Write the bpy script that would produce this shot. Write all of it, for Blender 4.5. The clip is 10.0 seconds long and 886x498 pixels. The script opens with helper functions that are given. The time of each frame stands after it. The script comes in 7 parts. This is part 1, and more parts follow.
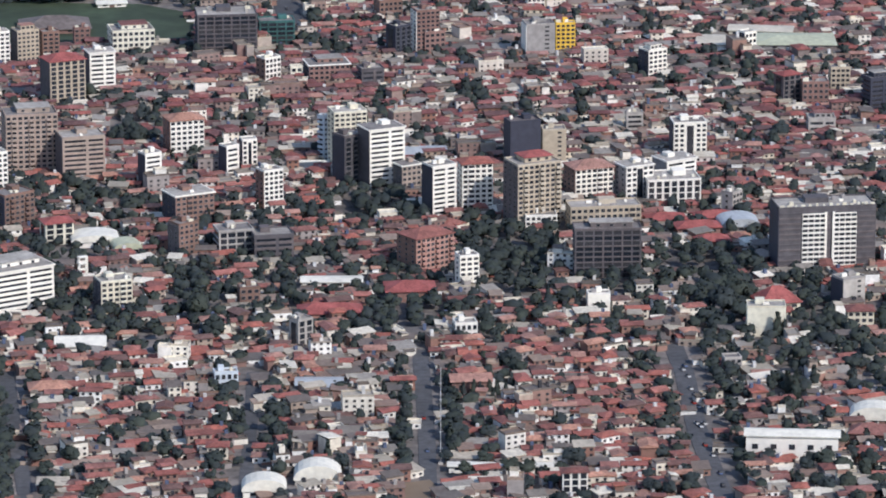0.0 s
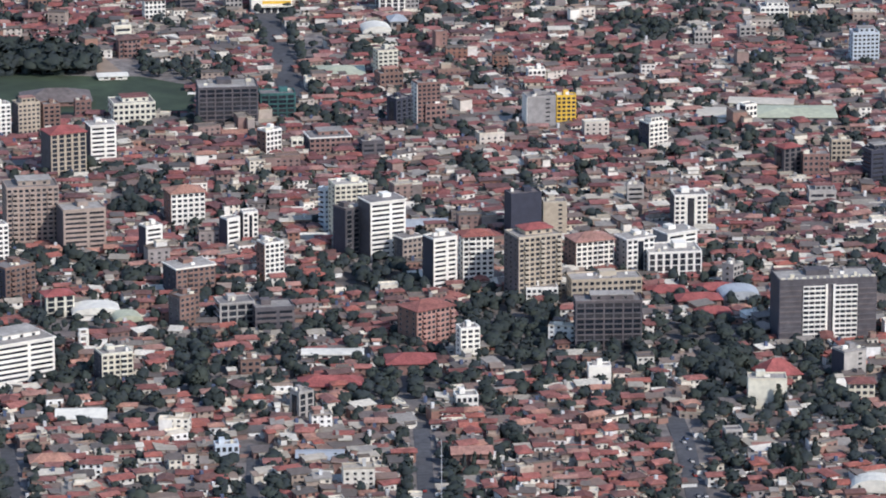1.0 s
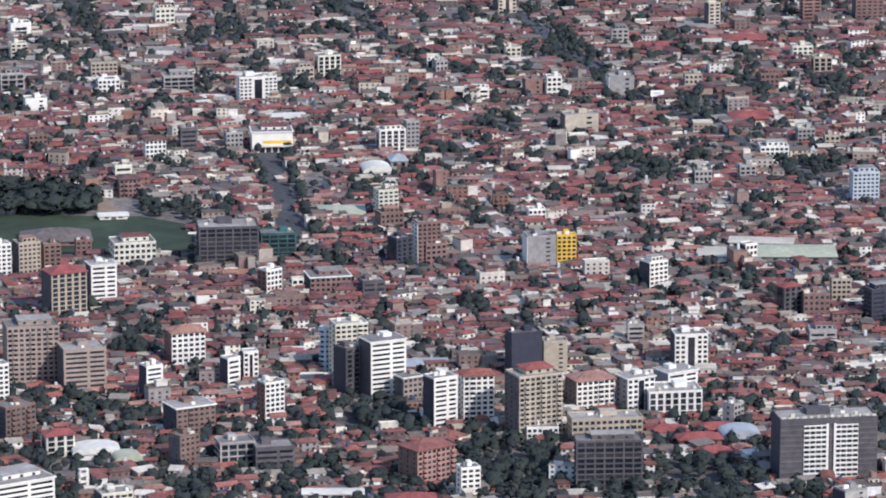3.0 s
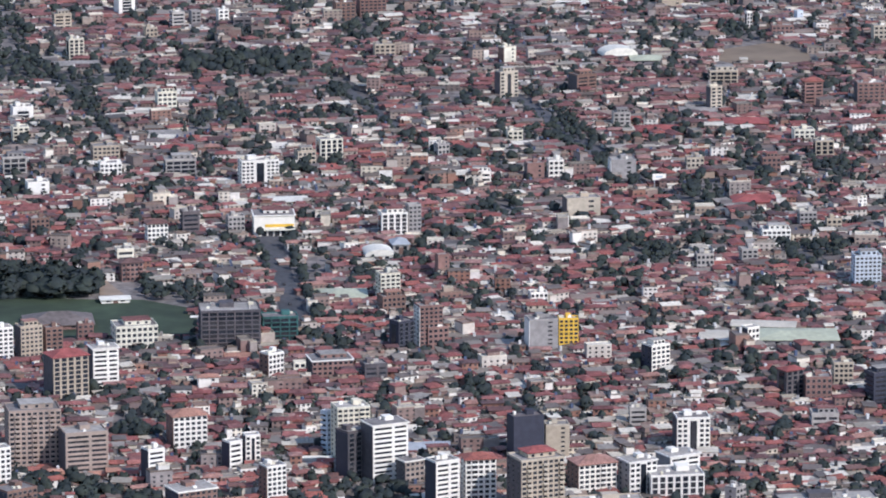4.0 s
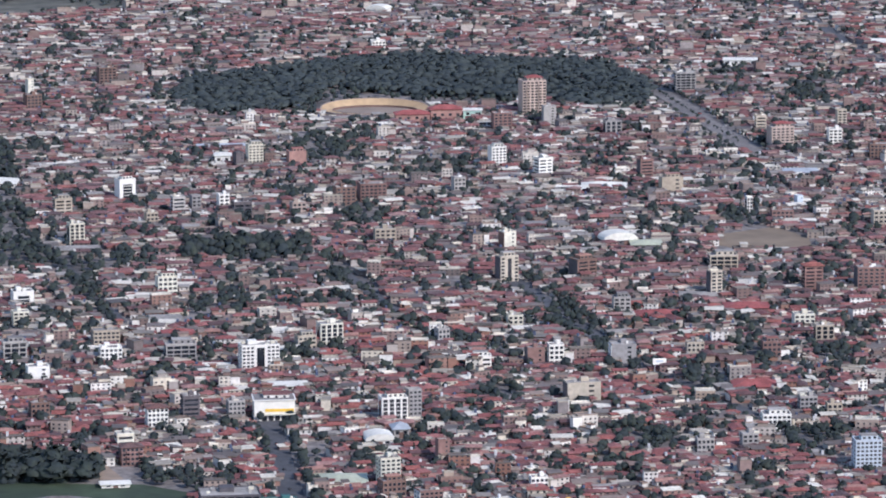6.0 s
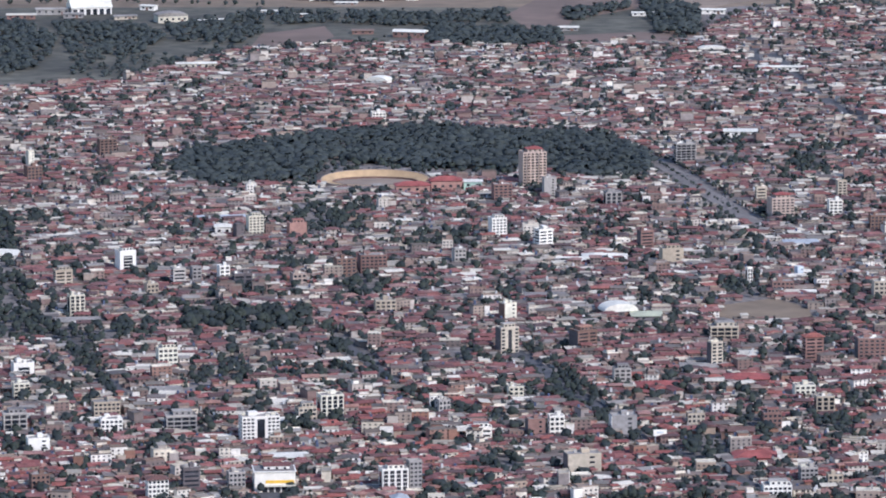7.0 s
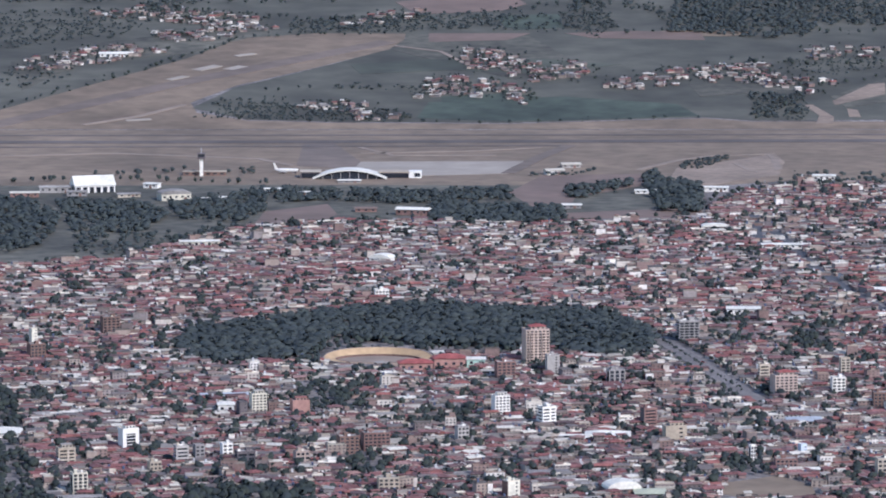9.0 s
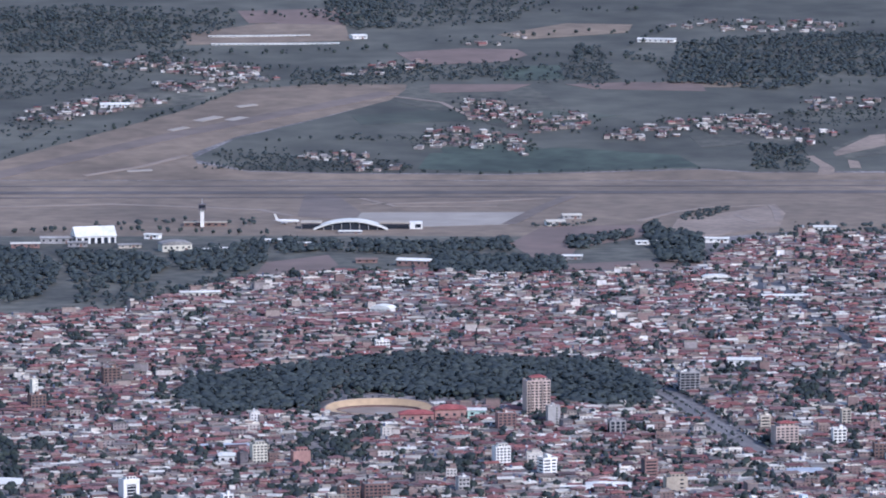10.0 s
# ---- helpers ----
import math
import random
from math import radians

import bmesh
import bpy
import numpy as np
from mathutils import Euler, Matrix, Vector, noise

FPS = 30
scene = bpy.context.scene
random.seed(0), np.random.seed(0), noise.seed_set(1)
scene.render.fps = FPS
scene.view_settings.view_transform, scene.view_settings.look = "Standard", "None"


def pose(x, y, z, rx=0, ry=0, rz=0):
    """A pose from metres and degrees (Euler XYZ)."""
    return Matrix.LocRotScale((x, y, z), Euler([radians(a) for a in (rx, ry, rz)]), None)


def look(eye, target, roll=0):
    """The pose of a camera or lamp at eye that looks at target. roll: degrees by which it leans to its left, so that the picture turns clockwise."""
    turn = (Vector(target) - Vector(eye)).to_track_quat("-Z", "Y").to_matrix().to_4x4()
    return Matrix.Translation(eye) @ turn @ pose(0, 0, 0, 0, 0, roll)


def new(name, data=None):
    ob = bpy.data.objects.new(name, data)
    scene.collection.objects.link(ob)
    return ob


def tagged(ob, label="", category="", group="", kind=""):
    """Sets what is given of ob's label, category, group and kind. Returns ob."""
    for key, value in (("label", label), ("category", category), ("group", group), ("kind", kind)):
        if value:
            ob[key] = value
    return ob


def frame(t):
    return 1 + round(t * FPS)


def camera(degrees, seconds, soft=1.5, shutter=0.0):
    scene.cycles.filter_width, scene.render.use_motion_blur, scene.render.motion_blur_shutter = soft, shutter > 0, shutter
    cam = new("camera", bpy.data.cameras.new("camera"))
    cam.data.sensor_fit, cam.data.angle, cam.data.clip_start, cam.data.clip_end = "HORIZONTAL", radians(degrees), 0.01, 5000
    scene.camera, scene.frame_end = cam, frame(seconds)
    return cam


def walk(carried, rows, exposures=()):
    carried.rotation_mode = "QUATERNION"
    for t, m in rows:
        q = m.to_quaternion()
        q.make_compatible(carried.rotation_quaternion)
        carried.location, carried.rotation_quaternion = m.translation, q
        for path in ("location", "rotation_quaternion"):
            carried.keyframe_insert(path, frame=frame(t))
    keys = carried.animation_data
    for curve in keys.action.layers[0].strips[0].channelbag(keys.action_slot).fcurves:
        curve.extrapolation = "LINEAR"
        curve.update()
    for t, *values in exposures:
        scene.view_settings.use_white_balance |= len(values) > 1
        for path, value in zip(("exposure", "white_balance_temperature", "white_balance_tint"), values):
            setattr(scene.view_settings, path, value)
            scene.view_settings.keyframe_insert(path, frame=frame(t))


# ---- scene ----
# ---- camera ----
EYE = 409.0
cam = camera(9.957, 10.0, soft=1.9)
ROWS = [
    (0.0, -15.5429, -0.0566, -0.0000),
    (0.5, -15.0809, -0.0604, 0.0049),
    (1.0, -14.7264, -0.0417, 0.0052),
    (1.5, -14.3473, -0.0495, 0.0061),
    (2.0, -13.9847, -0.0347, 0.0027),
    (2.5, -13.5299, -0.0235, 0.0008),
    (2.7, -13.3707, -0.0235, 0.0008),
    (3.8, -12.4580, -0.0049, 0.0247),
    (4.0, -12.2142, -0.0049, 0.0247),
    (4.5, -11.6680, -0.0169, 0.0350),
    (5.0, -11.0408, 0.0074, 0.0308),
    (5.5, -10.4667, -0.0018, 0.0272),
    (5.7, -10.3170, -0.0018, 0.0272),
    (6.8, -9.5478, 0.0282, 0.0278),
    (7.0, -9.3313, 0.0282, 0.0278),
    (7.5, -8.9271, 0.0083, 0.0413),
    (8.0, -8.4559, 0.0293, 0.0456),
    (8.5, -7.9019, 0.0517, 0.0564),
    (9.0, -7.3307, 0.0608, 0.0586),
    (9.5, -6.9846, 0.0647, 0.0630),
    (10.0, -6.7570, 0.0396, 0.0700),
]
walk(cam, [(t, pose(0, 0, EYE, 90 + pitch, roll, yaw)) for t, pitch, roll, yaw in ROWS],
     exposures=[(0.0, -0.02, 5900, 15), (5.0, 0.03, 5600, 18), (7.5, 0.04, 5560, 18.5), (9.0, 0.04, 5480, 19.5), (10.0, 0.03, 5120, 22.5)])

# ---- daylight: high sun behind the camera to its right ----
SUN = Vector((0.66, -0.70, 0.75)).normalized()
world = bpy.data.worlds.new("sky")
scene.world = world
world.use_nodes = True
wn = world.node_tree.nodes
sky = wn.new("ShaderNodeTexSky")
sky.sky_type, sky.sun_disc = "NISHITA", False
sky.sun_elevation, sky.sun_rotation = math.asin(SUN.z), math.atan2(SUN.x, SUN.y)
sky.altitude, sky.air_density, sky.dust_density = 1200, 1.3, 1.4
world.node_tree.links.new(sky.outputs[0], wn["Background"].inputs[0])
wn["Background"].inputs[1].default_value = 0.15
sun_data = bpy.data.lights.new("sun", "SUN")
sun_data.energy, sun_data.angle, sun_data.color = 3.7, radians(0.5), (1.0, 0.92, 0.79)
sun = new("sun", sun_data)
sun.matrix_world = look(SUN * 800, (0, 0, 0))

# ---- materials ----


def material(name, colours, rough=0.85, source="object", spread=0.25, grain=0.6, blotch=0.08, bump=0.3, metal=0.0):
    """Base colour picked at random per thing (object) or per joined piece (island) from colours, mottled at two scales."""
    m = bpy.data.materials.new(name)
    m.use_nodes = True
    nt = m.node_tree
    n, ln = nt.nodes, nt.links
    b = n["Principled BSDF"]
    b.inputs["Roughness"].default_value, b.inputs["Metallic"].default_value = rough, metal
    geo = n.new("ShaderNodeNewGeometry")
    if source == "object":
        pick = n.new("ShaderNodeObjectInfo").outputs["Random"]
    else:
        pick = geo.outputs["Random Per Island"]
    ramp = n.new("ShaderNodeValToRGB")
    ramp.color_ramp.interpolation = "CONSTANT"
    el = ramp.color_ramp.elements
    while len(el) > 1:
        el.remove(el[-1])
    el[0].position, el[0].color = 0.0, (*colours[0], 1)
    for i, c in enumerate(colours[1:], 1):
        e = el.new(i / len(colours))
        e.color = (*c, 1)
    ln.new(pick, ramp.inputs[0])
    level = None
    for scale, detail in ((grain, 4.0), (blotch, 2.0)):
        tex = n.new("ShaderNodeTexNoise")
        tex.inputs["Scale"].default_value, tex.inputs["Detail"].default_value = scale, detail
        ln.new(geo.outputs["Position"], tex.inputs["Vector"])
        rng = n.new("ShaderNodeMapRange")
        rng.inputs["From Min"].default_value, rng.inputs["From Max"].default_value = 0.3, 0.7
        rng.inputs["To Min"].default_value, rng.inputs["To Max"].default_value = 1 - spread, 1 + spread
        ln.new(tex.outputs["Fac"], rng.inputs["Value"])
        if level is None:
            level = rng.outputs[0]
            bm_node = n.new("ShaderNodeBump")
            bm_node.inputs["Strength"].default_value, bm_node.inputs["Distance"].default_value = bump, 0.15
            ln.new(tex.outputs["Fac"], bm_node.inputs["Height"])
            ln.new(bm_node.outputs[0], b.inputs["Normal"])
        else:
            mul = n.new("ShaderNodeMath")
            mul.operation = "MULTIPLY"
            ln.new(level, mul.inputs[0]), ln.new(rng.outputs[0], mul.inputs[1])
            level = mul.outputs[0]
    mix = n.new("ShaderNodeVectorMath")
    mix.operation = "SCALE"
    ln.new(ramp.outputs[0], mix.inputs[0]), ln.new(level, mix.inputs["Scale"])
    ln.new(mix.outputs[0], b.inputs["Base Color"])
    return m


WALL = {
    "white": material("white_paint", [(0.83, 0.79, 0.70), (0.81, 0.77, 0.69), (0.85, 0.80, 0.69)], spread=0.07),
    "cream": material("cream_paint", [(0.66, 0.60, 0.46), (0.70, 0.66, 0.53)], spread=0.12),
    "tan": material("tan_render", [(0.36, 0.275, 0.225), (0.34, 0.27, 0.22)], spread=0.15),
    "beige": material("beige_concrete", [(0.46, 0.38, 0.28), (0.50, 0.43, 0.33)], spread=0.15),
    "brick": material("brick", [(0.23, 0.130, 0.108), (0.26, 0.150, 0.125)], spread=0.18),
    "pink": material("salmon_render", [(0.40, 0.225, 0.18)], spread=0.15),
    "brown": material("brown_render", [(0.18, 0.11, 0.085), (0.22, 0.13, 0.10)], spread=0.18),
    "grey": material("grey_concrete", [(0.36, 0.335, 0.305), (0.42, 0.385, 0.345), (0.30, 0.28, 0.265)], spread=0.16),
    # dark and navy also colour tower flanks as if in shade
    "dark": material("dark_render_and_shade", [(0.095, 0.086, 0.092), (0.125, 0.105, 0.105)], spread=0.18),
    "navy": material("navy_cladding_and_shade", [(0.038, 0.040, 0.060)], rough=0.7, spread=0.15),
    "yellow": material("yellow_paint", [(0.80, 0.50, 0.06)], spread=0.10),
    "ltblue": material("pale_blue_paint", [(0.54, 0.59, 0.63)], spread=0.10),
    "red": material("red_paint", [(0.50, 0.09, 0.06)], spread=0.12),
    "peach": material("peach_render", [(0.52, 0.40, 0.32), (0.50, 0.38, 0.31)], spread=0.12),
    "teal": material("teal_netting", [(0.045, 0.125, 0.118)], spread=0.35),
    "mint": material("mint_paint", [(0.50, 0.70, 0.58)], spread=0.10),
}
TERRACOTTA = [(0.27, 0.090, 0.080), (0.20, 0.076, 0.070), (0.33, 0.132, 0.116), (0.135, 0.070, 0.066), (0.23, 0.106, 0.100), (0.35, 0.115, 0.090), (0.12, 0.073, 0.072), (0.36, 0.205, 0.175), (0.17, 0.065, 0.061), (0.40, 0.22, 0.17), (0.25, 0.096, 0.086), (0.30, 0.10, 0.082)]
SHEET = [(0.22, 0.195, 0.17), (0.36, 0.325, 0.27), (0.155, 0.13, 0.115), (0.62, 0.58, 0.50), (0.12, 0.105, 0.095), (0.28, 0.215, 0.175), (0.19, 0.145, 0.12), (0.44, 0.395, 0.33), (0.17, 0.14, 0.125), (0.70, 0.66, 0.58), (0.23, 0.16, 0.13), (0.30, 0.275, 0.25), (0.14, 0.115, 0.10)]
HOUSE_WALLS = [(0.72, 0.65, 0.53), (0.80, 0.75, 0.66), (0.38, 0.29, 0.22), (0.27, 0.14, 0.10), (0.66, 0.58, 0.45), (0.31, 0.27, 0.24), (0.32, 0.18, 0.13), (0.80, 0.76, 0.68), (0.76, 0.70, 0.60), (0.29, 0.17, 0.13), (0.25, 0.15, 0.12)]
TERRACOTTA = [(r * 0.80, g * 0.76, c * 0.75) for r, g, c in TERRACOTTA]
# lighter, warmer copy of the clay colours
WARM_CLAY = [(r * 1.12 + 0.03, g * 1.10 + 0.018, c * 1.0 + 0.014) for r, g, c in TERRACOTTA]
tile_near = material("clay_roof_tiles", WARM_CLAY, spread=0.28, grain=1.4, blotch=0.25, bump=0.6)
PALE_CLAY = [(r * 0.98 + 0.012, g * 1.0 + 0.008, c * 1.0 + 0.008) for r, g, c in TERRACOTTA]
# greyer, lifted clay for the far quarters: haze put into the tile colour
HAZY_CLAY = [(r * 0.82 + 0.022, g * 0.92 + 0.016, c * 0.94 + 0.015) for r, g, c in TERRACOTTA]
tile_outer = material("hazy_roof_tiles_joined", HAZY_CLAY, source="island", spread=0.3, grain=1.4, blotch=0.25, bump=0.6)
tile_front = material("warm_roof_tiles_joined", WARM_CLAY, source="island", spread=0.28, grain=1.4, blotch=0.25, bump=0.6)
tile_far = material("clay_roof_tiles_joined", PALE_CLAY, source="island", spread=0.28, grain=1.4, blotch=0.25, bump=0.6)
SHEET = [(r, g * 0.97, c * 0.90) for r, g, c in SHEET]
sheet_near = material("sheet_roof", SHEET, rough=0.6, spread=0.2, grain=0.9)
sheet_far = material("sheet_roof_joined", SHEET, rough=0.6, source="island", spread=0.2, grain=0.9)
wall_near = material("house_render", HOUSE_WALLS, spread=0.16)
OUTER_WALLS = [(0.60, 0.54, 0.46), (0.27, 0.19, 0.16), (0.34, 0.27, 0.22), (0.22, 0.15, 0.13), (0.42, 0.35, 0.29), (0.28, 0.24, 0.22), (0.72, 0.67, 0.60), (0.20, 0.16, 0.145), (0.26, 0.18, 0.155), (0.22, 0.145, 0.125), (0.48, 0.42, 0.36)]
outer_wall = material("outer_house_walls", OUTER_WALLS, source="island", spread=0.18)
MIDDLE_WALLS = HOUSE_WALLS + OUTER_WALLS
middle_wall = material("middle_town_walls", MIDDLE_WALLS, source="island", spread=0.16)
FAR_WALLS = [(r * 0.97, g, c * 1.05) for r, g, c in HOUSE_WALLS]
wall_far = material("house_render_joined", FAR_WALLS, source="island", spread=0.16)
cream_roof = material("cream_sheet_roof", [(0.58, 0.52, 0.41)], rough=0.6, spread=0.14)
white_roof = material("white_sheet_roof", [(0.76, 0.72, 0.61)], rough=0.6, spread=0.12)
silver_roof = material("silver_sheet_roof", [(0.43, 0.45, 0.46)], rough=0.45, spread=0.12)
green_roof = material("pale_green_sheet_roof", [(0.46, 0.47, 0.33)], rough=0.6, spread=0.14)
red_tile = material("red_roof_tiles", [(0.30, 0.085, 0.075)], spread=0.25, grain=1.4, blotch=0.25, bump=0.6)
brown_roof = material("brown_sheet_roof", [(0.17, 0.14, 0.125)], rough=0.7, spread=0.25)
slab = material("roof_screed", [(0.28, 0.255, 0.225), (0.36, 0.33, 0.29), (0.21, 0.19, 0.175)], spread=0.25)
glass = material("window_glass", [(0.020, 0.024, 0.032), (0.035, 0.04, 0.05), (0.05, 0.05, 0.055)], rough=0.12, spread=0.2, bump=0.0)
glass_far = material("window_glass_joined", [(0.025, 0.028, 0.035), (0.05, 0.05, 0.055)], rough=0.3, source="island", spread=0.2, bump=0.0)
frame_paint = material("window_frame_paint", [(0.14, 0.135, 0.13), (0.22, 0.21, 0.20)], spread=0.1)
avenue_mat = material("worn_pale_asphalt", [(0.19, 0.17, 0.155)], spread=0.25, grain=0.3, blotch=0.03)
asphalt = material("asphalt", [(0.085, 0.085, 0.09)], spread=0.25, grain=0.5, blotch=0.03)
runway_mat = material("runway_asphalt", [(0.118, 0.096, 0.082)], spread=0.2, grain=0.05, blotch=0.008)
runway_worn = material("worn_runway", [(0.172, 0.132, 0.102)], spread=0.2, grain=0.05, blotch=0.008)
apron_mat = material("apron_concrete", [(0.36, 0.31, 0.25)], spread=0.12, grain=0.05, blotch=0.01)
earth = material("town_earth", [(0.17, 0.15, 0.135)], spread=0.5, grain=0.25, blotch=0.02)
dry_grass = material("dry_grass", [(0.220, 0.164, 0.108), (0.205, 0.152, 0.102)], spread=0.22, grain=0.06, blotch=0.008)
scrub = material("dry_scrub", [(0.095, 0.088, 0.064)], spread=0.4, grain=0.08, blotch=0.012)
track_mat = material("earth_track", [(0.27, 0.21, 0.16)], spread=0.15, grain=0.08, blotch=0.01)
meadow = material("meadow", [(0.060, 0.074, 0.052)], spread=0.3, grain=0.06, blotch=0.01)
lawn = material("lawn", [(0.038, 0.055, 0.028)], spread=0.3, grain=0.12, blotch=0.02)
crop = material("crops", [(0.060, 0.066, 0.047), (0.074, 0.078, 0.055), (0.088, 0.084, 0.062)], spread=0.3, grain=0.03, blotch=0.006)
plough = material("ploughed_earth", [(0.185, 0.13, 0.10)], spread=0.15, grain=0.05, blotch=0.01)
sand = material("bare_sand", [(0.45, 0.31, 0.17)], spread=0.15, grain=0.2, blotch=0.03)
sandbank = material("bare_bank", [(0.27, 0.205, 0.15)], spread=0.2, grain=0.15, blotch=0.02)
bark = material("bark", [(0.10, 0.075, 0.055)], spread=0.3, grain=2.0)
# leaf green leans blue, a little haze mixed into it
LEAVES = [(0.060, 0.076, 0.070), (0.072, 0.090, 0.075), (0.056, 0.072, 0.073), (0.080, 0.096, 0.076), (0.065, 0.080, 0.080)]
# paler, bluer leaves for distant woods: haze painted into the foliage
HAZY_LEAVES = [(0.082, 0.100, 0.100), (0.094, 0.112, 0.105), (0.076, 0.094, 0.097), (0.102, 0.120, 0.110)]
leaf_wood = material("hazy_foliage", HAZY_LEAVES, source="island", spread=0.14, grain=0.5, blotch=0.06, bump=0.1)
leaf_near = material("foliage", LEAVES, spread=0.22, grain=1.2, blotch=0.3, bump=0.15)
leaf_far = material("foliage_joined", LEAVES, source="island", spread=0.14, grain=0.5, blotch=0.06, bump=0.1)
for foliage in (leaf_near, leaf_far, leaf_wood):
    # thin leaves let part of the light through
    fn, fl = foliage.node_tree.nodes, foliage.node_tree.links
    through_leaf, blend = fn.new("ShaderNodeBsdfTranslucent"), fn.new("ShaderNodeMixShader")
    fl.new(fn["Principled BSDF"].inputs["Base Color"].links[0].from_socket, through_leaf.inputs["Color"])
    blend.inputs[0].default_value = 0.45
    fl.new(fn["Principled BSDF"].outputs[0], blend.inputs[1]), fl.new(through_leaf.outputs[0], blend.inputs[2])
    fl.new(blend.outputs[0], fn["Material Output"].inputs["Surface"])
steel = material("painted_steel", [(0.55, 0.55, 0.55)], rough=0.45, metal=0.3, spread=0.1)
car_paint = material("car_paint", [(0.60, 0.59, 0.57), (0.55, 0.55, 0.55), (0.05, 0.05, 0.06), (0.35, 0.04, 0.03), (0.10, 0.14, 0.25)], rough=0.55, spread=0.05, bump=0.0)
car_glass = material("car_glass", [(0.03, 0.032, 0.036)], rough=0.6, spread=0.1, bump=0.0)
rubber = material("tyre_rubber", [(0.02, 0.02, 0.02)], spread=0.1)

# ---- mesh helpers ----
FOOT, SLOPE = 3900.0, 0.0729


def rise(y):
    """Height of the ground: level under the town, then the far side of the valley climbs gently."""
    return max(0.0, min(y, 5600) - FOOT) * SLOPE



def mesh(name, verts, faces, mats, index=None):
    me = bpy.data.meshes.new(name)
    me.from_pydata([tuple(v) for v in verts], [], faces)
    for m in mats:
        me.materials.append(m)
    if index is not None:
        me.polygons.foreach_set("material_index", index)
    me.update()
    return me


def part(name, me, parent, m=None, label=""):
    """A mesh as a part of a thing, at the local pose m."""
    ob = new(name, me)
    ob.parent = parent
    if m is not None:
        ob.matrix_local = m
    if label:
        tagged(ob, label)
    return ob


def thing(name, x, y, turn, label, category, group="", kind="", z=0.0):
    ob = new(name)
    ob.empty_display_size = 1.0
    ob.matrix_world = pose(x, y, rise(y) + z, 0, 0, turn)
    return tagged(ob, label, category, group, kind)


BOX_F = [(0, 1, 5, 4), (1, 2, 6, 5), (2, 3, 7, 6), (3, 0, 4, 7), (4, 5, 6, 7), (3, 2, 1, 0)]


def box(x0, y0, z0, x1, y1, z1):
    return [(x0, y0, z0), (x1, y0, z0), (x1, y1, z0), (x0, y1, z0), (x0, y0, z1), (x1, y0, z1), (x1, y1, z1), (x0, y1, z1)], BOX_F


def joined(pieces):
    """Several (verts, faces) as one."""
    vs, fs = [], []
    for v, f in pieces:
        o = len(vs)
        vs += list(v)
        fs += [tuple(i + o for i in q) for q in f]
    return vs, fs


def hip(w, d, z, rise, over=0.5, ridge=None):
    """A tiled roof with eaves: ridge = its length (0: a pyramid; w: a gable)."""
    W, D = w / 2 + over, d / 2 + over
    r = (max(w - d, 0.0) if ridge is None else ridge) / 2
    th = 0.22
    v = [(-W, -D, z), (W, -D, z), (W, D, z), (-W, D, z),
         (-W, -D, z + th), (W, -D, z + th), (W, D, z + th), (-W, D, z + th), (-r, 0, z + rise), (r, 0, z + rise)]
    f = [(0, 1, 5, 4), (1, 2, 6, 5), (2, 3, 7, 6), (3, 0, 4, 7), (3, 2, 1, 0),
         (4, 5, 9, 8), (6, 7, 8, 9), (5, 6, 9), (7, 4, 8)]
    return v, f


def vault(w, d, z, rise, n=10, th=0.3):
    """A barrel roof over w, its axis along y."""
    v, f = [], []
    for k in range(n + 1):
        a = math.pi * k / n
        x, h = -w / 2 * math.cos(a), rise * math.sin(a)
        for y in (-d / 2, d / 2):
            v += [(x, y, z + h + th), (x * 0.985, y, z + h)]
    for k in range(n):
        o = 4 * k
        f += [(o, o + 4, o + 6, o + 2), (o + 1, o + 3, o + 7, o + 5), (o, o + 1, o + 5, o + 4), (o + 2, o + 6, o + 7, o + 3)]
    f += [tuple(4 * k + 1 for k in range(n, -1, -1)), tuple(4 * k + 3 for k in range(n + 1))]
    return v, f


def tray(w, d, z, up, t=0.2):
    """A flat roof with its parapet, in one piece."""
    W, D, a, c = w / 2 + 0.02, d / 2 + 0.02, w / 2 - t, d / 2 - t
    v = []
    for x, y, h in ((W, D, z), (W, D, z + up), (a, c, z + up), (a, c, z + 0.12)):
        v += [(-x, -y, h), (x, -y, h), (x, y, h), (-x, y, h)]
    f = [(4 * k + i, 4 * k + (i + 1) % 4, 4 * k + 4 + (i + 1) % 4, 4 * k + 4 + i) for k in range(3) for i in range(4)]
    return v, f + [(12, 13, 14, 15)]


WINDOWS = {}


def window_mesh(w, h):
    """A framed pane, 0.2 m deep, its back in the wall; origin at the middle of its sill."""
    key = (round(w, 1), round(h, 1))
    if key not in WINDOWS:
        w, h = key
        v, f = box(-w / 2, -0.10, 0, w / 2, 0.10, h)
        e = 0.05
        v = v + [(-w / 2 + e, -0.10, e), (w / 2 - e, -0.10, e), (w / 2 - e, -0.10, h - e), (-w / 2 + e, -0.10, h - e)]
        v += [(a, -0.04, b) for a, _, b in v[8:12]]
        f = [(1, 2, 6, 5), (2, 3, 7, 6), (3, 0, 4, 7), (4, 5, 6, 7), (3, 2, 1, 0),
             (0, 1, 9, 8), (1, 5, 10, 9), (5, 4, 11, 10), (4, 0, 8, 11),
             (8, 9, 13, 12), (9, 10, 14, 13), (10, 11, 15, 14), (11, 8, 12, 15), (12, 13, 14, 15)]
        WINDOWS[key] = mesh("window", v, f, [frame_paint, glass], [0] * 13 + [1])
    return WINDOWS[key]


BOXES = {}


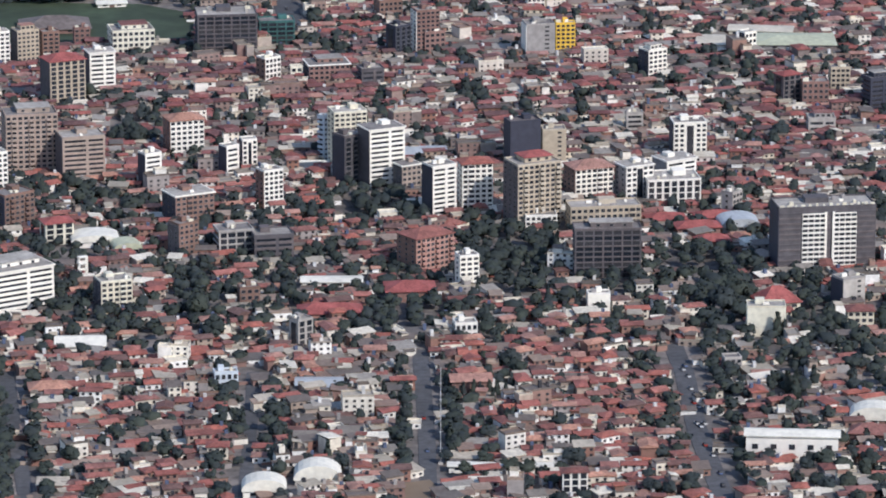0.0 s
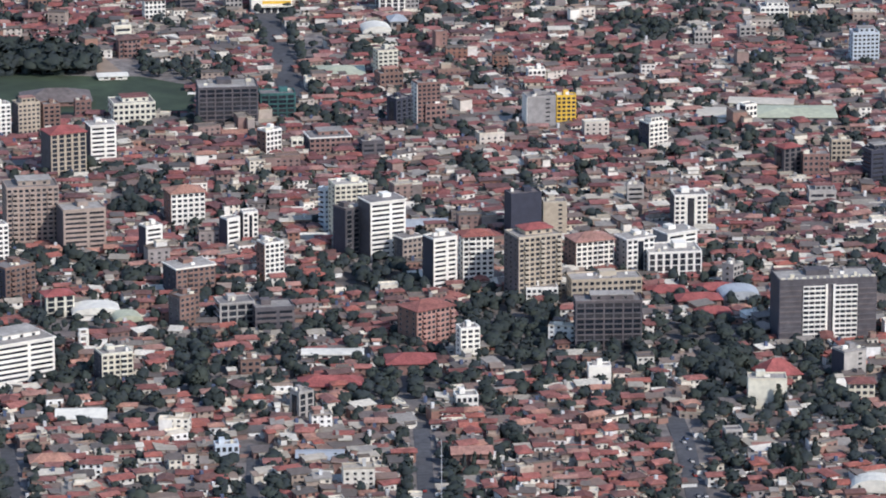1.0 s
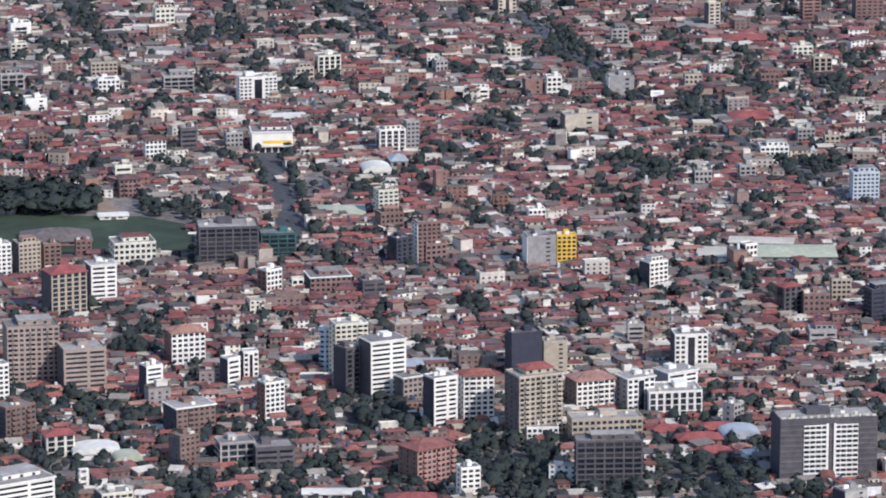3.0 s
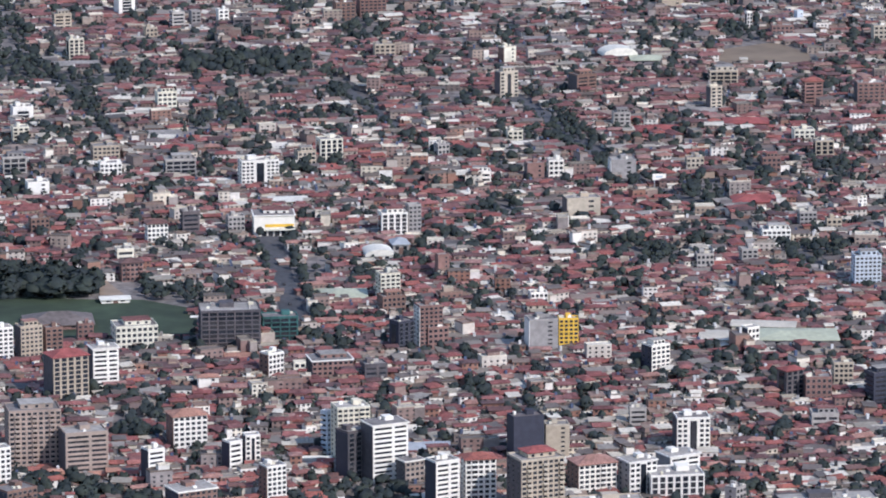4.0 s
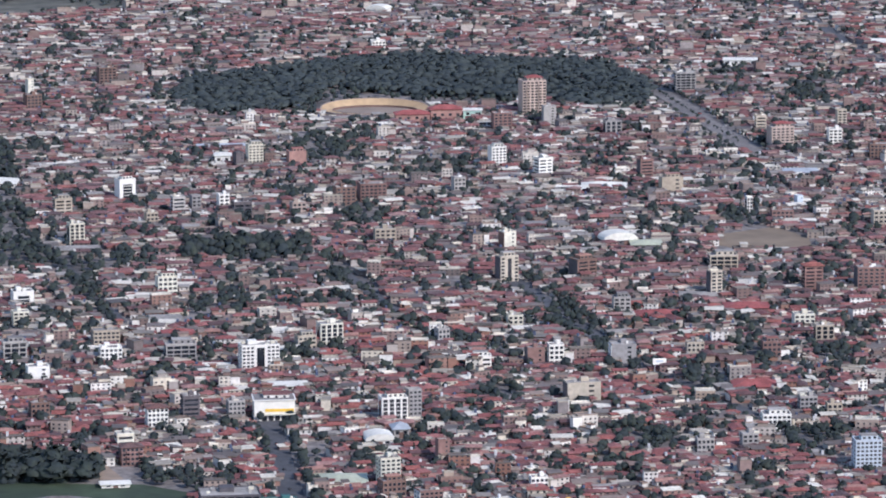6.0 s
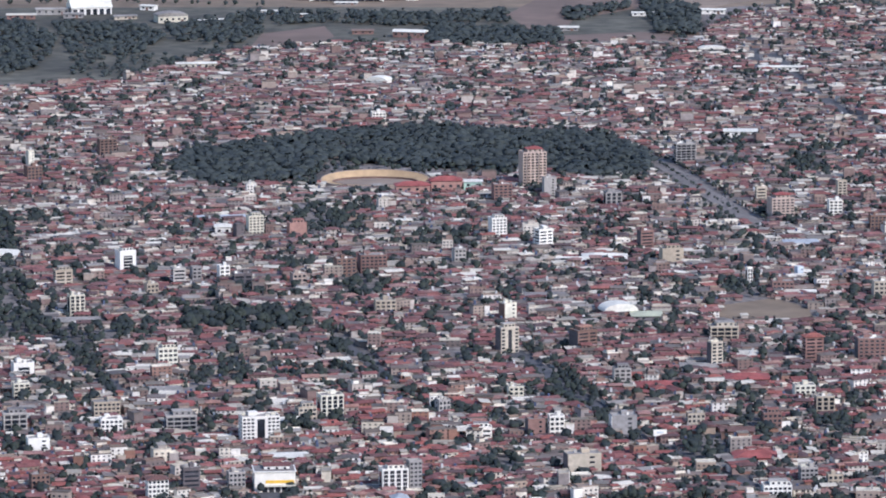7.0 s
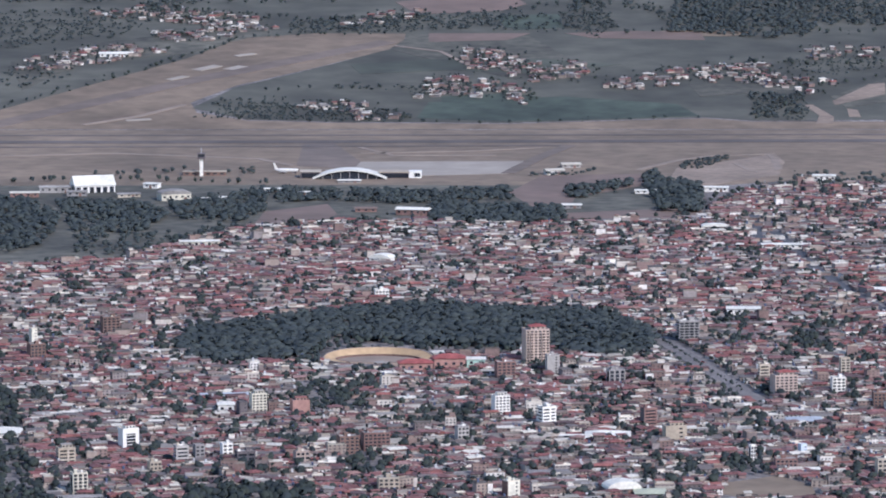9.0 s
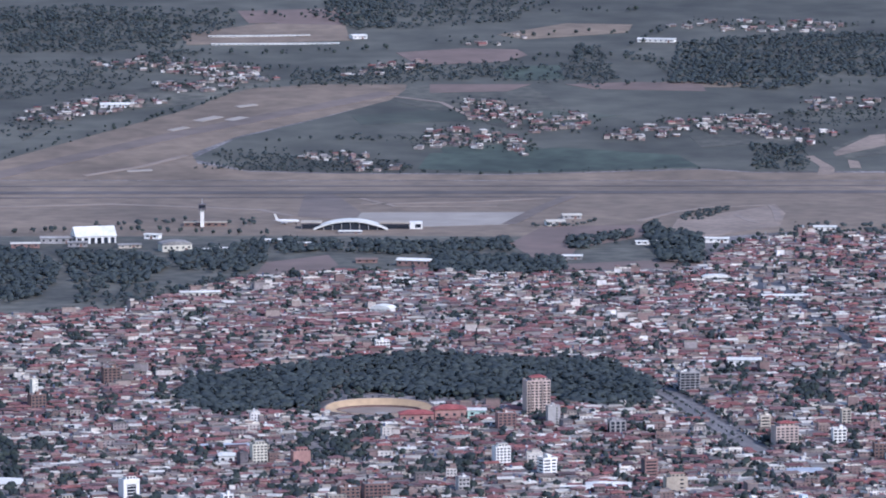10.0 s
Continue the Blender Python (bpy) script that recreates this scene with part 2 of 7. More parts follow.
def box_mesh(name, sx, sy, sz, mat):
    """A bevelled block, shared by alike parts; origin at the middle of its foot."""
    key = (name, round(sx, 1), round(sy, 1), round(sz, 2), mat.name)
    if key not in BOXES:
        b = 0.04
        v = [(-sx / 2, -sy / 2, 0), (sx / 2, -sy / 2, 0), (sx / 2, sy / 2, 0), (-sx / 2, sy / 2, 0),
             (-sx / 2, -sy / 2, sz - b), (sx / 2, -sy / 2, sz - b), (sx / 2, sy / 2, sz - b), (-sx / 2, sy / 2, sz - b),
             (-sx / 2 + b, -sy / 2 + b, sz), (sx / 2 - b, -sy / 2 + b, sz), (sx / 2 - b, sy / 2 - b, sz), (-sx / 2 + b, sy / 2 - b, sz)]
        f = [(0, 1, 5, 4), (1, 2, 6, 5), (2, 3, 7, 6), (3, 0, 4, 7), (4, 5, 9, 8), (5, 6, 10, 9), (6, 7, 11, 10), (7, 4, 8, 11), (8, 9, 10, 11), (3, 2, 1, 0)]
        BOXES[key] = mesh(name, v, f, [mat])
    return BOXES[key]


FOOTPRINTS = []


def claim(x, y, w, d, turn=0.0):
    """Keeps the plot of a building free of houses and trees."""
    FOOTPRINTS.append((x, y, math.cos(radians(turn)), math.sin(radians(turn)), w / 2, d / 2))


def taken(x, y, margin):
    """Whether a spot lies on a claimed plot or nearer to it than margin."""
    p = np.array(FOOTPRINTS)
    dx, dy = x - p[:, 0], y - p[:, 1]
    return bool(((np.abs(dx * p[:, 2] + dy * p[:, 3]) < p[:, 4] + margin) & (np.abs(dy * p[:, 2] - dx * p[:, 3]) < p[:, 5] + margin)).any())


def flat(name, pts, z, mat, label, category="ground"):
    """A piece of ground with a thin edge, its outline in metres."""
    n = len(pts)
    v = [(a, b, rise(b) + z) for a, b in pts] + [(a, b, rise(b) - 0.5) for a, b in pts]
    area = sum(pts[i - 1][0] * pts[i][1] - pts[i][0] * pts[i - 1][1] for i in range(n))
    top = tuple(range(n)) if area > 0 else tuple(range(n - 1, -1, -1))
    me = mesh(name, v, [top] + [(i, (i + 1) % n, n + (i + 1) % n, n + i) for i in range(n)], [mat])
    return tagged(new(name, me), label, category, kind="structure")


def strip(name, pts, width, z, mat, label, category="road"):
    """A road along a line of points."""
    left, right = [], []
    for i, p in enumerate(pts):
        a, b = Vector(pts[max(i - 1, 0)]), Vector(pts[min(i + 1, len(pts) - 1)])
        n = (b - a).normalized()
        n = Vector((-n.y, n.x)) * width / 2
        left.append((p[0] + n.x, p[1] + n.y)), right.append((p[0] - n.x, p[1] - n.y))
    return flat(name, left + right[::-1], z, mat, label, category)


def inside(x, y, poly):
    hit, n = False, len(poly)
    for i in range(n):
        (ax, ay), (bx, by) = poly[i - 1], poly[i]
        if (ay > y) != (by > y) and x < (bx - ax) * (y - ay) / (by - ay) + ax:
            hit = not hit
    return hit


def near_line(x, y, pts, r):
    for a, b in zip(pts, pts[1:]):
        ax, ay, dx, dy = a[0], a[1], b[0] - a[0], b[1] - a[1]
        k = max(0, min(1, ((x - ax) * dx + (y - ay) * dy) / (dx * dx + dy * dy)))
        if math.hypot(x - ax - k * dx, y - ay - k * dy) < r:
            return True
    return False


# ---- the plan: ground, fields, roads ----
GV = [(x, y, rise(y)) for y in (-3000, FOOT, 5600, 14000) for x in (-9000, 9000)]
tagged(new("ground", mesh("ground", GV, [(0, 1, 3, 2), (2, 3, 5, 4), (4, 5, 7, 6)], [earth])), "bare brown valley floor under the town", "ground", kind="structure")
flat("airfield", [(-393, 3531), (-434, 3900), (420, 3896), (376, 3487), (240, 3556), (159, 3505), (65, 3522), (-14, 3489), (-117, 3523)], 0.1, dry_grass, "dry brown level airfield grass", "ground")
flat("airfield", [(-434, 3904), (-439, 3951), (-354, 3989), (-220, 4235), (-177, 4344), (-115, 4369), (-37, 4368), (-39, 4302), (-110, 4191), (-172, 4103), (-205, 4023), (-198, 3976), (-156, 3940), (-86, 3930), (46, 3925), (200, 3949), (235, 3934), (424, 3933), (420, 3901)], 0.1, dry_grass, "dry brown airfield grass round the second runway", "ground")
flat("field", [(-203, 3997), (-172, 4094), (-110, 4186), (-40, 4302), (-32, 4362), (100, 4368), (244, 4337), (465, 4321), (425, 3944), (235, 3939), (201, 3954), (46, 3930), (-86, 3935), (-157, 3945)], 0.1, crop, "green fields behind the runway", "ground")
flat("field", [(-25, 3950), (-16, 4022), (92, 4048), (181, 4013), (196, 3959), (90, 3940), (37, 3937)], 0.22, meadow, "brighter green meadow", "ground")
flat("field", [(-483, 3944), (-605, 4964), (609, 4958), (529, 4300), (243, 4316), (99, 4346), (-114, 4347), (-177, 4332), (-219, 4223), (-354, 3982)], 0.05, crop, "dark green fields in the distance", "ground")
flat("field", [(-48, 4548), (13, 4574), (61, 4567), (70, 4534), (47, 4495), (-28, 4475)], 0.22, plough, "reddish ploughed field", "ground")
flat("field", [(-194, 4772), (-94, 4801), (-102, 4692), (-144, 4706)], 0.22, plough, "bare brown strip of fields", "ground")
flat("field", [(44, 4656), (108, 4727), (170, 4719), (164, 4670), (69, 4628)], 0.22, dry_grass, "dry pale field", "ground")
flat("field", [(150, 4358), (188, 4383), (239, 4389), (260, 4370), (242, 4352), (196, 4355), (162, 4340)], 0.22, dry_grass, "dry pale field", "ground")
flat("field", [(52, 4462), (97, 4475), (100, 4399), (56, 4386)], 0.22, meadow, "green meadow", "ground")
flat("field", [(305, 4047), (356, 4134), (390, 4145), (381, 4047), (314, 3995)], 0.22, scrub, "dry slope with tracks", "ground")
flat("field", [(-50, 4284), (-32, 4362), (70, 4353), (114, 4185), (62, 4118), (16, 4185)], 0.22, scrub, "bare village earth", "ground")
flat("field", [(-365, 4221), (-306, 4315), (-194, 4400), (-156, 4437), (-154, 4375), (-221, 4261), (-304, 4220), (-344, 4081)], 0.22, scrub, "bare village earth", "ground")
flat("field", [(42, 4469), (49, 4399), (88, 4405), (94, 4475)], 0.26, meadow, "green meadow", "ground")
flat("field", [(100, 4368), (123, 4343), (219, 4331), (217, 4374), (158, 4380)], 0.26, plough, "bare reddish strip of fields", "ground")
flat("field", [(-17, 4368), (-17, 4322), (50, 4331), (70, 4368)], 0.26, plough, "bare reddish strip of fields", "ground")
flat("field", [(-246, 4657), (-238, 4595), (-90, 4622), (-97, 4717), (-176, 4728)], 0.26, dry_grass, "dry ground round the greenhouses", "ground")
flat("field", [(-201, 4808), (-187, 4728), (-103, 4742), (-94, 4827)], 0.26, plough, "bare brown field", "ground")
flat("field", [(-7, 4048), (-2, 3991), (38, 4001), (74, 4048), (47, 4064)], 0.26, meadow, "green meadow", "ground")
flat("field", [(194, 4107), (201, 4048), (284, 4079), (277, 4106)], 0.26, scrub, "bare village earth", "ground")
flat("field", [(305, 4026), (306, 4008), (350, 4058), (354, 4112), (341, 4106)], 0.26, sandbank, "pale bare slope", "ground")
flat("field", [(282, 4008), (284, 3992), (290, 3962), (285, 3924), (298, 3924), (301, 3954), (288, 4010)], 0.26, sandbank, "pale bare slope with tracks", "ground")
flat("field", [(314, 3992), (313, 3954), (322, 3954), (322, 3984)], 0.26, sandbank, "pale bare patch", "ground")
flat("field", [(-82, 4205), (-72, 4157), (2, 4177), (76, 4157), (143, 4205), (78, 4234), (-17, 4231)], 0.26, crop, "dark green field", "ground")
flat("airfield_bare", [(151, 3522), (164, 3634), (216, 3693), (240, 3731), (244, 3671), (234, 3584), (200, 3549), (174, 3504)], 0.22, sandbank, "bare sandy bank beside the airfield", "ground")
flat("airfield_bare", [(41, 3482), (66, 3585), (147, 3598), (153, 3549), (87, 3455), (77, 3365), (169, 3396), (170, 3340), (69, 3334)], 0.22, plough, "bare brown earth", "ground")
flat("airfield_bare", [(-130, 3269), (-123, 3375), (-82, 3417), (-74, 3360), (-87, 3299), (-115, 3240)], 0.22, plough, "bare brown earth", "ground")
flat("airfield_bare", [(-343, 3076), (-393, 3524), (-117, 3530), (179, 3521), (167, 3359), (39, 3341), (-103, 3323), (-139, 3293), (-209, 3134)], 0.2, scrub, "dry scrub among the trees", "ground")
flat("apron", [(-68, 3635), (-64, 3676), (57, 3679), (44, 3599), (-54, 3578)], 0.22, apron_mat, "pale concrete apron", "ground")
flat("apron", [(-110, 3650), (-109, 3799), (-87, 3807), (-64, 3676), (-68, 3628)], 0.22, runway_worn, "worn asphalt apron link", "ground")
flat("lawn", [(-188, 1762), (-193, 1811), (-125, 1802), (-110, 1802), (-90, 1787), (-87, 1748), (-97, 1736), (-144, 1736)], 0.1, lawn, "mown green pitch between trees", "ground")
flat("bank", [(-129, 1834), (-126, 1836), (-116, 1807), (-121, 1802), (-125, 1802)], 0.2, sandbank, "bare sandy bank", "ground")
flat("pitch", [(123, 2301), (129, 2328), (154, 2347), (168, 2319), (168, 2289), (137, 2284)], 0.1, dry_grass, "dry open football ground", "ground")
flat("yard", [(-12, 1223), (-12, 1244), (-3, 1248), (-0, 1239), (-1, 1223)], 0.2, dry_grass, "dry grass at the end of the street", "ground")
strip("runway", [(-445, 3809), (428, 3816)], 19.0, 0.34, runway_mat, "long asphalt runway")
strip("taxiway", [(-441, 3773), (86, 3782)], 6.6, 0.34, runway_mat, "narrow asphalt taxiway")
strip("taxiway", [(-451, 3857), (433, 3860)], 8.0, 0.34, runway_mat, "asphalt taxiway parallel to the runway")
strip("runway", [(-360, 3909), (-218, 4114), (-51, 4323)], 21.9, 0.4, runway_worn, "second runway crossing behind")
strip("taxiway", [(91, 3786), (68, 3709), (42, 3599)], 11.0, 0.36, runway_worn, "curved taxiway")
strip("runway_mark", [(-208, 4177), (-191, 4200)], 10.2, 0.5, apron_mat, "pale runway marking")
strip("runway_mark", [(-182, 4180), (-170, 4197)], 10.2, 0.5, apron_mat, "pale runway marking")
strip("runway_mark", [(-178, 4249), (-163, 4261)], 7.3, 0.5, apron_mat, "pale runway marking")
strip("runway_mark", [(-228, 4130), (-215, 4147)], 7.3, 0.5, apron_mat, "pale runway marking")
strip("runway_mark", [(-251, 3941), (-232, 3946)], 6.6, 0.5, apron_mat, "pale airfield marking")
strip("track", [(-65, 3732), (19, 3747), (69, 3770)], 5.1, 0.36, track_mat, "pale airfield track")
strip("track", [(-66, 3771), (-40, 3717), (35, 3717)], 5.1, 0.36, track_mat, "pale airfield track")
strip("road", [(203, 3358), (196, 3182)], 6.6, 0.14, asphalt, "street towards the airfield")
strip("road", [(211, 3268), (225, 3073), (251, 2889)], 7.3, 0.14, asphalt, "avenue at the edge of the town")
strip("road", [(-285, 2974), (-255, 3096), (-241, 3134)], 6.6, 0.14, track_mat, "pale road at the edge of the town")
strip("track", [(135, 3620), (166, 3682), (193, 3712), (235, 3723), (238, 3693), (236, 3619)], 5.5, 0.36, track_mat, "pale perimeter track")
strip("track", [(207, 3663), (214, 3620), (222, 3605), (235, 3612)], 4.0, 0.36, track_mat, "pale loop of track on the sandy mound")
strip("track", [(-411, 3696), (-249, 3733), (-139, 3695), (-112, 3650)], 7.3, 0.36, track_mat, "pale airfield track")
strip("track", [(-209, 4012), (-241, 3961), (-283, 3921)], 5.8, 0.44, track_mat, "pale earth road")
strip("track", [(-46, 4302), (-7, 4272), (16, 4202), (72, 4185), (114, 4185)], 4.4, 0.44, track_mat, "pale village road")
strip("road", [(-6, 1365), (-5, 1327), (-4, 1291), (-3, 1218)], 4.6, 0.14, asphalt, "straight asphalt street between trees")
strip("road", [(65, 1371), (67, 1343), (68, 1292), (73, 1219)], 5.6, 0.14, asphalt, "asphalt avenue with cars")
strip("road", [(-52, 1343), (-51, 1301), (-50, 1218)], 3.6, 0.14, asphalt, "narrow shaded street")
strip("road", [(-120, 1343), (-115, 1301), (-104, 1218)], 4.2, 0.14, asphalt, "narrow shaded street")
strip("road", [(-69, 1916), (-63, 1865), (-53, 1762)], 8.8, 0.14, asphalt, "wide avenue between trees")
strip("road", [(28, 2215), (42, 2162), (64, 2079), (80, 2008), (101, 1969), (120, 1916), (145, 1845)], 8.8, 0.14, asphalt, "avenue crossing the town")
strip("road", [(108, 2816), (121, 2768), (133, 2702), (146, 2634), (158, 2570)], 10.0, 0.14, avenue_mat, "wide open avenue of pale worn asphalt")
strip("road", [(-179, 2272), (-161, 2202), (-136, 2104)], 6.6, 0.14, asphalt, "street")
strip("road", [(-50, 2243), (-37, 2195), (-21, 2135)], 6.6, 0.14, asphalt, "street")

# ---- tall buildings ----
STOREY = 1.55  # storeys of the tall blocks
rng0 = np.random.default_rng(3)


LOOK = {"white": "white painted block of flats", "cream": "cream painted block of flats", "tan": "tan rendered block of flats", "beige": "beige concrete block of flats",
        "brick": "red brick block of flats", "pink": "salmon brick block of flats", "brown": "brown rendered block of flats", "grey": "grey concrete block of flats",
        "dark": "dark concrete office block", "navy": "dark navy clad tower", "yellow": "bright yellow block of flats", "ltblue": "pale blue block of flats", "red": "red block of flats", "mint": "mint green block"}


WINDOW_FIELDS = {}


def window_field(n, pitch, floors, fh, w, h):
    """The small windows of one far facade, storey over storey."""
    key = (n, round(pitch, 1), floors, round(fh, 2), round(w, 1), round(h, 1))
    if key not in WINDOW_FIELDS:
        one = window_mesh(w, h)
        v, f = [p.co[:] for p in one.vertices], [tuple(q.vertices) for q in one.polygons]
        many = joined([([(a + (i - (n - 1) / 2) * key[1], b, c + k * fh) for a, b, c in v], f) for k in range(floors) for i in range(n)])
        WINDOW_FIELDS[key] = mesh("glazing", *many, [frame_paint, glass], ([0] * 13 + [1]) * n * floors)
    return WINDOW_FIELDS[key]


def tower(x, y, w, d, h, turn, wall, style, roof="flat", label="", side="", category="apartment block"):
    """A block of flats on a w by d plot, front towards the local -y."""
    claim(x, y, w, d, turn)
    t = thing("apartment_building", x, y, turn, label or LOOK[wall] + (" with terracotta tiled roof" if roof == "tile" else " standing among lower houses"), category)
    body = WALL[wall]
    floors = max(2, round(h / (STOREY if h > 9 else 1.8)))
    one_by_one = y < 1585
    fh = h / floors
    pieces = [box(-w / 2, -d / 2, 0, w / 2, d / 2, h)]
    if style in ("bands", "frame"):
        pieces = [box(-w / 2 + 0.5, -d / 2 + 0.5, 0, w / 2 - 0.5, d / 2 - 0.5, h)]
        for k in range(1, floors + 1):
            deep = fh * 0.5 if style == "bands" else 0.35
            part("floor_band", box_mesh("floor_band", w, d, deep, body), t, pose(0, 0, k * fh - deep + 0.1))
        for sx in (-1, 1):
            part("corner_pier", box_mesh("corner_pier", 0.6 if style == "bands" else 0.5, 0.6, h - 0.2, body), t, pose(sx * (w / 2 - 0.33), -d / 2 + 0.33, 0))
        for k in range(floors):
            # on frame blocks these dark bands stand for the shade inside open floors
            part("window_band", box_mesh("window_band", w - 0.7, 0.3, fh * 0.66, glass), t, pose(0, -d / 2 + 0.42, k * fh + 0.08), "dark band for ribbon window and open floor shade")
            part("window_band", box_mesh("window_band", 0.3, d - 2.2 if d > 4 else d * 0.5, fh * 0.6, glass), t, pose(-w / 2 + 0.42, 0, k * fh + 0.15), "dark band for ribbon window and open floor shade")
        if style == "bands" and w > 7:
            part("pier", box_mesh("pier", 0.9, 0.7, h - 0.1, body), t, pose(w * 0.08, -d / 2 + 0.33, 0))
        if style == "frame":
            n = max(2, round(w / 3.0))
            for i in range(1, n):
                part("column", box_mesh("column", 0.45, 0.7, h - 0.2, body), t, pose(-w / 2 + w * i / n, -d / 2 + 0.38, 0))
    vs, fs = joined(pieces)
    part("wall", mesh("wall", vs, fs, [body]), t)
    out = 0.02
    # dark and navy sides paint the left flank's shade; other colours are its own
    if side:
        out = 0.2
        part("side_wall", box_mesh("side_wall", 0.24, d - 0.1, h - 0.05, WALL[side]), t, pose(-w / 2 - 0.08, 0, 0), f"{side} side wall, shade put into dark tones")
    # roof: parapet and stair head, or tiles
    if roof in ("tile", "red"):
        part("roof", mesh("roof", *hip(w, d, h, min(w, d) * 0.22), [red_tile if roof == "red" else tile_near]), t, None, "terracotta tiled hip roof")
    else:
        mat = brown_roof if roof == "dark" else slab
        part("roof", mesh("roof", *box(-w / 2 + 0.25, -d / 2 + 0.25, h, w / 2 - 0.25, d / 2 - 0.25, h + 0.16), [mat]), t, None, "flat screeded roof")
        if roof == "white":
            part("cornice", mesh("cornice", *box(-w / 2 - 0.4, -d / 2 - 0.4, h + 0.02, w / 2 + 0.4, d / 2 + 0.4, h + 0.4), [WALL["white"]]), t, None, "pale overhanging roof slab")
            part("roof_deck", mesh("roof_deck", *box(-w / 2 + 0.1, -d / 2 + 0.1, h + 0.3, w / 2 - 0.1, d / 2 - 0.1, h + 0.5), [slab]), t, None, "grey roof deck")
        else:
            part("parapet", mesh("parapet", *tray(w, d, h, 0.55, 0.25), [body]), t)
        pent = (rng0.random() < 0.4 or roof == "cap") and w > 7
        if pent:
            ph = part("penthouse", box_mesh("penthouse", w * 0.62, d * 0.6, STOREY, body), t, pose(w * 0.06, d * 0.08, h + 0.1))
            if roof == "cap":
                part("penthouse_roof", mesh("penthouse_roof", *hip(w * 0.62, d * 0.6, STOREY, d * 0.14), [red_tile]), ph, None, "red tiled hip roof")
            else:
                part("penthouse_roof", box_mesh("penthouse_roof", w * 0.66, d * 0.64, 0.2, slab if rng0.random() < 0.5 else tile_near), ph, pose(0, 0, STOREY))
            for i in range(3):
                part("window", window_mesh(1.0, 0.8), ph, pose((i - 1) * w * 0.2, -d * 0.3 - 0.02, 0.4))
        if w > 5 and not pent:
            k = rng0.uniform(-0.2, 0.2)
            part("stair_head", box_mesh("stair_head", w * 0.24, d * 0.4, 1.6, body), t, pose(w * k, d * 0.15, h + 0.1))
            for _ in range(int(rng0.integers(1, 4)) + int(w > 14) * 4):
                part("water_tank", box_mesh("water_tank", rng0.choice((0.8, 1.2, 1.8)), 1.0, rng0.choice((0.7, 1.1)), WALL[("grey", "white", "cream")[rng0.integers(0, 3)]]), t, pose(w * rng0.uniform(-0.4, 0.4), d * rng0.uniform(-0.35, 0.35), h + 0.1))
    # openings
    if style in ("grid", "balcony", "twin"):
        n = max(2, round(w / (1.75 if y < 2100 else 2.2)))
        bay = int(rng0.integers(1, n - 1)) if style == "grid" and n > 4 and one_by_one else -1
        if bay >= 0:
            bx = -w / 2 + w * (bay + 0.5) / n
            # nothing is recessed: a dark strip gives the bay its shade
            part("loggia", box_mesh("loggia", w / n * 0.9, 0.3, h - 0.6, glass), t, pose(bx, -d / 2 - 0.02, 0.2), "dark glass strip imitating a shaded loggia bay")
            for k in range(1, floors):
                part("balcony", box_mesh("balcony", w / n * 0.94, 0.7, 0.55, body), t, pose(bx, -d / 2 - 0.3, k * fh - 0.1))
        ww = w / n * (0.64 if style != "balcony" else 0.66)
        for k in range(floors):
            if one_by_one or style == "twin":
                for i in range(n):
                    xx = -w / 2 + w * (i + 0.5) / n
                    if style == "twin" and abs(xx) < w * 0.16 or i == bay:
                        continue
                    part("window", window_mesh(ww, fh * 0.56), t, pose(xx, -d / 2 - 0.02, k * fh + fh * 0.26))
            if style == "balcony" and k:
                for i in range(1, n, 3):
                    xx = -w / 2 + w * (i + 0.5) / n
                    part("balcony", box_mesh("balcony", w / n * 0.95, 0.9, fh * 0.42, body), t, pose(xx, -d / 2 - 0.5, k * fh - 0.15))
        if style == "twin":
            part("glass_strip", box_mesh("glass_strip", w * 0.2, 0.3, h - 1.0, glass), t, pose(0, -d / 2, 0.3), "dark vertical glazing")
        m = max(1, round(d / 3.4)) if y < 2100 else 0
        if not one_by_one and style != "twin":
            tagged(part("glazing", window_field(n, w / n, floors, fh, ww, fh * 0.56), t, pose(0, -d / 2 - 0.02, fh * 0.26)), kind="stuff")
        if m:
            tagged(part("side_glazing", window_field(m, d / m, floors, fh, 0.9, fh * 0.45), t, pose(-w / 2 - out, 0, fh * 0.3, 0, 0, -90)), kind="stuff")
    elif style == "stripes":
        n = max(2, round(w / 2.5))
        for i in range(n):
            xx = -w / 2 + w * (i + 0.5) / n
            for k in range(floors if one_by_one else 0):
                part("window", window_mesh(w / n * 0.68, fh * 0.8), t, pose(xx, -d / 2 - 0.02, k * fh + fh * 0.1))
        if not one_by_one:
            tagged(part("glazing", window_field(n, w / n, floors, fh, w / n * 0.68, fh * 0.8), t, pose(0, -d / 2 - 0.02, fh * 0.1)), kind="stuff")
        part("glass_strip", box_mesh("glass_strip", 0.3, d * 0.5, h - 1, glass), t, pose(-w / 2, 0, 0.3), "dark vertical glazing")
    elif style == "panel":
        for k in range(1, floors):
            part("louvre", box_mesh("louvre", w - 0.2, 0.24, fh * 0.3, WALL["dark"]), t, pose(0, -d / 2 - 0.06, k * fh), "dark louvre band")
        for i in range(14):
            part("parapet_block", box_mesh("parapet_block", rng0.choice((0.5, 0.9, 1.3)), 0.7, rng0.choice((0.5, 0.8)), WALL["cream"]), t, pose(-w / 2 + w * (i + 0.5) / 14, -d / 2 + 0.6, h + 0.5), "small pale roof fitting")
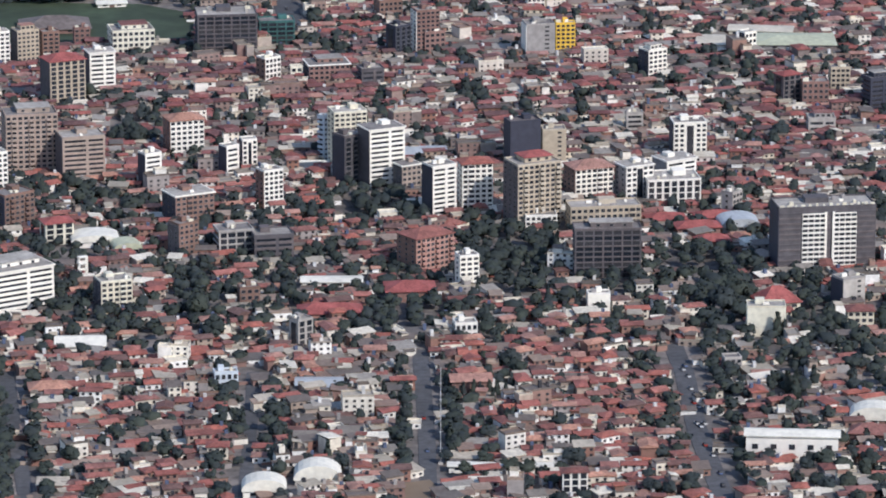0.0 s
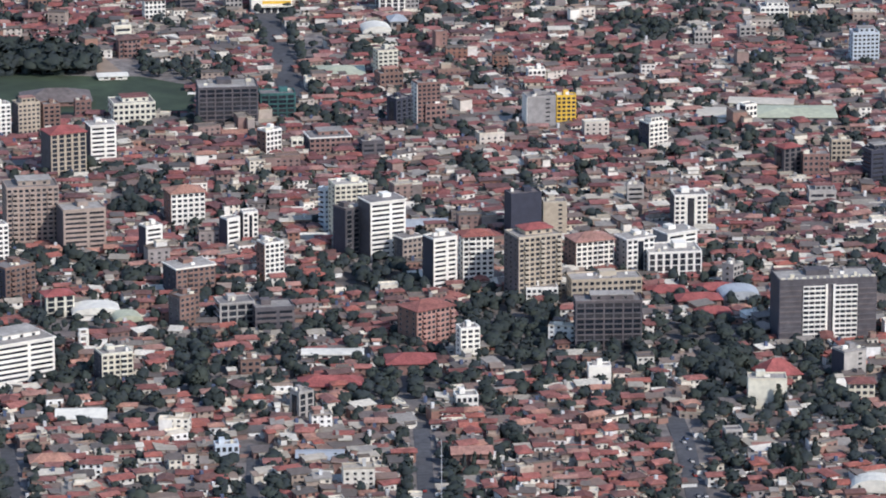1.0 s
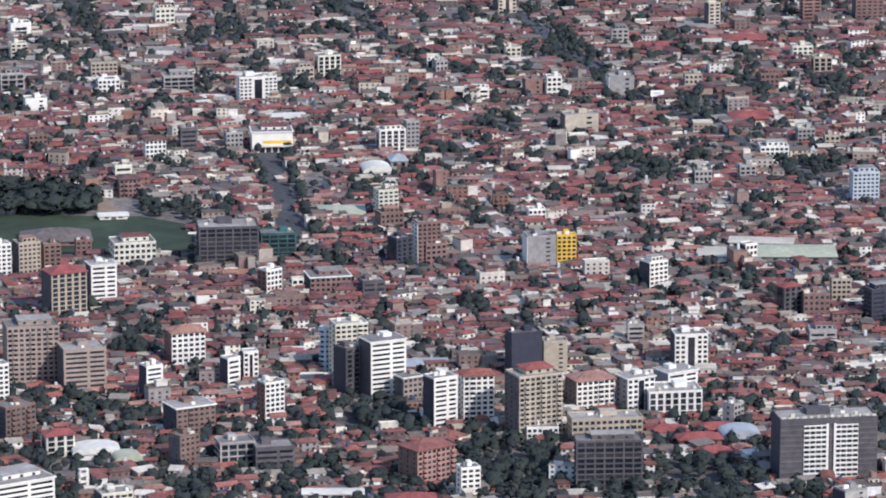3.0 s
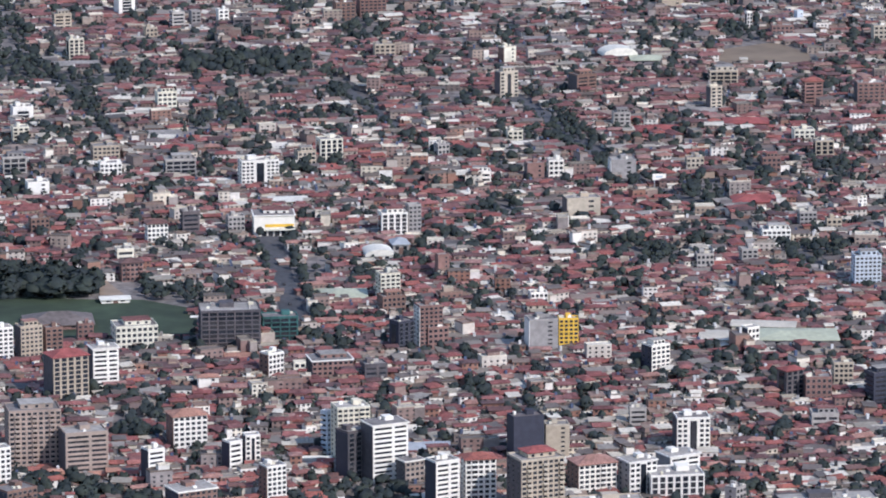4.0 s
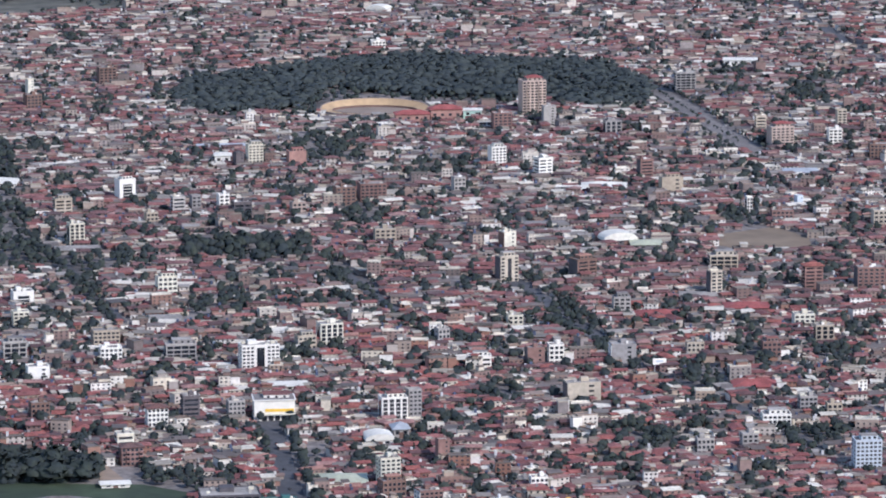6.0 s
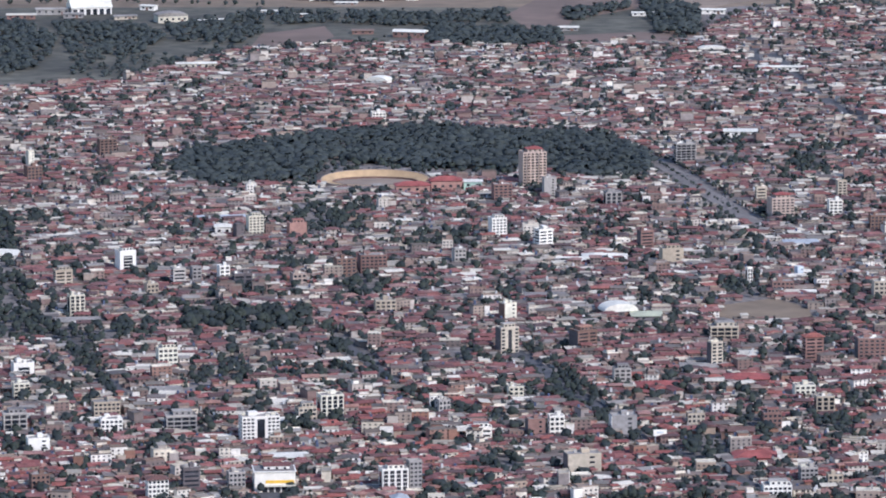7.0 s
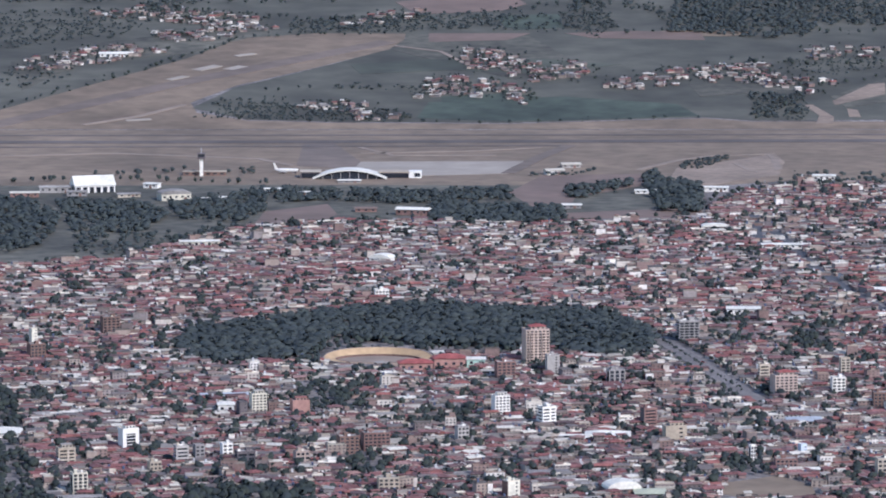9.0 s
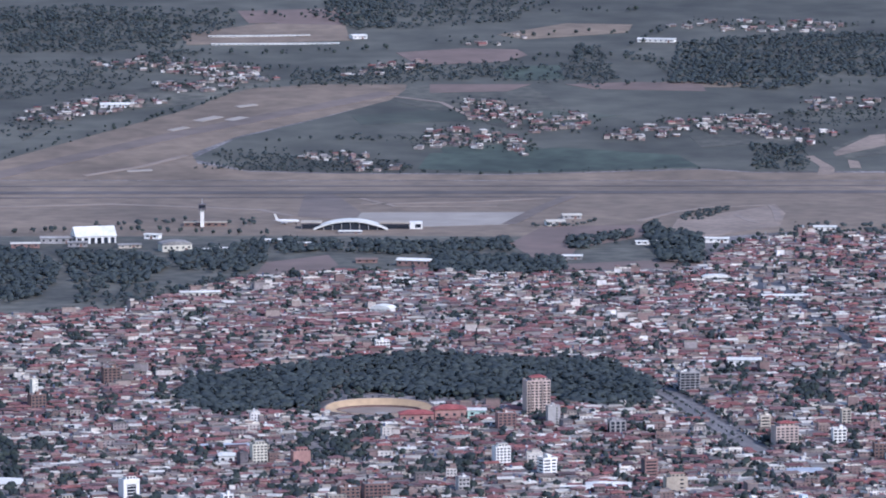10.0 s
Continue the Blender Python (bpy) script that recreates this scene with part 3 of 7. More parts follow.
        for s in (-0.61, 0.78):
            pw = w * 0.24
            panel = part("facade_panel", box_mesh("facade_panel", pw, 0.5, h * 0.92, WALL["white"]), t, pose(s * w * 0.23, -d / 2 - 0.1, 0), "white rendered facade bay")
            part("fin", box_mesh("fin", 0.7, 0.8, h * 0.94, WALL["white"]), panel, pose(pw * (0.5 if s < 0 else -0.5), -0.1, 0), "white vertical fin")
            for k in range(floors):
                for i in range(4):
                    part("window", window_mesh(pw / 4 * 0.84, fh * 0.5), panel, pose(-pw / 2 + pw * (i + 0.5) / 4, -0.27, k * fh * 0.92 + fh * 0.2))
    elif style == "portal":
        part("glass_front", box_mesh("glass_front", w * 0.55, 0.3, h * 0.8, glass), t, pose(0, -d / 2 - 0.05, 0.0), "dark recessed glass front")
        for k in range(1, floors):
            part("spandrel", box_mesh("spandrel", w * 0.55, 0.3, 0.3, WALL["white"]), t, pose(0, -d / 2 - 0.12, k * fh))
    elif style == "shop":
        part("canopy", box_mesh("canopy", w * 0.8, 1.6, 0.5, WALL["cream"]), t, pose(w * 0.1, -d / 2 - 0.75, h * 0.32), "pale projecting canopy")
        part("sign_band", box_mesh("sign_band", w * 0.7, 0.2, h * 0.14, WALL["yellow"]), t, pose(w * 0.12, -d / 2 - 0.06, h * 0.46), "plain ochre sign band")
        for i in range(5):
            part("shop_window", box_mesh("shop_window", w * 0.12, 0.2, h * 0.24, glass), t, pose(-w * 0.25 + i * w * 0.16, -d / 2 - 0.05, 0.2))
    elif style == "few":
        for k in range(floors):
            part("window", window_mesh(w * 0.16, fh * 0.4), t, pose(w * 0.22, -d / 2 - 0.02, k * fh + fh * 0.3))
    return t


tower(-130.8, 1565.1, 16.6, 12.0, 18.9, 12, "tan", "balcony", "flat", "tall tan apartment tower with rows of balconies")
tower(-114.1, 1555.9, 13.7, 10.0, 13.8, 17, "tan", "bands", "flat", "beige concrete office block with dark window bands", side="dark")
tower(-139.8, 1537.2, 7.0, 5.6, 12.8, 26, "white", "grid", "flat")
tower(-126.5, 1651.8, 12.5, 9.2, 15.6, 25, "beige", "stripes", "red", "pale apartment tower with dark glass stripes and tiled cap", side="dark")
tower(-115.2, 1668.6, 8.9, 6.9, 14.1, 18, "white", "bands", "white", "white and pale blue apartment tower with curved top", side="navy")
tower(-108.5, 1729.5, 14.8, 10.8, 7.9, 14, "cream", "grid", "flat", "cream four-storey block with square windows")
tower(-151.9, 1705.9, 5.3, 4.5, 12.1, 20, "white", "grid", "flat")
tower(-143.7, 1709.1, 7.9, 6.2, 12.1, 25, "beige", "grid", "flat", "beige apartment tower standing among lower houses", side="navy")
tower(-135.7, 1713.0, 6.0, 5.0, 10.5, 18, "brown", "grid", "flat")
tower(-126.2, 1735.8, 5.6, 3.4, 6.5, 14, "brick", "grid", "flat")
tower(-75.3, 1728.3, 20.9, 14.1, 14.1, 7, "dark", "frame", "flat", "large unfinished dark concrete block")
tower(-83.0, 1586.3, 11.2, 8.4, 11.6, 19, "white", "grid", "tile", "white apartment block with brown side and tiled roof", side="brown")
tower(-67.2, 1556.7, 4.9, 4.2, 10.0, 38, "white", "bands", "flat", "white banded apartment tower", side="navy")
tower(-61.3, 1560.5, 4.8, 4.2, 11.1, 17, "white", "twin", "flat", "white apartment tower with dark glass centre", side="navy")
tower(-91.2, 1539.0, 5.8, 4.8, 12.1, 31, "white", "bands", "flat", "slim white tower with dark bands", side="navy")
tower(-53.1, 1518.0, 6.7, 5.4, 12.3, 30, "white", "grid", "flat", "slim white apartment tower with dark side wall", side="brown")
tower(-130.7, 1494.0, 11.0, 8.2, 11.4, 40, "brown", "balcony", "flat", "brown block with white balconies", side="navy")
tower(-116.0, 1477.9, 8.7, 6.7, 6.7, 20, "cream", "stripes", "red", "cream hotel with orange tiled roof")
tower(-77.4, 1501.3, 13.0, 9.6, 9.6, 28, "brown", "grid", "white", "dark brown block under a flat pale canopy roof", side="navy")
tower(-77.2, 1465.9, 7.1, 5.7, 9.6, 39, "brown", "grid", "flat", side="dark")
tower(-62.3, 1466.2, 10.8, 8.1, 7.7, 16, "grey", "frame", "flat", "unfinished grey frame building among trees")
tower(-50.8, 1463.9, 11.9, 8.9, 7.0, 12, "dark", "bands", "flat", "low dark block with long window bands")
tower(-123.7, 1409.5, 19.7, 14.0, 12.2, 33, "white", "bands", "white", "long white five-storey block with window ribbons")
tower(-94.4, 1405.1, 9.4, 7.2, 9.3, 21, "cream", "grid", "flat", "pale yellow five-storey block", side="navy")
tower(-38.0, 1576.7, 2.5, 2.7, 14.6, 56, "ltblue", "bands", "flat", "slim tower with blue painted side")
tower(-30.1, 1570.4, 10.8, 8.1, 18.2, 17, "cream", "grid", "flat", "cream tower with dark top windows")
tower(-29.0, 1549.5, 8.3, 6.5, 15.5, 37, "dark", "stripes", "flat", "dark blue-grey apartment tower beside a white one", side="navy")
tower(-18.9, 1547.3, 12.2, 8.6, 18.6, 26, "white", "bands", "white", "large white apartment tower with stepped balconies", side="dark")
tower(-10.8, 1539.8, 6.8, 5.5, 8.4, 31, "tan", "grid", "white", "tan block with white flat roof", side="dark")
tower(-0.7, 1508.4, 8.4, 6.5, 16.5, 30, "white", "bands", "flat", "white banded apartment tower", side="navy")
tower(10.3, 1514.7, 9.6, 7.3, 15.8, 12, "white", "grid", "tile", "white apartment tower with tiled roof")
tower(27.6, 1499.4, 14.3, 10.5, 20.0, 24, "beige", "balcony", "cap", "tan apartment tower with balconies and a side painted as shaded", side="dark")
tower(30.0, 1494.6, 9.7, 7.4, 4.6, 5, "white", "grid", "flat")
# navy here puts the shade of the slab's left face into its walls
tower(25.6, 1568.6, 10.3, 6.2, 15.4, 20, "navy", "blank", "dark", "slab tower with blank walls in navy that imitates shade")
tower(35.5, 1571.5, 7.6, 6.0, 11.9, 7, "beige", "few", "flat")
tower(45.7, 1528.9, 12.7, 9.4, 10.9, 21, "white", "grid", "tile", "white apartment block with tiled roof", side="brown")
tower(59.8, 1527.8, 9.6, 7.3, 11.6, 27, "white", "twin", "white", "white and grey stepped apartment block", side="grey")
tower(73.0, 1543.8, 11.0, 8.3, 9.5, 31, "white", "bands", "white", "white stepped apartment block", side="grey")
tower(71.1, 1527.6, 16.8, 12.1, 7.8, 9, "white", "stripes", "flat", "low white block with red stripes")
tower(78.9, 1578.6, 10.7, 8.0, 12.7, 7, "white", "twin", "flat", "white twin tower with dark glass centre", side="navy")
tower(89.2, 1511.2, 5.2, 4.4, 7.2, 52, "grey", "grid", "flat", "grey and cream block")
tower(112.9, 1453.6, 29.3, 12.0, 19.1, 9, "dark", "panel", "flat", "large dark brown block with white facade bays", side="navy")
tower(49.2, 1495.3, 21.8, 9.0, 7.4, 9, "beige", "grid", "flat", "long beige block standing among lower houses")
tower(48.6, 1443.0, 19.8, 8.0, 14.6, 4, "dark", "frame", "flat", "unfinished dark concrete frame building")
tower(-4.8, 1449.2, 13.4, 9.8, 10.9, 36, "pink", "balcony", "tile", "salmon brick apartment block with terracotta roof", side="brown")
tower(7.4, 1426.5, 5.9, 4.9, 10.6, 18, "white", "grid", "flat", "slim white apartment block")
tower(91.8, 1381.7, 10.9, 6.5, 8.5, 0, "cream", "blank", "flat", "plain cream church wall")
tower(117.1, 1408.2, 7.7, 6.1, 9.2, 31, "grey", "few", "flat", "grey concrete block standing among lower houses", side="navy")
tower(118.9, 1388.4, 7.5, 5.9, 5.4, 2, "cream", "grid", "tile")
tower(-39.5, 1371.3, 5.1, 4.4, 7.3, 38, "grey", "stripes", "flat", "grey concrete tower block")
tower(-59.0, 1329.5, 6.5, 3.9, 4.5, 10, "ltblue", "grid", "flat", "pale blue two-storey house")
tower(-58.9, 1682.7, 6.4, 5.2, 8.7, 38, "white", "grid", "flat", "white block with brown side wall", side="brown")
tower(-49.5, 1680.4, 4.1, 2.6, 5.9, 11, "cream", "grid", "flat")
tower(-39.2, 1683.8, 14.1, 10.3, 6.7, 13, "brick", "grid", "white", "brick block with white flat roof", side="navy")
tower(-79.8, 1663.6, 6.9, 4.1, 5.1, 10, "white", "few", "tile")
tower(-15.0, 1721.2, 6.8, 5.5, 10.9, 37, "navy", "stripes", "flat", "dark blue glass tower with white stripe")
tower(-5.8, 1728.2, 8.3, 6.5, 15.0, 19, "brick", "grid", "flat", "brick tower with white corner pier", side="white")
tower(-3.4, 1727.9, 7.6, 6.0, 7.3, 21, "brick", "grid", "flat")
tower(33.5, 1720.2, 10.1, 7.6, 12.1, 12, "grey", "few", "flat", "grey block with white corner", side="white")
tower(42.9, 1728.0, 6.8, 4.1, 10.3, 6, "yellow", "grid", "flat", "bright yellow stepped block")
tower(72.1, 1692.0, 7.6, 6.0, 9.5, 33, "white", "grid", "flat", "white tower with a side painted as shaded", side="navy")
tower(106.2, 1723.9, 4.9, 4.2, 8.1, 32, "white", "grid", "flat", side="navy")
tower(115.6, 1654.9, 7.0, 5.6, 9.8, 32, "dark", "stripes", "red", "dark tower with bright red roof")
tower(124.6, 1652.9, 8.8, 6.8, 7.8, 4, "brick", "grid", "flat", "red brick block standing among lower houses")
tower(134.3, 1671.1, 6.6, 5.4, 8.3, 5, "beige", "grid", "flat")
tower(145.0, 1646.3, 8.7, 6.7, 10.9, 25, "navy", "bands", "flat", "dark bluish office block")
tower(123.8, 1611.5, 8.9, 6.9, 5.7, 3, "grey", "bands", "flat")
tower(45.0, 1403.3, 6.5, 3.9, 5.7, 5, "white", "blank", "flat", "plain white house standing among lower houses")
tower(-55.7, 1410.1, 5.8, 4.8, 5.6, 12, "brown", "grid", "flat")
tower(-24.2, 1674.9, 8.0, 6.3, 6.9, 17, "dark", "bands", "flat")
tower(-19.3, 1777.2, 8.6, 6.6, 7.3, 20, "brown", "grid", "flat")
tower(33.9, 1234.7, 6.5, 3.9, 7.0, 6, "white", "stripes", "tile")
tower(6.6, 1377.9, 6.3, 5.2, 4.5, 10, "white", "grid", "flat")
tower(80.0, 1343.1, 4.8, 4.2, 4.7, 10, "grey", "grid", "flat")
tower(62.9, 1614.1, 5.6, 3.4, 6.5, 7, "grey", "bands", "flat")
tower(-110.1, 1897.0, 7.9, 6.2, 8.8, 14, "white", "grid", "tile", "white block with tiled roof")
tower(-66.2, 1918.0, 15.7, 11.4, 8.0, 6, "white", "shop", "white", "large plain white shop building")
tower(-80.8, 1916.9, 6.4, 5.2, 7.1, 14, "grey", "grid", "flat")
tower(-75.3, 2011.8, 15.4, 8.0, 10.4, 14, "white", "twin", "flat", "white twin apartment block")
tower(-47.9, 2066.0, 9.7, 7.4, 8.6, 17, "cream", "stripes", "flat", "cream tower standing among lower houses")
tower(-57.7, 2055.5, 7.7, 6.1, 5.5, 18, "beige", "grid", "flat")
tower(-20.1, 1912.3, 10.2, 7.7, 9.5, 12, "white", "stripes", "flat", "white and brick apartment block")
tower(-12.2, 1916.5, 5.0, 4.3, 11.6, 18, "grey", "grid", "flat")
tower(-20.7, 1800.3, 7.5, 6.0, 10.5, 19, "cream", "grid", "flat", "cream apartment tower standing among lower houses")
tower(53.4, 1948.7, 13.3, 8.0, 8.0, 12, "beige", "few", "flat", "blank pale beige block", side="dark")
tower(27.1, 2208.4, 8.6, 6.0, 11.2, 24, "beige", "twin", "flat", "beige tower with a dark vertical strip", side="dark")
tower(28.3, 2283.7, 6.3, 5.2, 8.9, 30, "cream", "few", "flat", "cream tower with a plain brown side wall", side="brown")
tower(25.8, 2511.8, 7.8, 6.1, 12.0, 19, "white", "grid", "flat", "slim white tower standing among lower houses")
tower(48.3, 2491.3, 7.8, 6.1, 9.7, 29, "white", "bands", "flat")
tower(46.5, 2697.6, 13.0, 9.6, 18.6, 14, "peach", "balcony", "cap", "tall peach apartment tower beside the wood")
tower(54.7, 2659.2, 6.7, 5.4, 10.3, 11, "grey", "few", "flat")
tower(29.4, 2641.0, 9.7, 7.4, 9.6, 12, "brick", "grid", "flat")
tower(6.3, 2442.6, 5.8, 4.8, 7.8, 19, "grey", "grid", "flat")
tower(-48.6, 2411.4, 9.6, 7.3, 8.3, 16, "brown", "grid", "flat")
tower(-35.6, 2422.2, 12.8, 9.4, 8.3, 12, "brick", "grid", "flat")
tower(-96.2, 2529.2, 7.7, 6.1, 10.4, 17, "cream", "grid", "flat")
tower(-103.9, 2520.8, 4.4, 3.9, 7.5, 29, "dark", "few", "flat")
tower(-181.8, 2378.8, 8.3, 6.5, 8.2, 17, "beige", "bands", "flat")
tower(-169.7, 2298.9, 7.0, 5.6, 10.0, 19, "cream", "stripes", "flat", "pale yellow tower standing among lower houses")
tower(-154.6, 2420.9, 8.3, 6.5, 10.5, 26, "white", "portal", "flat", "white frame tower with dark glass")
tower(-106.3, 2396.5, 5.1, 4.4, 7.1, 20, "white", "grid", "flat")
tower(-96.9, 2382.1, 8.8, 6.8, 6.0, 15, "dark", "bands", "flat")
tower(-138.3, 2352.8, 5.6, 4.7, 5.9, 22, "beige", "grid", "flat")
tower(-119.4, 2393.1, 4.6, 4.0, 7.1, 23, "grey", "grid", "flat")
tower(-182.1, 2150.2, 8.9, 6.9, 6.4, 16, "white", "portal", "flat", "white portal-shaped building standing among lower houses")
tower(-179.0, 2103.5, 6.8, 5.5, 6.3, 14, "cream", "grid", "flat")
tower(-121.5, 2176.3, 8.5, 6.6, 8.0, 15, "cream", "grid", "flat")
tower(-140.5, 2061.3, 10.9, 8.2, 6.7, 13, "beige", "grid", "flat")
tower(-136.5, 2032.1, 8.8, 6.8, 5.2, 11, "white", "grid", "flat")
tower(-163.1, 1993.4, 8.7, 6.7, 5.1, 13, "white", "few", "flat")
tower(172.5, 2588.8, 12.0, 8.9, 10.4, 14, "peach", "grid", "cap", "peach block of flats under a small tiled cap")
tower(200.8, 2594.1, 6.9, 5.5, 8.3, 7, "white", "grid", "flat", "white tower block standing among lower houses")
tower(208.2, 2646.9, 5.0, 4.3, 10.3, 12, "beige", "grid", "flat")
tower(165.2, 2639.3, 5.5, 4.6, 8.4, 11, "beige", "bands", "flat")
tower(87.1, 2625.2, 8.5, 6.6, 7.8, 12, "grey", "stripes", "flat")
tower(132.2, 2783.9, 11.5, 8.6, 10.7, 8, "grey", "frame", "flat")
tower(154.7, 1825.0, 9.8, 7.5, 11.9, 8, "ltblue", "grid", "flat", "pale blue and white apartment tower")
tower(126.4, 1903.8, 10.9, 8.2, 4.9, 4, "white", "grid", "flat")
tower(150.8, 2104.1, 8.7, 6.8, 5.3, 7, "cream", "grid", "flat")
tower(156.8, 2069.5, 7.7, 6.1, 7.2, 8, "beige", "stripes", "flat")
tower(96.8, 1854.2, 6.4, 5.2, 6.0, 6, "grey", "grid", "flat")
tower(113.6, 1860.2, 6.1, 5.0, 6.5, 10, "grey", "grid", "flat")
tower(75.1, 2133.7, 7.3, 5.8, 6.9, 7, "grey", "grid", "flat")
tower(29.2, 2100.7, 6.3, 5.1, 5.3, 9, "cream", "grid", "flat")
tower(60.7, 2210.1, 9.9, 7.5, 9.6, 30, "brown", "bands", "flat", "brown block with pale window bands", side="dark")
tower(-39.4, 2940.6, 8.0, 6.3, 6.7, 9, "white", "grid", "flat")
tower(44.7, 2024.0, 6.1, 5.0, 7.9, 9, "white", "grid", "flat")
tower(102.0, 2040.5, 7.0, 5.6, 5.7, 6, "beige", "grid", "flat")
tower(-108.1, 2031.3, 12.5, 9.3, 7.0, 10, "grey", "frame", "flat")
tower(13.6, 2012.8, 9.6, 5.8, 5.6, 4, "white", "bands", "flat")
tower(33.6, 1792.0, 6.2, 5.1, 5.2, 10, "white", "grid", "flat")
tower(133.1, 2040.8, 7.5, 6.0, 5.9, 7, "brick", "grid", "flat")
tower(140.1, 1927.4, 6.7, 5.5, 6.7, 9, "grey", "grid", "flat")
tower(149.7, 1918.5, 5.8, 4.8, 5.8, 6, "beige", "grid", "flat")
tower(-28.0, 2302.4, 9.4, 7.2, 7.1, 8, "beige", "grid", "flat")
tower(123.8, 2234.5, 12.7, 9.4, 7.2, 5, "beige", "frame", "flat")
tower(160.3, 2186.8, 8.2, 6.4, 11.1, 12, "brick", "bands", "tile")
tower(204.5, 2347.6, 9.2, 7.1, 8.1, 7, "beige", "grid", "flat")
tower(98.9, 2487.1, 6.7, 5.4, 9.6, 20, "brick", "bands", "flat", side="dark")
tower(219.4, 2542.1, 10.2, 7.7, 8.7, 4, "brown", "grid", "flat")
tower(-222.6, 2712.4, 8.4, 6.6, 8.6, 24, "brown", "grid", "flat")
tower(-228.3, 2763.9, 3.6, 3.1, 9.4, 35, "cream", "few", "flat")
tower(-189.1, 2809.5, 9.7, 7.4, 9.6, 17, "brown", "grid", "flat")
tower(116.9, 2172.6, 5.4, 4.6, 11.0, 22, "beige", "grid", "flat", side="dark")
tower(109.8, 2444.3, 10.5, 7.9, 7.8, 11, "beige", "few", "flat")
tower(144.4, 2389.1, 2.7, 2.6, 7.1, 24, "white", "stripes", "flat")
tower(168.9, 2399.0, 3.3, 2.9, 6.0, 31, "ltblue", "few", "flat")
tower(158.6, 2363.2, 10.2, 7.7, 5.4, 3, "brick", "grid", "flat")
tower(185.8, 2190.6, 12.1, 9.0, 9.6, 6, "brick", "grid", "flat", side="dark")
tower(-75.1, 2529.6, 8.8, 6.8, 6.9, 15, "pink", "blank", "flat", "plain salmon coloured block")
tower(-127.2, 2381.1, 6.2, 5.1, 8.7, 21, "grey", "bands", "flat")
tower(-70.1, 2381.3, 6.7, 5.4, 6.0, 18, "tan", "grid", "flat")
tower(-98.4, 1917.1, 6.7, 5.4, 8.9, 16, "dark", "bands", "flat")
tower(-156.2, 1913.2, 7.1, 5.7, 7.1, 17, "brown", "grid", "flat")
tower(-175.7, 2030.4, 9.8, 7.5, 8.0, 14, "grey", "frame", "flat")
tower(-116.1, 1835.9, 8.1, 6.3, 6.9, 14, "brick", "balcony", "tile")
tower(-120.3, 1862.5, 6.5, 5.3, 6.1, 17, "cream", "bands", "flat")
tower(-1.4, 2066.5, 5.1, 4.4, 6.2, 25, "grey", "grid", "flat")
tower(-1.1, 1834.5, 4.4, 3.8, 9.8, 19, "brick", "few", "flat")
tower(36.2, 2019.9, 7.0, 5.6, 7.5, 12, "brick", "few", "flat", side="dark")
tower(72.0, 2027.8, 10.2, 7.7, 7.5, 7, "grey", "few", "flat", side="white")

# ---- halls, sheds and large roofs ----


def hall(x, y, w, d, h, turn, rise, wall, roof_mat, shape, label, category="hall"):
    """A long low building: vault, gable or hip roof on walls with a door and windows."""
    claim(x, y, w, d, turn)
    t = thing("hall", x, y, turn, label, category)
    vs, fs = box(-w / 2, -d / 2, 0, w / 2, d / 2, h)
    part("wall", mesh("wall", vs, fs, [WALL[wall]]), t)
    if shape == "vault":
        part("roof", mesh("roof", *vault(w + 0.8, d + 0.8, h, rise), [roof_mat]), t)
    else:
        part("roof", mesh("roof", *hip(w, d, h, rise, 0.6, w + 1.2 if shape != "hip" else None), [roof_mat]), t)
    n = max(2, round(w / 4.5))
    if shape == "bays":
        for i in range(n):
            part("bay", box_mesh("bay", w / n * 0.62, 0.3, h * 0.8, glass), t, pose(-w / 2 + w * (i + 0.5) / n, -d / 2 - 0.05, 0.1), "tall dark bay between white columns")
        return t
    for i in range(n):
        part("window", window_mesh(min(1.6, w / n * 0.5), min(1.4, h * 0.4)), t, pose(-w / 2 + w * (i + 0.5) / n, -d / 2 - 0.02, h * 0.45))
    part("door", box_mesh("door", 1.8, 0.2, min(2.4, h * 0.8), WALL["brown"]), t, pose(w * 0.5 - w * 0.5 / n - w / n * 0.5, -d / 2 - 0.03, 0))
    return t


hall(91.7, 1267.8, 24.1, 5.8, 6.5, -4, 0.9, "white", white_roof, "gable", "long white warehouse with a low pale roof")
hall(-45.3, 1235.5, 10.8, 6.6, 2.1, 2, 2.9, "white", white_roof, "vault", "white vaulted market shed")
hall(-31.9, 1246.9, 11.6, 7.3, 1.5, 1, 3.6, "grey", white_roof, "vault", "grey shed under a white vaulted roof")
hall(115.9, 1299.1, 12.9, 6.6, 1.3, -5, 3.3, "white", white_roof, "vault", "white vaulted sports hall")
hall(114.9, 1283.2, 12.8, 6.6, 2.2, -11, 2.2, "brick", tile_near, "hip", "long red-roofed hall beside dense houses")
hall(-33.4, 1328.3, 12.3, 8.8, 1.6, 1, 1.0, "grey", silver_roof, "gable", "shed with wide pale grey roof")
hall(7.9, 1324.2, 10.5, 6.6, 4.2, 4, 1.5, "brick", tile_near, "gable", "red brick terrace with tiled roof")
hall(-9.2, 1418.3, 13.9, 10.2, 3.1, 4, 2.2, "brick", red_tile, "hip", "long red brick hall with tiled roof")
hall(-32.0, 1399.4, 17.8, 8.8, 1.7, 3, 2.2, "pink", red_tile, "hip", "long red-roofed school wing")
hall(68.5, 1499.1, 11.5, 6.6, 2.1, 9, 1.8, "brick", red_tile, "hip", "red-roofed school wing beside dense houses")
hall(77.5, 1488.7, 13.1, 6.6, 2.5, 9, 1.8, "brick", red_tile, "hip", "red-roofed school wing beside dense houses")
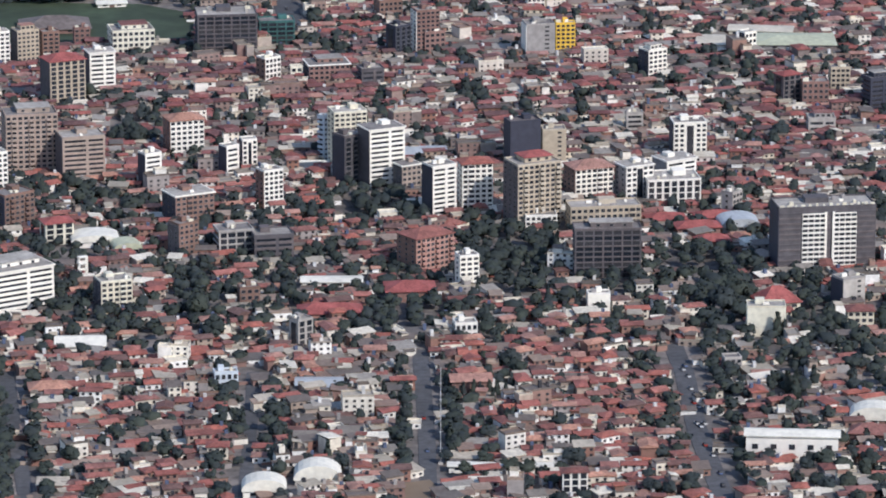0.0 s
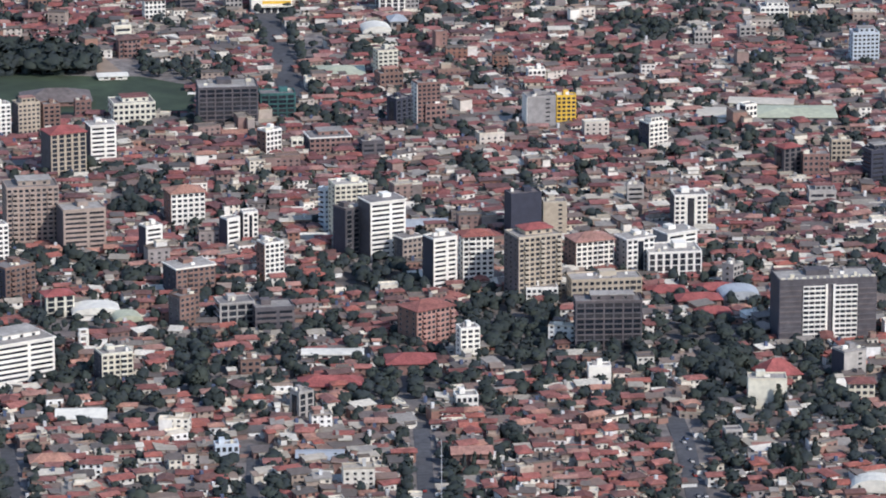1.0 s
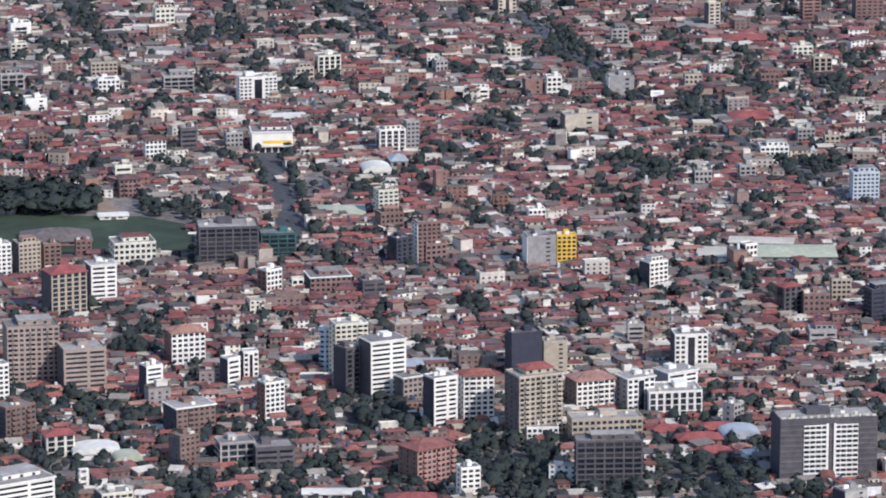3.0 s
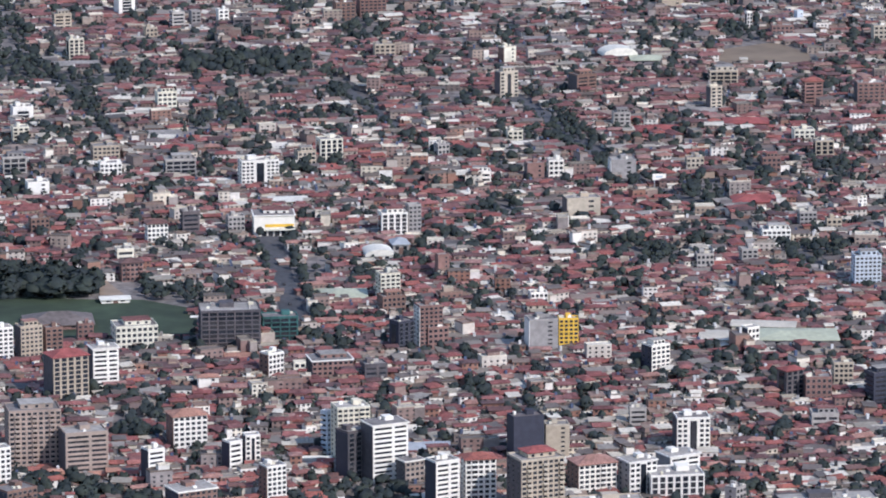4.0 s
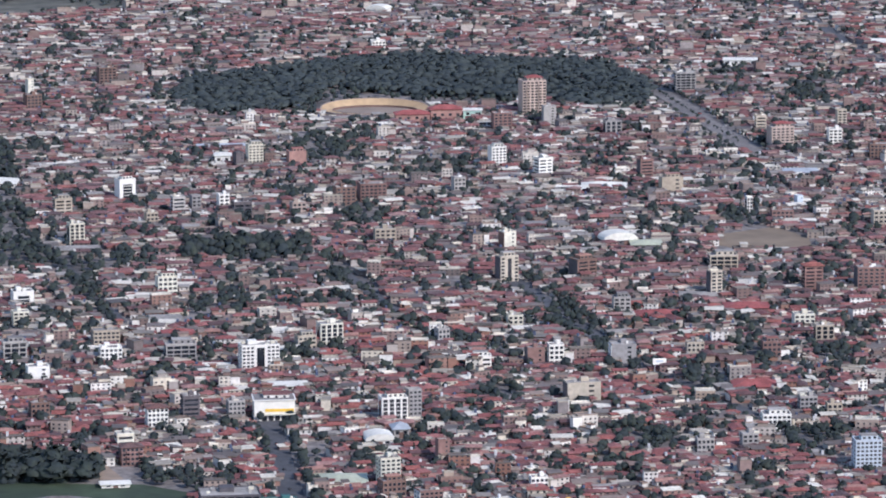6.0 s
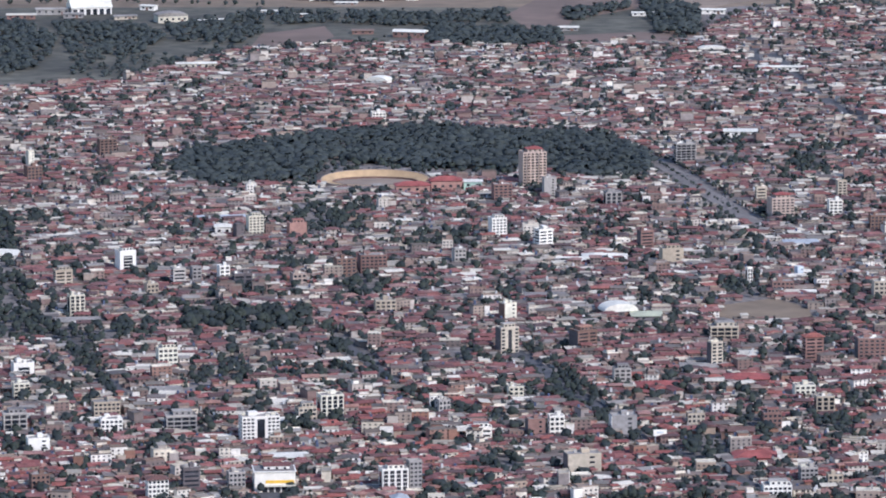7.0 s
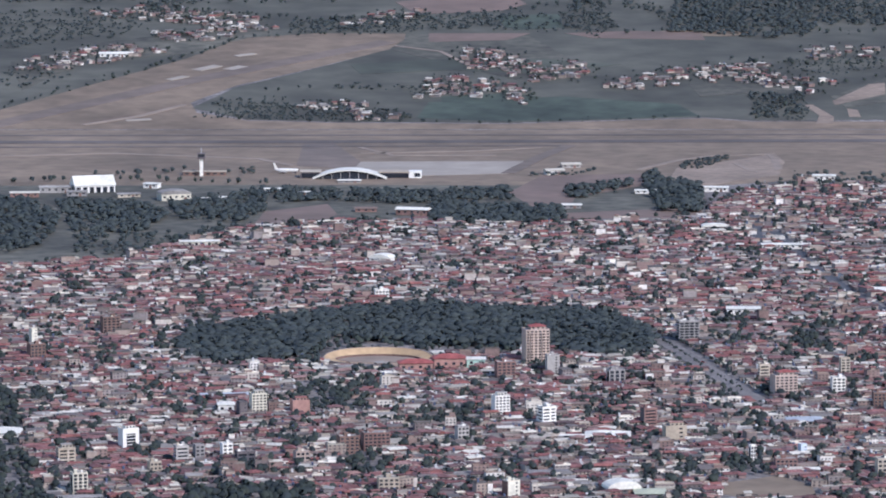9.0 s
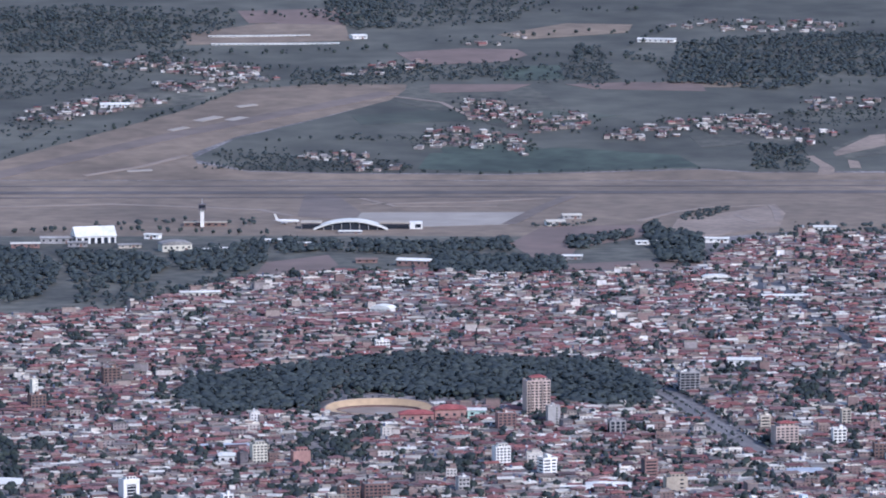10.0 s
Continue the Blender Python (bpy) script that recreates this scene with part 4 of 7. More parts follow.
hall(83.3, 1503.1, 11.6, 6.6, 1.8, 11, 1.8, "brick", red_tile, "hip", "red-roofed school wing beside dense houses")
hall(81.4, 1475.6, 9.9, 5.8, 1.8, 9, 1.8, "brick", red_tile, "hip", "red-roofed school wing beside dense houses")
hall(90.4, 1494.1, 11.7, 9.5, 1.8, 7, 2.3, "grey", silver_roof, "vault", "hall with silver vaulted roof")
hall(96.4, 1407.5, 11.6, 9.0, 2.6, 16, 4.2, "cream", red_tile, "hip", "church with a broad red pyramid roof")
hall(-104.5, 1476.0, 14.0, 9.0, 1.8, 8, 1.8, "white", white_roof, "vault", "hall with a low white vaulted roof")
hall(-94.5, 1468.0, 8.0, 7.0, 1.4, 14, 1.8, "grey", green_roof, "vault", "small hall with a pale green vaulted roof")
hall(-101.4, 1368.5, 13.5, 10.2, 1.3, 4, 1.6, "white", white_roof, "gable", "hall with white sheet roof")
hall(99.3, 1734.8, 19.4, 14.6, 2.4, -7, 0.9, "white", cream_roof, "gable", "sports complex under pale cream roofs")
hall(122.9, 1733.1, 28.3, 17.5, 3.2, -0, 1.5, "grey", green_roof, "hip", "stadium hall with a pale green roof")
hall(112.6, 1751.0, 22.0, 8.8, 2.9, -7, 0.7, "cream", cream_roof, "gable", "long cream stand beside dense houses")
tower(-58.0, 1735.0, 12.5, 7.5, 9.6, 8, "teal", "frame", "flat", "unfinished block wrapped in teal netting", category="construction site")
hall(-69.5, 1708.6, 12.7, 7.3, 1.6, 7, 0.7, "brown", tile_near, "gable", "brown long house beside dense houses")
hall(-32.1, 1429.6, 17.3, 5.8, 2.1, 1, 0.7, "white", white_roof, "gable", "low white house row")
hall(-42.2, 1568.2, 11.7, 6.6, 1.1, 2, 1.0, "white", white_roof, "gable", "low white shed beside dense houses")
hall(-70.7, 1356.8, 11.1, 6.6, 2.0, 11, 1.6, "pink", tile_near, "hip", "wide pink house with tiled roof")
hall(-106.4, 1320.7, 10.8, 6.6, 2.9, 9, 1.8, "brick", tile_near, "hip", "stacked red-roofed house beside dense houses")
hall(-7.9, 1583.1, 18.1, 10.2, 1.5, 3, 1.2, "grey", silver_roof, "gable", "grey long roof beside dense houses")
hall(15.9, 1255.2, 27.8, 2.9, 1.8, -1, 0.4, "white", white_roof, "gable", "long row of white garden walls and sheds")
hall(-62.3, 1974.2, 14.6, 10.2, 1.8, 8, 0.9, "white", white_roof, "gable", "shop hall with white canopy roof")
hall(-25.2, 1872.0, 10.7, 10.2, 2.2, 9, 2.2, "white", white_roof, "vault", "hall under a white vaulted roof")
hall(-17.3, 1885.3, 6.0, 8.8, 3.5, 9, 2.2, "grey", silver_roof, "hip", "hall under a pale teal roof")
hall(-37.9, 1804.3, 18.4, 16.1, 1.7, 3, 1.5, "grey", green_roof, "hip", "hall with pale green roof")
hall(79.1, 2301.0, 15.5, 10.0, 2.6, 16, 3.4, "dark", white_roof, "vault", "hall under a white vaulted roof")
hall(77.7, 2456.7, 21.5, 14.6, 1.7, -2, 1.8, "white", white_roof, "hip", "hall with wide white roof")
hall(91.9, 2293.0, 14.0, 13.1, 2.1, 2, 1.5, "grey", green_roof, "hip", "shed with pale green roof")
hall(168.1, 2358.8, 14.9, 5.8, 1.4, -4, 0.7, "white", white_roof, "gable", "long low white shed beside the pitch")
hall(90.3, 2124.3, 18.6, 13.1, 1.5, 4, 1.9, "brick", red_tile, "hip", "wide red-tiled school hall")
hall(129.0, 2142.1, 18.7, 13.1, 1.5, 3, 1.9, "brick", red_tile, "hip", "wide red-tiled school hall")
hall(123.1, 1972.9, 18.4, 11.7, 2.1, 2, 2.2, "pink", red_tile, "hip", "large red-tiled house beside dense houses")
hall(-111.4, 2080.5, 13.0, 10.2, 1.7, 9, 1.9, "brick", red_tile, "hip", "red-tiled hall beside dense houses")
hall(-114.6, 2584.7, 26.2, 10.2, 1.2, 7, 0.9, "grey", silver_roof, "gable", "long shed with a dull grey roof")
hall(-167.9, 2280.4, 19.4, 11.7, 1.8, 8, 0.9, "grey", slab, "gable", "long shed with grey roof")
hall(-120.8, 2115.1, 16.8, 10.2, 1.5, 7, 0.9, "grey", slab, "gable", "long shed with grey roof")
hall(46.4, 2349.3, 18.6, 11.7, 1.3, 3, 0.9, "beige", slab, "gable", "long shed with pale roof")
hall(112.3, 2170.0, 20.9, 11.7, 1.2, 1, 1.0, "grey", slab, "gable", "long shed with grey roof")
hall(176.7, 2496.9, 17.0, 13.1, 2.3, 4, 1.5, "grey", silver_roof, "hip", "shed with wide grey roof")
hall(117.9, 2017.8, 13.0, 7.3, 3.3, -3, 1.5, "brown", tile_near, "gable", "long brown hall beside dense houses")
hall(-112.4, 2533.1, 8.0, 8.8, 4.6, 3, 1.5, "white", white_roof, "hip", "white cube with white roof")
hall(-218.2, 2463.9, 16.2, 16.1, 2.3, -1, 2.2, "white", white_roof, "hip", "large white tent roof")
hall(61.2, 2448.5, 13.8, 11.7, 1.7, -1, 1.3, "white", white_roof, "gable", "wide white roof beside dense houses")
hall(14.4, 2688.0, 9.7, 8.8, 4.3, -0, 0.7, "mint", white_roof, "gable", "mint and white pavilion")
hall(-17.8, 2672.0, 18.0, 9.0, 4.6, 6, 2.0, "pink", red_tile, "hip", "salmon coloured house with a red roof beside the bullring")
hall(0.2, 2679.0, 16.5, 9.0, 6.2, 4, 2.2, "pink", red_tile, "hip", "taller salmon coloured house with a red roof beside the bullring")
hall(-137.5, 1762.1, 24.0, 17.0, 1.6, 8, 3.4, "brick", brown_roof, "hip", "big brown sports hall roof")
hall(-119.8, 1799.1, 10.3, 5.8, 1.3, 10, 0.7, "white", white_roof, "gable", "small white pavilion on the lawn")
hall(-246.1, 3492.1, 28.0, 16.0, 5.0, 16, 6.4, "white", white_roof, "bays", "white hangar with a steep pale sheet roof")
hall(-271.1, 3488.1, 22.7, 10.2, 3.9, 4, 0.9, "grey", slab, "gable", "grey airport shed on dry ground")
hall(-255.3, 3466.7, 13.6, 7.3, 3.1, 4, 0.9, "grey", slab, "gable", "grey airport shed on dry ground")
hall(-187.2, 3442.8, 20.6, 13.1, 4.7, 17, 2.2, "cream", slab, "vault", "cream vaulted airport store")
hall(-206.3, 3513.2, 10.5, 7.3, 3.2, -17, 0.7, "white", white_roof, "gable", "small white shed beside dense houses")
hall(-55.4, 3375.7, 14.3, 7.3, 2.3, 1, 1.0, "brick", sheet_near, "gable", "low shed beside dense houses")
hall(-23.6, 3357.5, 21.7, 8.8, 3.8, -14, 1.5, "brick", white_roof, "gable", "shed with white roof")
hall(82.4, 3394.0, 13.3, 7.3, 2.3, -1, 1.0, "grey", white_roof, "gable", "low shed with pale roof")
hall(75.0, 3595.9, 13.1, 8.8, 3.0, 14, 1.2, "white", cream_roof, "gable", "white airfield building on dry ground")
hall(87.8, 3639.0, 13.4, 8.8, 2.5, 6, 1.2, "grey", cream_roof, "gable", "grey airfield shed on dry ground")
hall(168.9, 2888.2, 18.8, 11.7, 3.3, -3, 0.9, "white", white_roof, "gable", "long white shed beside dense houses")
hall(-41.3, 3116.2, 13.0, 10.2, 2.8, -19, 2.2, "white", white_roof, "vault", "hall with a curved white roof")
hall(-280.9, 4250.1, 23.7, 13.1, 2.4, 4, 1.5, "white", white_roof, "gable", "long white farm hall")
hall(-83.5, 4634.5, 13.7, 11.7, 2.6, 21, 1.5, "white", white_roof, "gable", "white farm hall beside dense houses")
hall(188.5, 4613.0, 33.6, 11.7, 2.6, -14, 1.1, "white", white_roof, "gable", "long white farm hall")
hall(-174.2, 4645.4, 92.4, 4.4, 1.0, 6, 0.6, "white", white_roof, "gable", "long pale greenhouse row")
hall(-157.8, 4597.3, 115.5, 4.4, 1.0, 5, 0.6, "white", white_roof, "gable", "long pale greenhouse row")
hall(-290.7, 3461.0, 19.4, 8.8, 3.1, 5, 0.9, "brick", sheet_near, "gable", "low brown airport shed")
hall(-219.6, 3459.8, 15.7, 7.3, 2.3, 14, 0.9, "beige", slab, "gable", "low beige airport shed")
hall(-167.9, 3432.8, 10.4, 5.8, 2.3, 3, 0.7, "white", white_roof, "gable", "small white airport store")
hall(-156.1, 3439.3, 9.2, 5.8, 2.3, 3, 0.7, "white", white_roof, "gable", "small white airport store")
hall(-121.4, 3492.0, 11.7, 5.8, 2.0, 2, 0.7, "white", white_roof, "gable", "low white shed beside dense houses")
hall(-101.2, 3471.9, 11.6, 5.8, 2.0, 2, 0.7, "white", white_roof, "gable", "low white shed beside dense houses")
hall(-69.7, 3546.2, 15.9, 5.8, 1.6, 1, 0.7, "grey", white_roof, "gable", "low forecourt roof beside dense houses")
hall(136.9, 3477.4, 17.5, 5.8, 2.4, -2, 0.7, "white", white_roof, "gable", "low white shed beside dense houses")
hall(183.3, 3491.3, 19.5, 7.3, 2.8, -3, 0.9, "white", white_roof, "gable", "low white building beside dense houses")
hall(263.9, 3552.2, 15.9, 7.3, 4.0, -4, 0.9, "white", white_roof, "gable", "white building beside dense houses")
hall(-157.9, 3192.2, 25.1, 7.3, 3.6, 7, 0.9, "cream", white_roof, "gable", "long cream house beside dense houses")
hall(212.3, 3179.5, 30.4, 7.3, 2.9, 0, 0.9, "white", white_roof, "gable", "long low white roof")
hall(172.2, 3271.3, 16.7, 7.3, 3.0, 7, 1.5, "grey", white_roof, "vault", "pale vaulted roof beside dense houses")
hall(260.0, 2975.2, 16.7, 16.1, 2.0, -5, 1.5, "cream", white_roof, "gable", "wide cream roof beside dense houses")

# ---- bullring ----


def bullring(x, y, r, h):
    claim(x, y, 2 * r, 1.5 * r)
    t = thing("bullring", x, y, 0, "oval bullring with sandy arena and ochre terraces", "bullring")
    n, oval = 48, 0.70
    for name, r0, r1, z0, z1, mat in (("outer_wall", r, r - 0.6, h, h, WALL["tan"]), ("terrace", r - 0.6, r * 0.78, h - 0.3, 1.2, sand), ("barrier", r * 0.78, r * 0.76, 1.3, 1.3, WALL["brown"])):
        v, f = [], []
        for k in range(n):
            a = 2 * math.pi * k / n
            c, s = math.cos(a), math.sin(a)
            up = 0.35 + 0.65 * max(0.0, s) ** 0.6 if name != "barrier" else 1.0
            v += [(r0 * c, r0 * s * oval, 0), (r0 * c, r0 * s * oval, z0 * up), (r1 * c, r1 * s * oval, min(z1, z1 * up) if name == "outer_wall" else z1), (r1 * c, r1 * s * oval, 0)]
        for k in range(n):
            o, q = 4 * k, 4 * ((k + 1) % n)
            f += [(o, q, q + 1, o + 1), (o + 1, q + 1, q + 2, o + 2), (o + 2, q + 2, q + 3, o + 3)]
        part(name, mesh(name, v, f, [mat]), t)
    v = [(r * 0.76 * math.cos(2 * math.pi * k / n), r * 0.76 * oval * math.sin(2 * math.pi * k / n), 0.3) for k in range(n)]
    part("arena", mesh("arena", v, [tuple(range(n))], [track_mat]), t)


bullring(-38.0, 2708.0, 29.6, 4.6)

# ---- airport ----


def control_tower(x, y, h):
    claim(x, y, 34, 16)
    t = thing("control_tower", x, y, 0, "slim white airport control tower with a glazed cab", "control tower")
    part("shaft", box_mesh("shaft", 2.5, 2.5, h * 0.78, WALL["white"]), t)
    part("gallery", box_mesh("gallery", 5.6, 5.6, 1.2, WALL["dark"]), t, pose(0, 0, h * 0.78))
    part("cab", box_mesh("cab", 4.8, 4.8, 2.0, glass), t, pose(0, 0, h * 0.78 + 1.2), "dark glazed cab")
    part("cab_roof", box_mesh("cab_roof", 5.6, 5.6, 0.5, WALL["dark"]), t, pose(0, 0, h * 0.78 + 3.2))
    part("mast", box_mesh("mast", 0.4, 0.4, 4, steel), t, pose(0, 0, h * 0.78 + 3.7))
    base = part("base_block", box_mesh("base_block", 30, 6, 2.6, WALL["brown"]), t, pose(2, 6, 0))
    part("flat_roof", box_mesh("flat_roof", 31, 7, 0.4, WALL["beige"]), base, pose(0, 0, 2.6))
    for i in range(6):
        part("window", window_mesh(2.6, 1.2), base, pose(-12.5 + 5 * i, -3.02, 0.8))


def terminal(x, y, w, h, left, right):
    """The glazed hall under a white arch, with lower wings."""
    claim(x + (left + right) / 2, y, right - left, 40)
    t = thing("airport_terminal", x, y, 0, "airport terminal with a white arched roof over dark glass", "terminal")
    n, d = 18, 18
    v, f = [], []
    for k in range(n + 1):
        s = -1 + 2 * k / n
        z = h * (1 - s * s)
        for yy in (-d / 2, d / 2):
            v += [(s * w / 2, yy, z + 0.9), (s * w / 2, yy, z)]
    for k in range(n):
        o = 4 * k
        f += [(o, o + 4, o + 6, o + 2), (o + 1, o + 3, o + 7, o + 5), (o, o + 1, o + 5, o + 4), (o + 2, o + 6, o + 7, o + 3)]
    part("arched_roof", mesh("arched_roof", v, f, [white_roof]), t)
    v = []
    for yy in (-d / 2 + 2, d / 2 - 2):
        for k in range(n + 1):
            s = -1 + 2 * k / n
            v += [(s * w * 0.48, yy, 0), (s * w * 0.48, yy, max(h * (1 - s * s) - 0.3, 0.05))]
    f = [(2 * k, 2 * k + 2, 2 * k + 3, 2 * k + 1) for k in range(n)]
    f += [(a + 2 * n + 2, b + 2 * n + 2, c + 2 * n + 2, e + 2 * n + 2) for e, c, b, a in f]
    part("glass_front", mesh("glass_front", v, f, [glass]), t, None, "dark tinted glass front")
    for k in range(1, 8):
        s = -1 + 2 * k / 8
        part("mullion", box_mesh("mullion", 0.5, 0.5, max(1.0, h * (1 - s * s) - 0.6), WALL["grey"]), t, pose(s * w * 0.48, -d / 2 + 1.7, 0))
    for name, x0, x1, z in (("west_wing", left, -w * 0.40, h * 0.72), ("east_wing", w * 0.40, right, h * 0.66)):
        wing = part(name, box_mesh(name, x1 - x0, 13, z, WALL["dark"]), t, pose((x0 + x1) / 2, 6, 0))
        part("flat_roof", box_mesh("flat_roof", x1 - x0 + 1, 14, 0.5, WALL["beige"]), wing, pose(0, 0, z))
        part("window_band", box_mesh("window_band", x1 - x0 - 2, 0.3, z * 0.7, glass), wing, pose(0, -6.55, z * 0.1))
    end = part("end_block", box_mesh("end_block", 9, 10, h * 0.8, WALL["white"]), t, pose(right + 4, 4, 0), "white end block")
    part("opening", box_mesh("opening", 4, 0.4, h * 0.4, glass), end, pose(1.5, -5.1, h * 0.2))


def airliner(x, y, turn, length):
    claim(x, y, length, length)
    t = thing("airliner", x, y, turn, "white parked passenger jet on the apron", "aircraft")
    n, r = 12, length * 0.068
    rings = [(-0.5, 0.25, 0.9), (-0.46, 0.62, 0.4), (-0.38, 1.0, 0.0), (0.2, 1.0, 0.0), (0.38, 0.65, 0.35), (0.5, 0.15, 0.8)]
    v, f = [], []
    for s, k, up in rings:
        for i in range(n):
            a = 2 * math.pi * i / n
            v.append((s * length, r * k * math.cos(a), r * 1.9 + r * k * math.sin(a) + up * r * 0.5))
    for j in range(len(rings) - 1):
        f += [(j * n + i, j * n + (i + 1) % n, (j + 1) * n + (i + 1) % n, (j + 1) * n + i) for i in range(n)]
    f += [tuple(range(n - 1, -1, -1)), tuple(range((len(rings) - 1) * n, len(rings) * n))]
    part("fuselage", mesh("fuselage", v, f, [WALL["white"]]), t)

    def plate(name, pts, axis, lo, hi, mat):
        if axis == "z":
            a, b = [(p, q, lo) for p, q in pts], [(p, q, hi) for p, q in pts]
        else:
            a, b = [(p, lo, q) for p, q in pts], [(p, hi, q) for p, q in pts]
        m = len(pts)
        part(name, mesh(name, a + b, [tuple(range(m)), tuple(range(2 * m - 1, m - 1, -1))] + [(i, (i + 1) % m, m + (i + 1) % m, m + i) for i in range(m)], [mat]), t)

    for s in (-1, 1):
        plate("wing", [(-0.08 * length, 0), (0.08 * length, 0), (0.22 * length, s * 0.45 * length), (0.16 * length, s * 0.45 * length)], "z", r * 1.3, r * 1.5, WALL["grey"])
        plate("tailplane", [(0.38 * length, 0), (0.48 * length, 0), (0.52 * length, s * 0.17 * length), (0.48 * length, s * 0.17 * length)], "z", r * 2.3, r * 2.4, WALL["grey"])
        part("engine", box_mesh("engine", 0.10 * length, r * 0.8, r * 0.8, WALL["grey"]), t, pose(0.0, s * 0.16 * length, r * 0.5))
        part("wheel", box_mesh("wheel", 1.0, 0.5, r, rubber), t, pose(0.06 * length, s * 2.2, 0))
    part("nose_wheel", box_mesh("nose_wheel", 0.8, 0.4, r, rubber), t, pose(-0.38 * length, 0, 0))
    plate("fin", [(0.34 * length, r * 2.7), (0.46 * length, r * 2.6), (0.54 * length, r * 6.0), (0.47 * length, r * 6.0)], "y", -0.25, 0.25, WALL["white"])


control_tower(-175.5, 3585.7, 16.1)
terminal(-69.9, 3572.1, 52.5, 6.0, -35.0, 42.2)
airliner(-115.9, 3603.2, 172, 17.7)

# ---- trees ----


rng = np.random.default_rng(7)


def ball(level):
    """A unit icosphere: points and triangles."""
    bm = bmesh.new()
    bmesh.ops.create_icosphere(bm, subdivisions=level, radius=1.0)
    bm.verts.index_update()
    v, f = np.array([p.co[:] for p in bm.verts]), np.array([[p.index for p in q.verts] for q in bm.faces])
    bm.free()
    return v, f


BALLS = {k: ball(k) for k in (1, 2)}


def crown(lobes, level, sprays, size, kind="round"):
    """A crown for a tree of unit height: uneven leafy lobes, with loose leaf sprays that break the outline. Points, triangles, normals."""
    V, F, N, count = [], [], [], 0
    bv, bf = BALLS[level]
    centre = np.array((0.0, 0.0, 0.55))
    spots = []
    for i in range(lobes):
        if kind == "spire":
            z = 0.16 + 0.72 * i / max(1, lobes - 1)
            c, r = np.array((rng.uniform(-0.02, 0.02), rng.uniform(-0.02, 0.02), z)), np.array((1, 1, 1.25)) * (0.05 + 0.16 * (1 - z))
        else:
            q = rng.normal(size=3)
            q *= rng.uniform(0.1, 1.0) ** 0.5 / np.linalg.norm(q)
            c = np.array((q[0] * 0.26, q[1] * 0.26, 0.58 + q[2] * 0.22)) if i else np.array((0, 0, 0.56))
            r = np.array((1, 1, 0.9)) * ((rng.uniform(0.11, 0.20) if lobes > 4 else rng.uniform(0.18, 0.26)) if i else 0.27)
        spots.append((c, r))
        shift = Vector(rng.uniform(-50, 50, size=3))
        rough = np.array([1 + 0.45 * noise.noise(Vector(p) * 1.9 + shift) + 0.3 * noise.noise(Vector(p) * 4.3 + shift) for p in bv])
        V.append(bv * rough[:, None] * r + c)
        F.append(bf + count)
        n = bv * 0.35 + 1.3 * (V[-1] - centre) + (0, 0, 0.35)
        N.append(n / np.linalg.norm(n, axis=1)[:, None])
        count += len(bv)
    for _ in range(sprays):
        c, r = spots[rng.integers(0, len(spots))]
        q = rng.normal(size=3)
        q /= np.linalg.norm(q)
        turned = np.array(Matrix.Rotation(rng.uniform(0, 3.1), 3, Vector(rng.normal(size=3))))
        leaf = np.array(((-0.6, -0.8, 0), (0.7, -0.6, 0.25), (0.5, 0.9, 0), (-0.8, 0.5, 0.25))) * rng.uniform(0.6, 1.4, size=(4, 1)) * size
        V.append(leaf @ turned + c + q * r * rng.uniform(0.85, 1.2))
        F.append(np.array(((0, 1, 2), (0, 2, 3))) + count)
        N.append(np.repeat((q * 0.6 + (0, 0, 0.4))[None], 4, 0))
        count += 4
    return np.concatenate(V), np.concatenate(F), np.concatenate(N)


def leafy(name, v, f, n, mat):
    """A mesh of crowns, shaded by the lie of the foliage."""
    me = bpy.data.meshes.new(name)
    me.vertices.add(len(v)), me.loops.add(f.size), me.polygons.add(len(f))
    me.vertices.foreach_set("co", v.ravel().astype(np.float32))
    me.loops.foreach_set("vertex_index", f.ravel().astype(np.int32))
    me.polygons.foreach_set("loop_start", np.arange(0, f.size, 3, dtype=np.int32))
    me.materials.append(mat)
    me.update(calc_edges=True)
    me.polygons.foreach_set("use_smooth", np.ones(len(f), dtype=bool))
    me.normals_split_custom_set_from_vertices(n.tolist())
    return me


def trunk_mesh(name):
    v, f = [], []

    def limb(a, b, ra, rb):
        o = len(v)
        a, b = Vector(a), Vector(b)
        q = (b - a).to_track_quat("Z", "Y")
        for p, r in ((a, ra), (b, rb)):
            for k in range(6):
                w = q @ Vector((r * math.cos(k * math.pi / 3), r * math.sin(k * math.pi / 3), 0))
                v.append(tuple(p + w))
        f.extend([(o + k, o + (k + 1) % 6, o + 6 + (k + 1) % 6, o + 6 + k) for k in range(6)])

    limb((0, 0, -0.01), (0.01, 0, 0.45), 0.035, 0.022)
    for k in range(4):
        a = k * 1.57 + 0.4
        limb((0.01, 0, 0.32 + 0.04 * k), (0.2 * math.cos(a), 0.2 * math.sin(a), 0.62 + 0.04 * k), 0.016, 0.006)
    return mesh(name, v, f, [bark])


TRUNK = trunk_mesh("trunk")
CROWNS = []
for _k in range(7):
    CROWNS.append(leafy("crown", *(crown(16, 1, 260, 0.045) if _k < 5 else crown(8, 1, 180, 0.04, "spire")), leaf_near))


def tree(x, y, h, variant, turn, label="broadleaf street tree with dense dark green crown", wide=1.0):
    t = thing("tree", x, y, turn, label, "tree", "trees of the town")
    s = Matrix.Diagonal((h * wide, h * wide, h, 1))
    part("trunk", TRUNK, t, s)
    part("crown", CROWNS[variant], t, s)
    return t


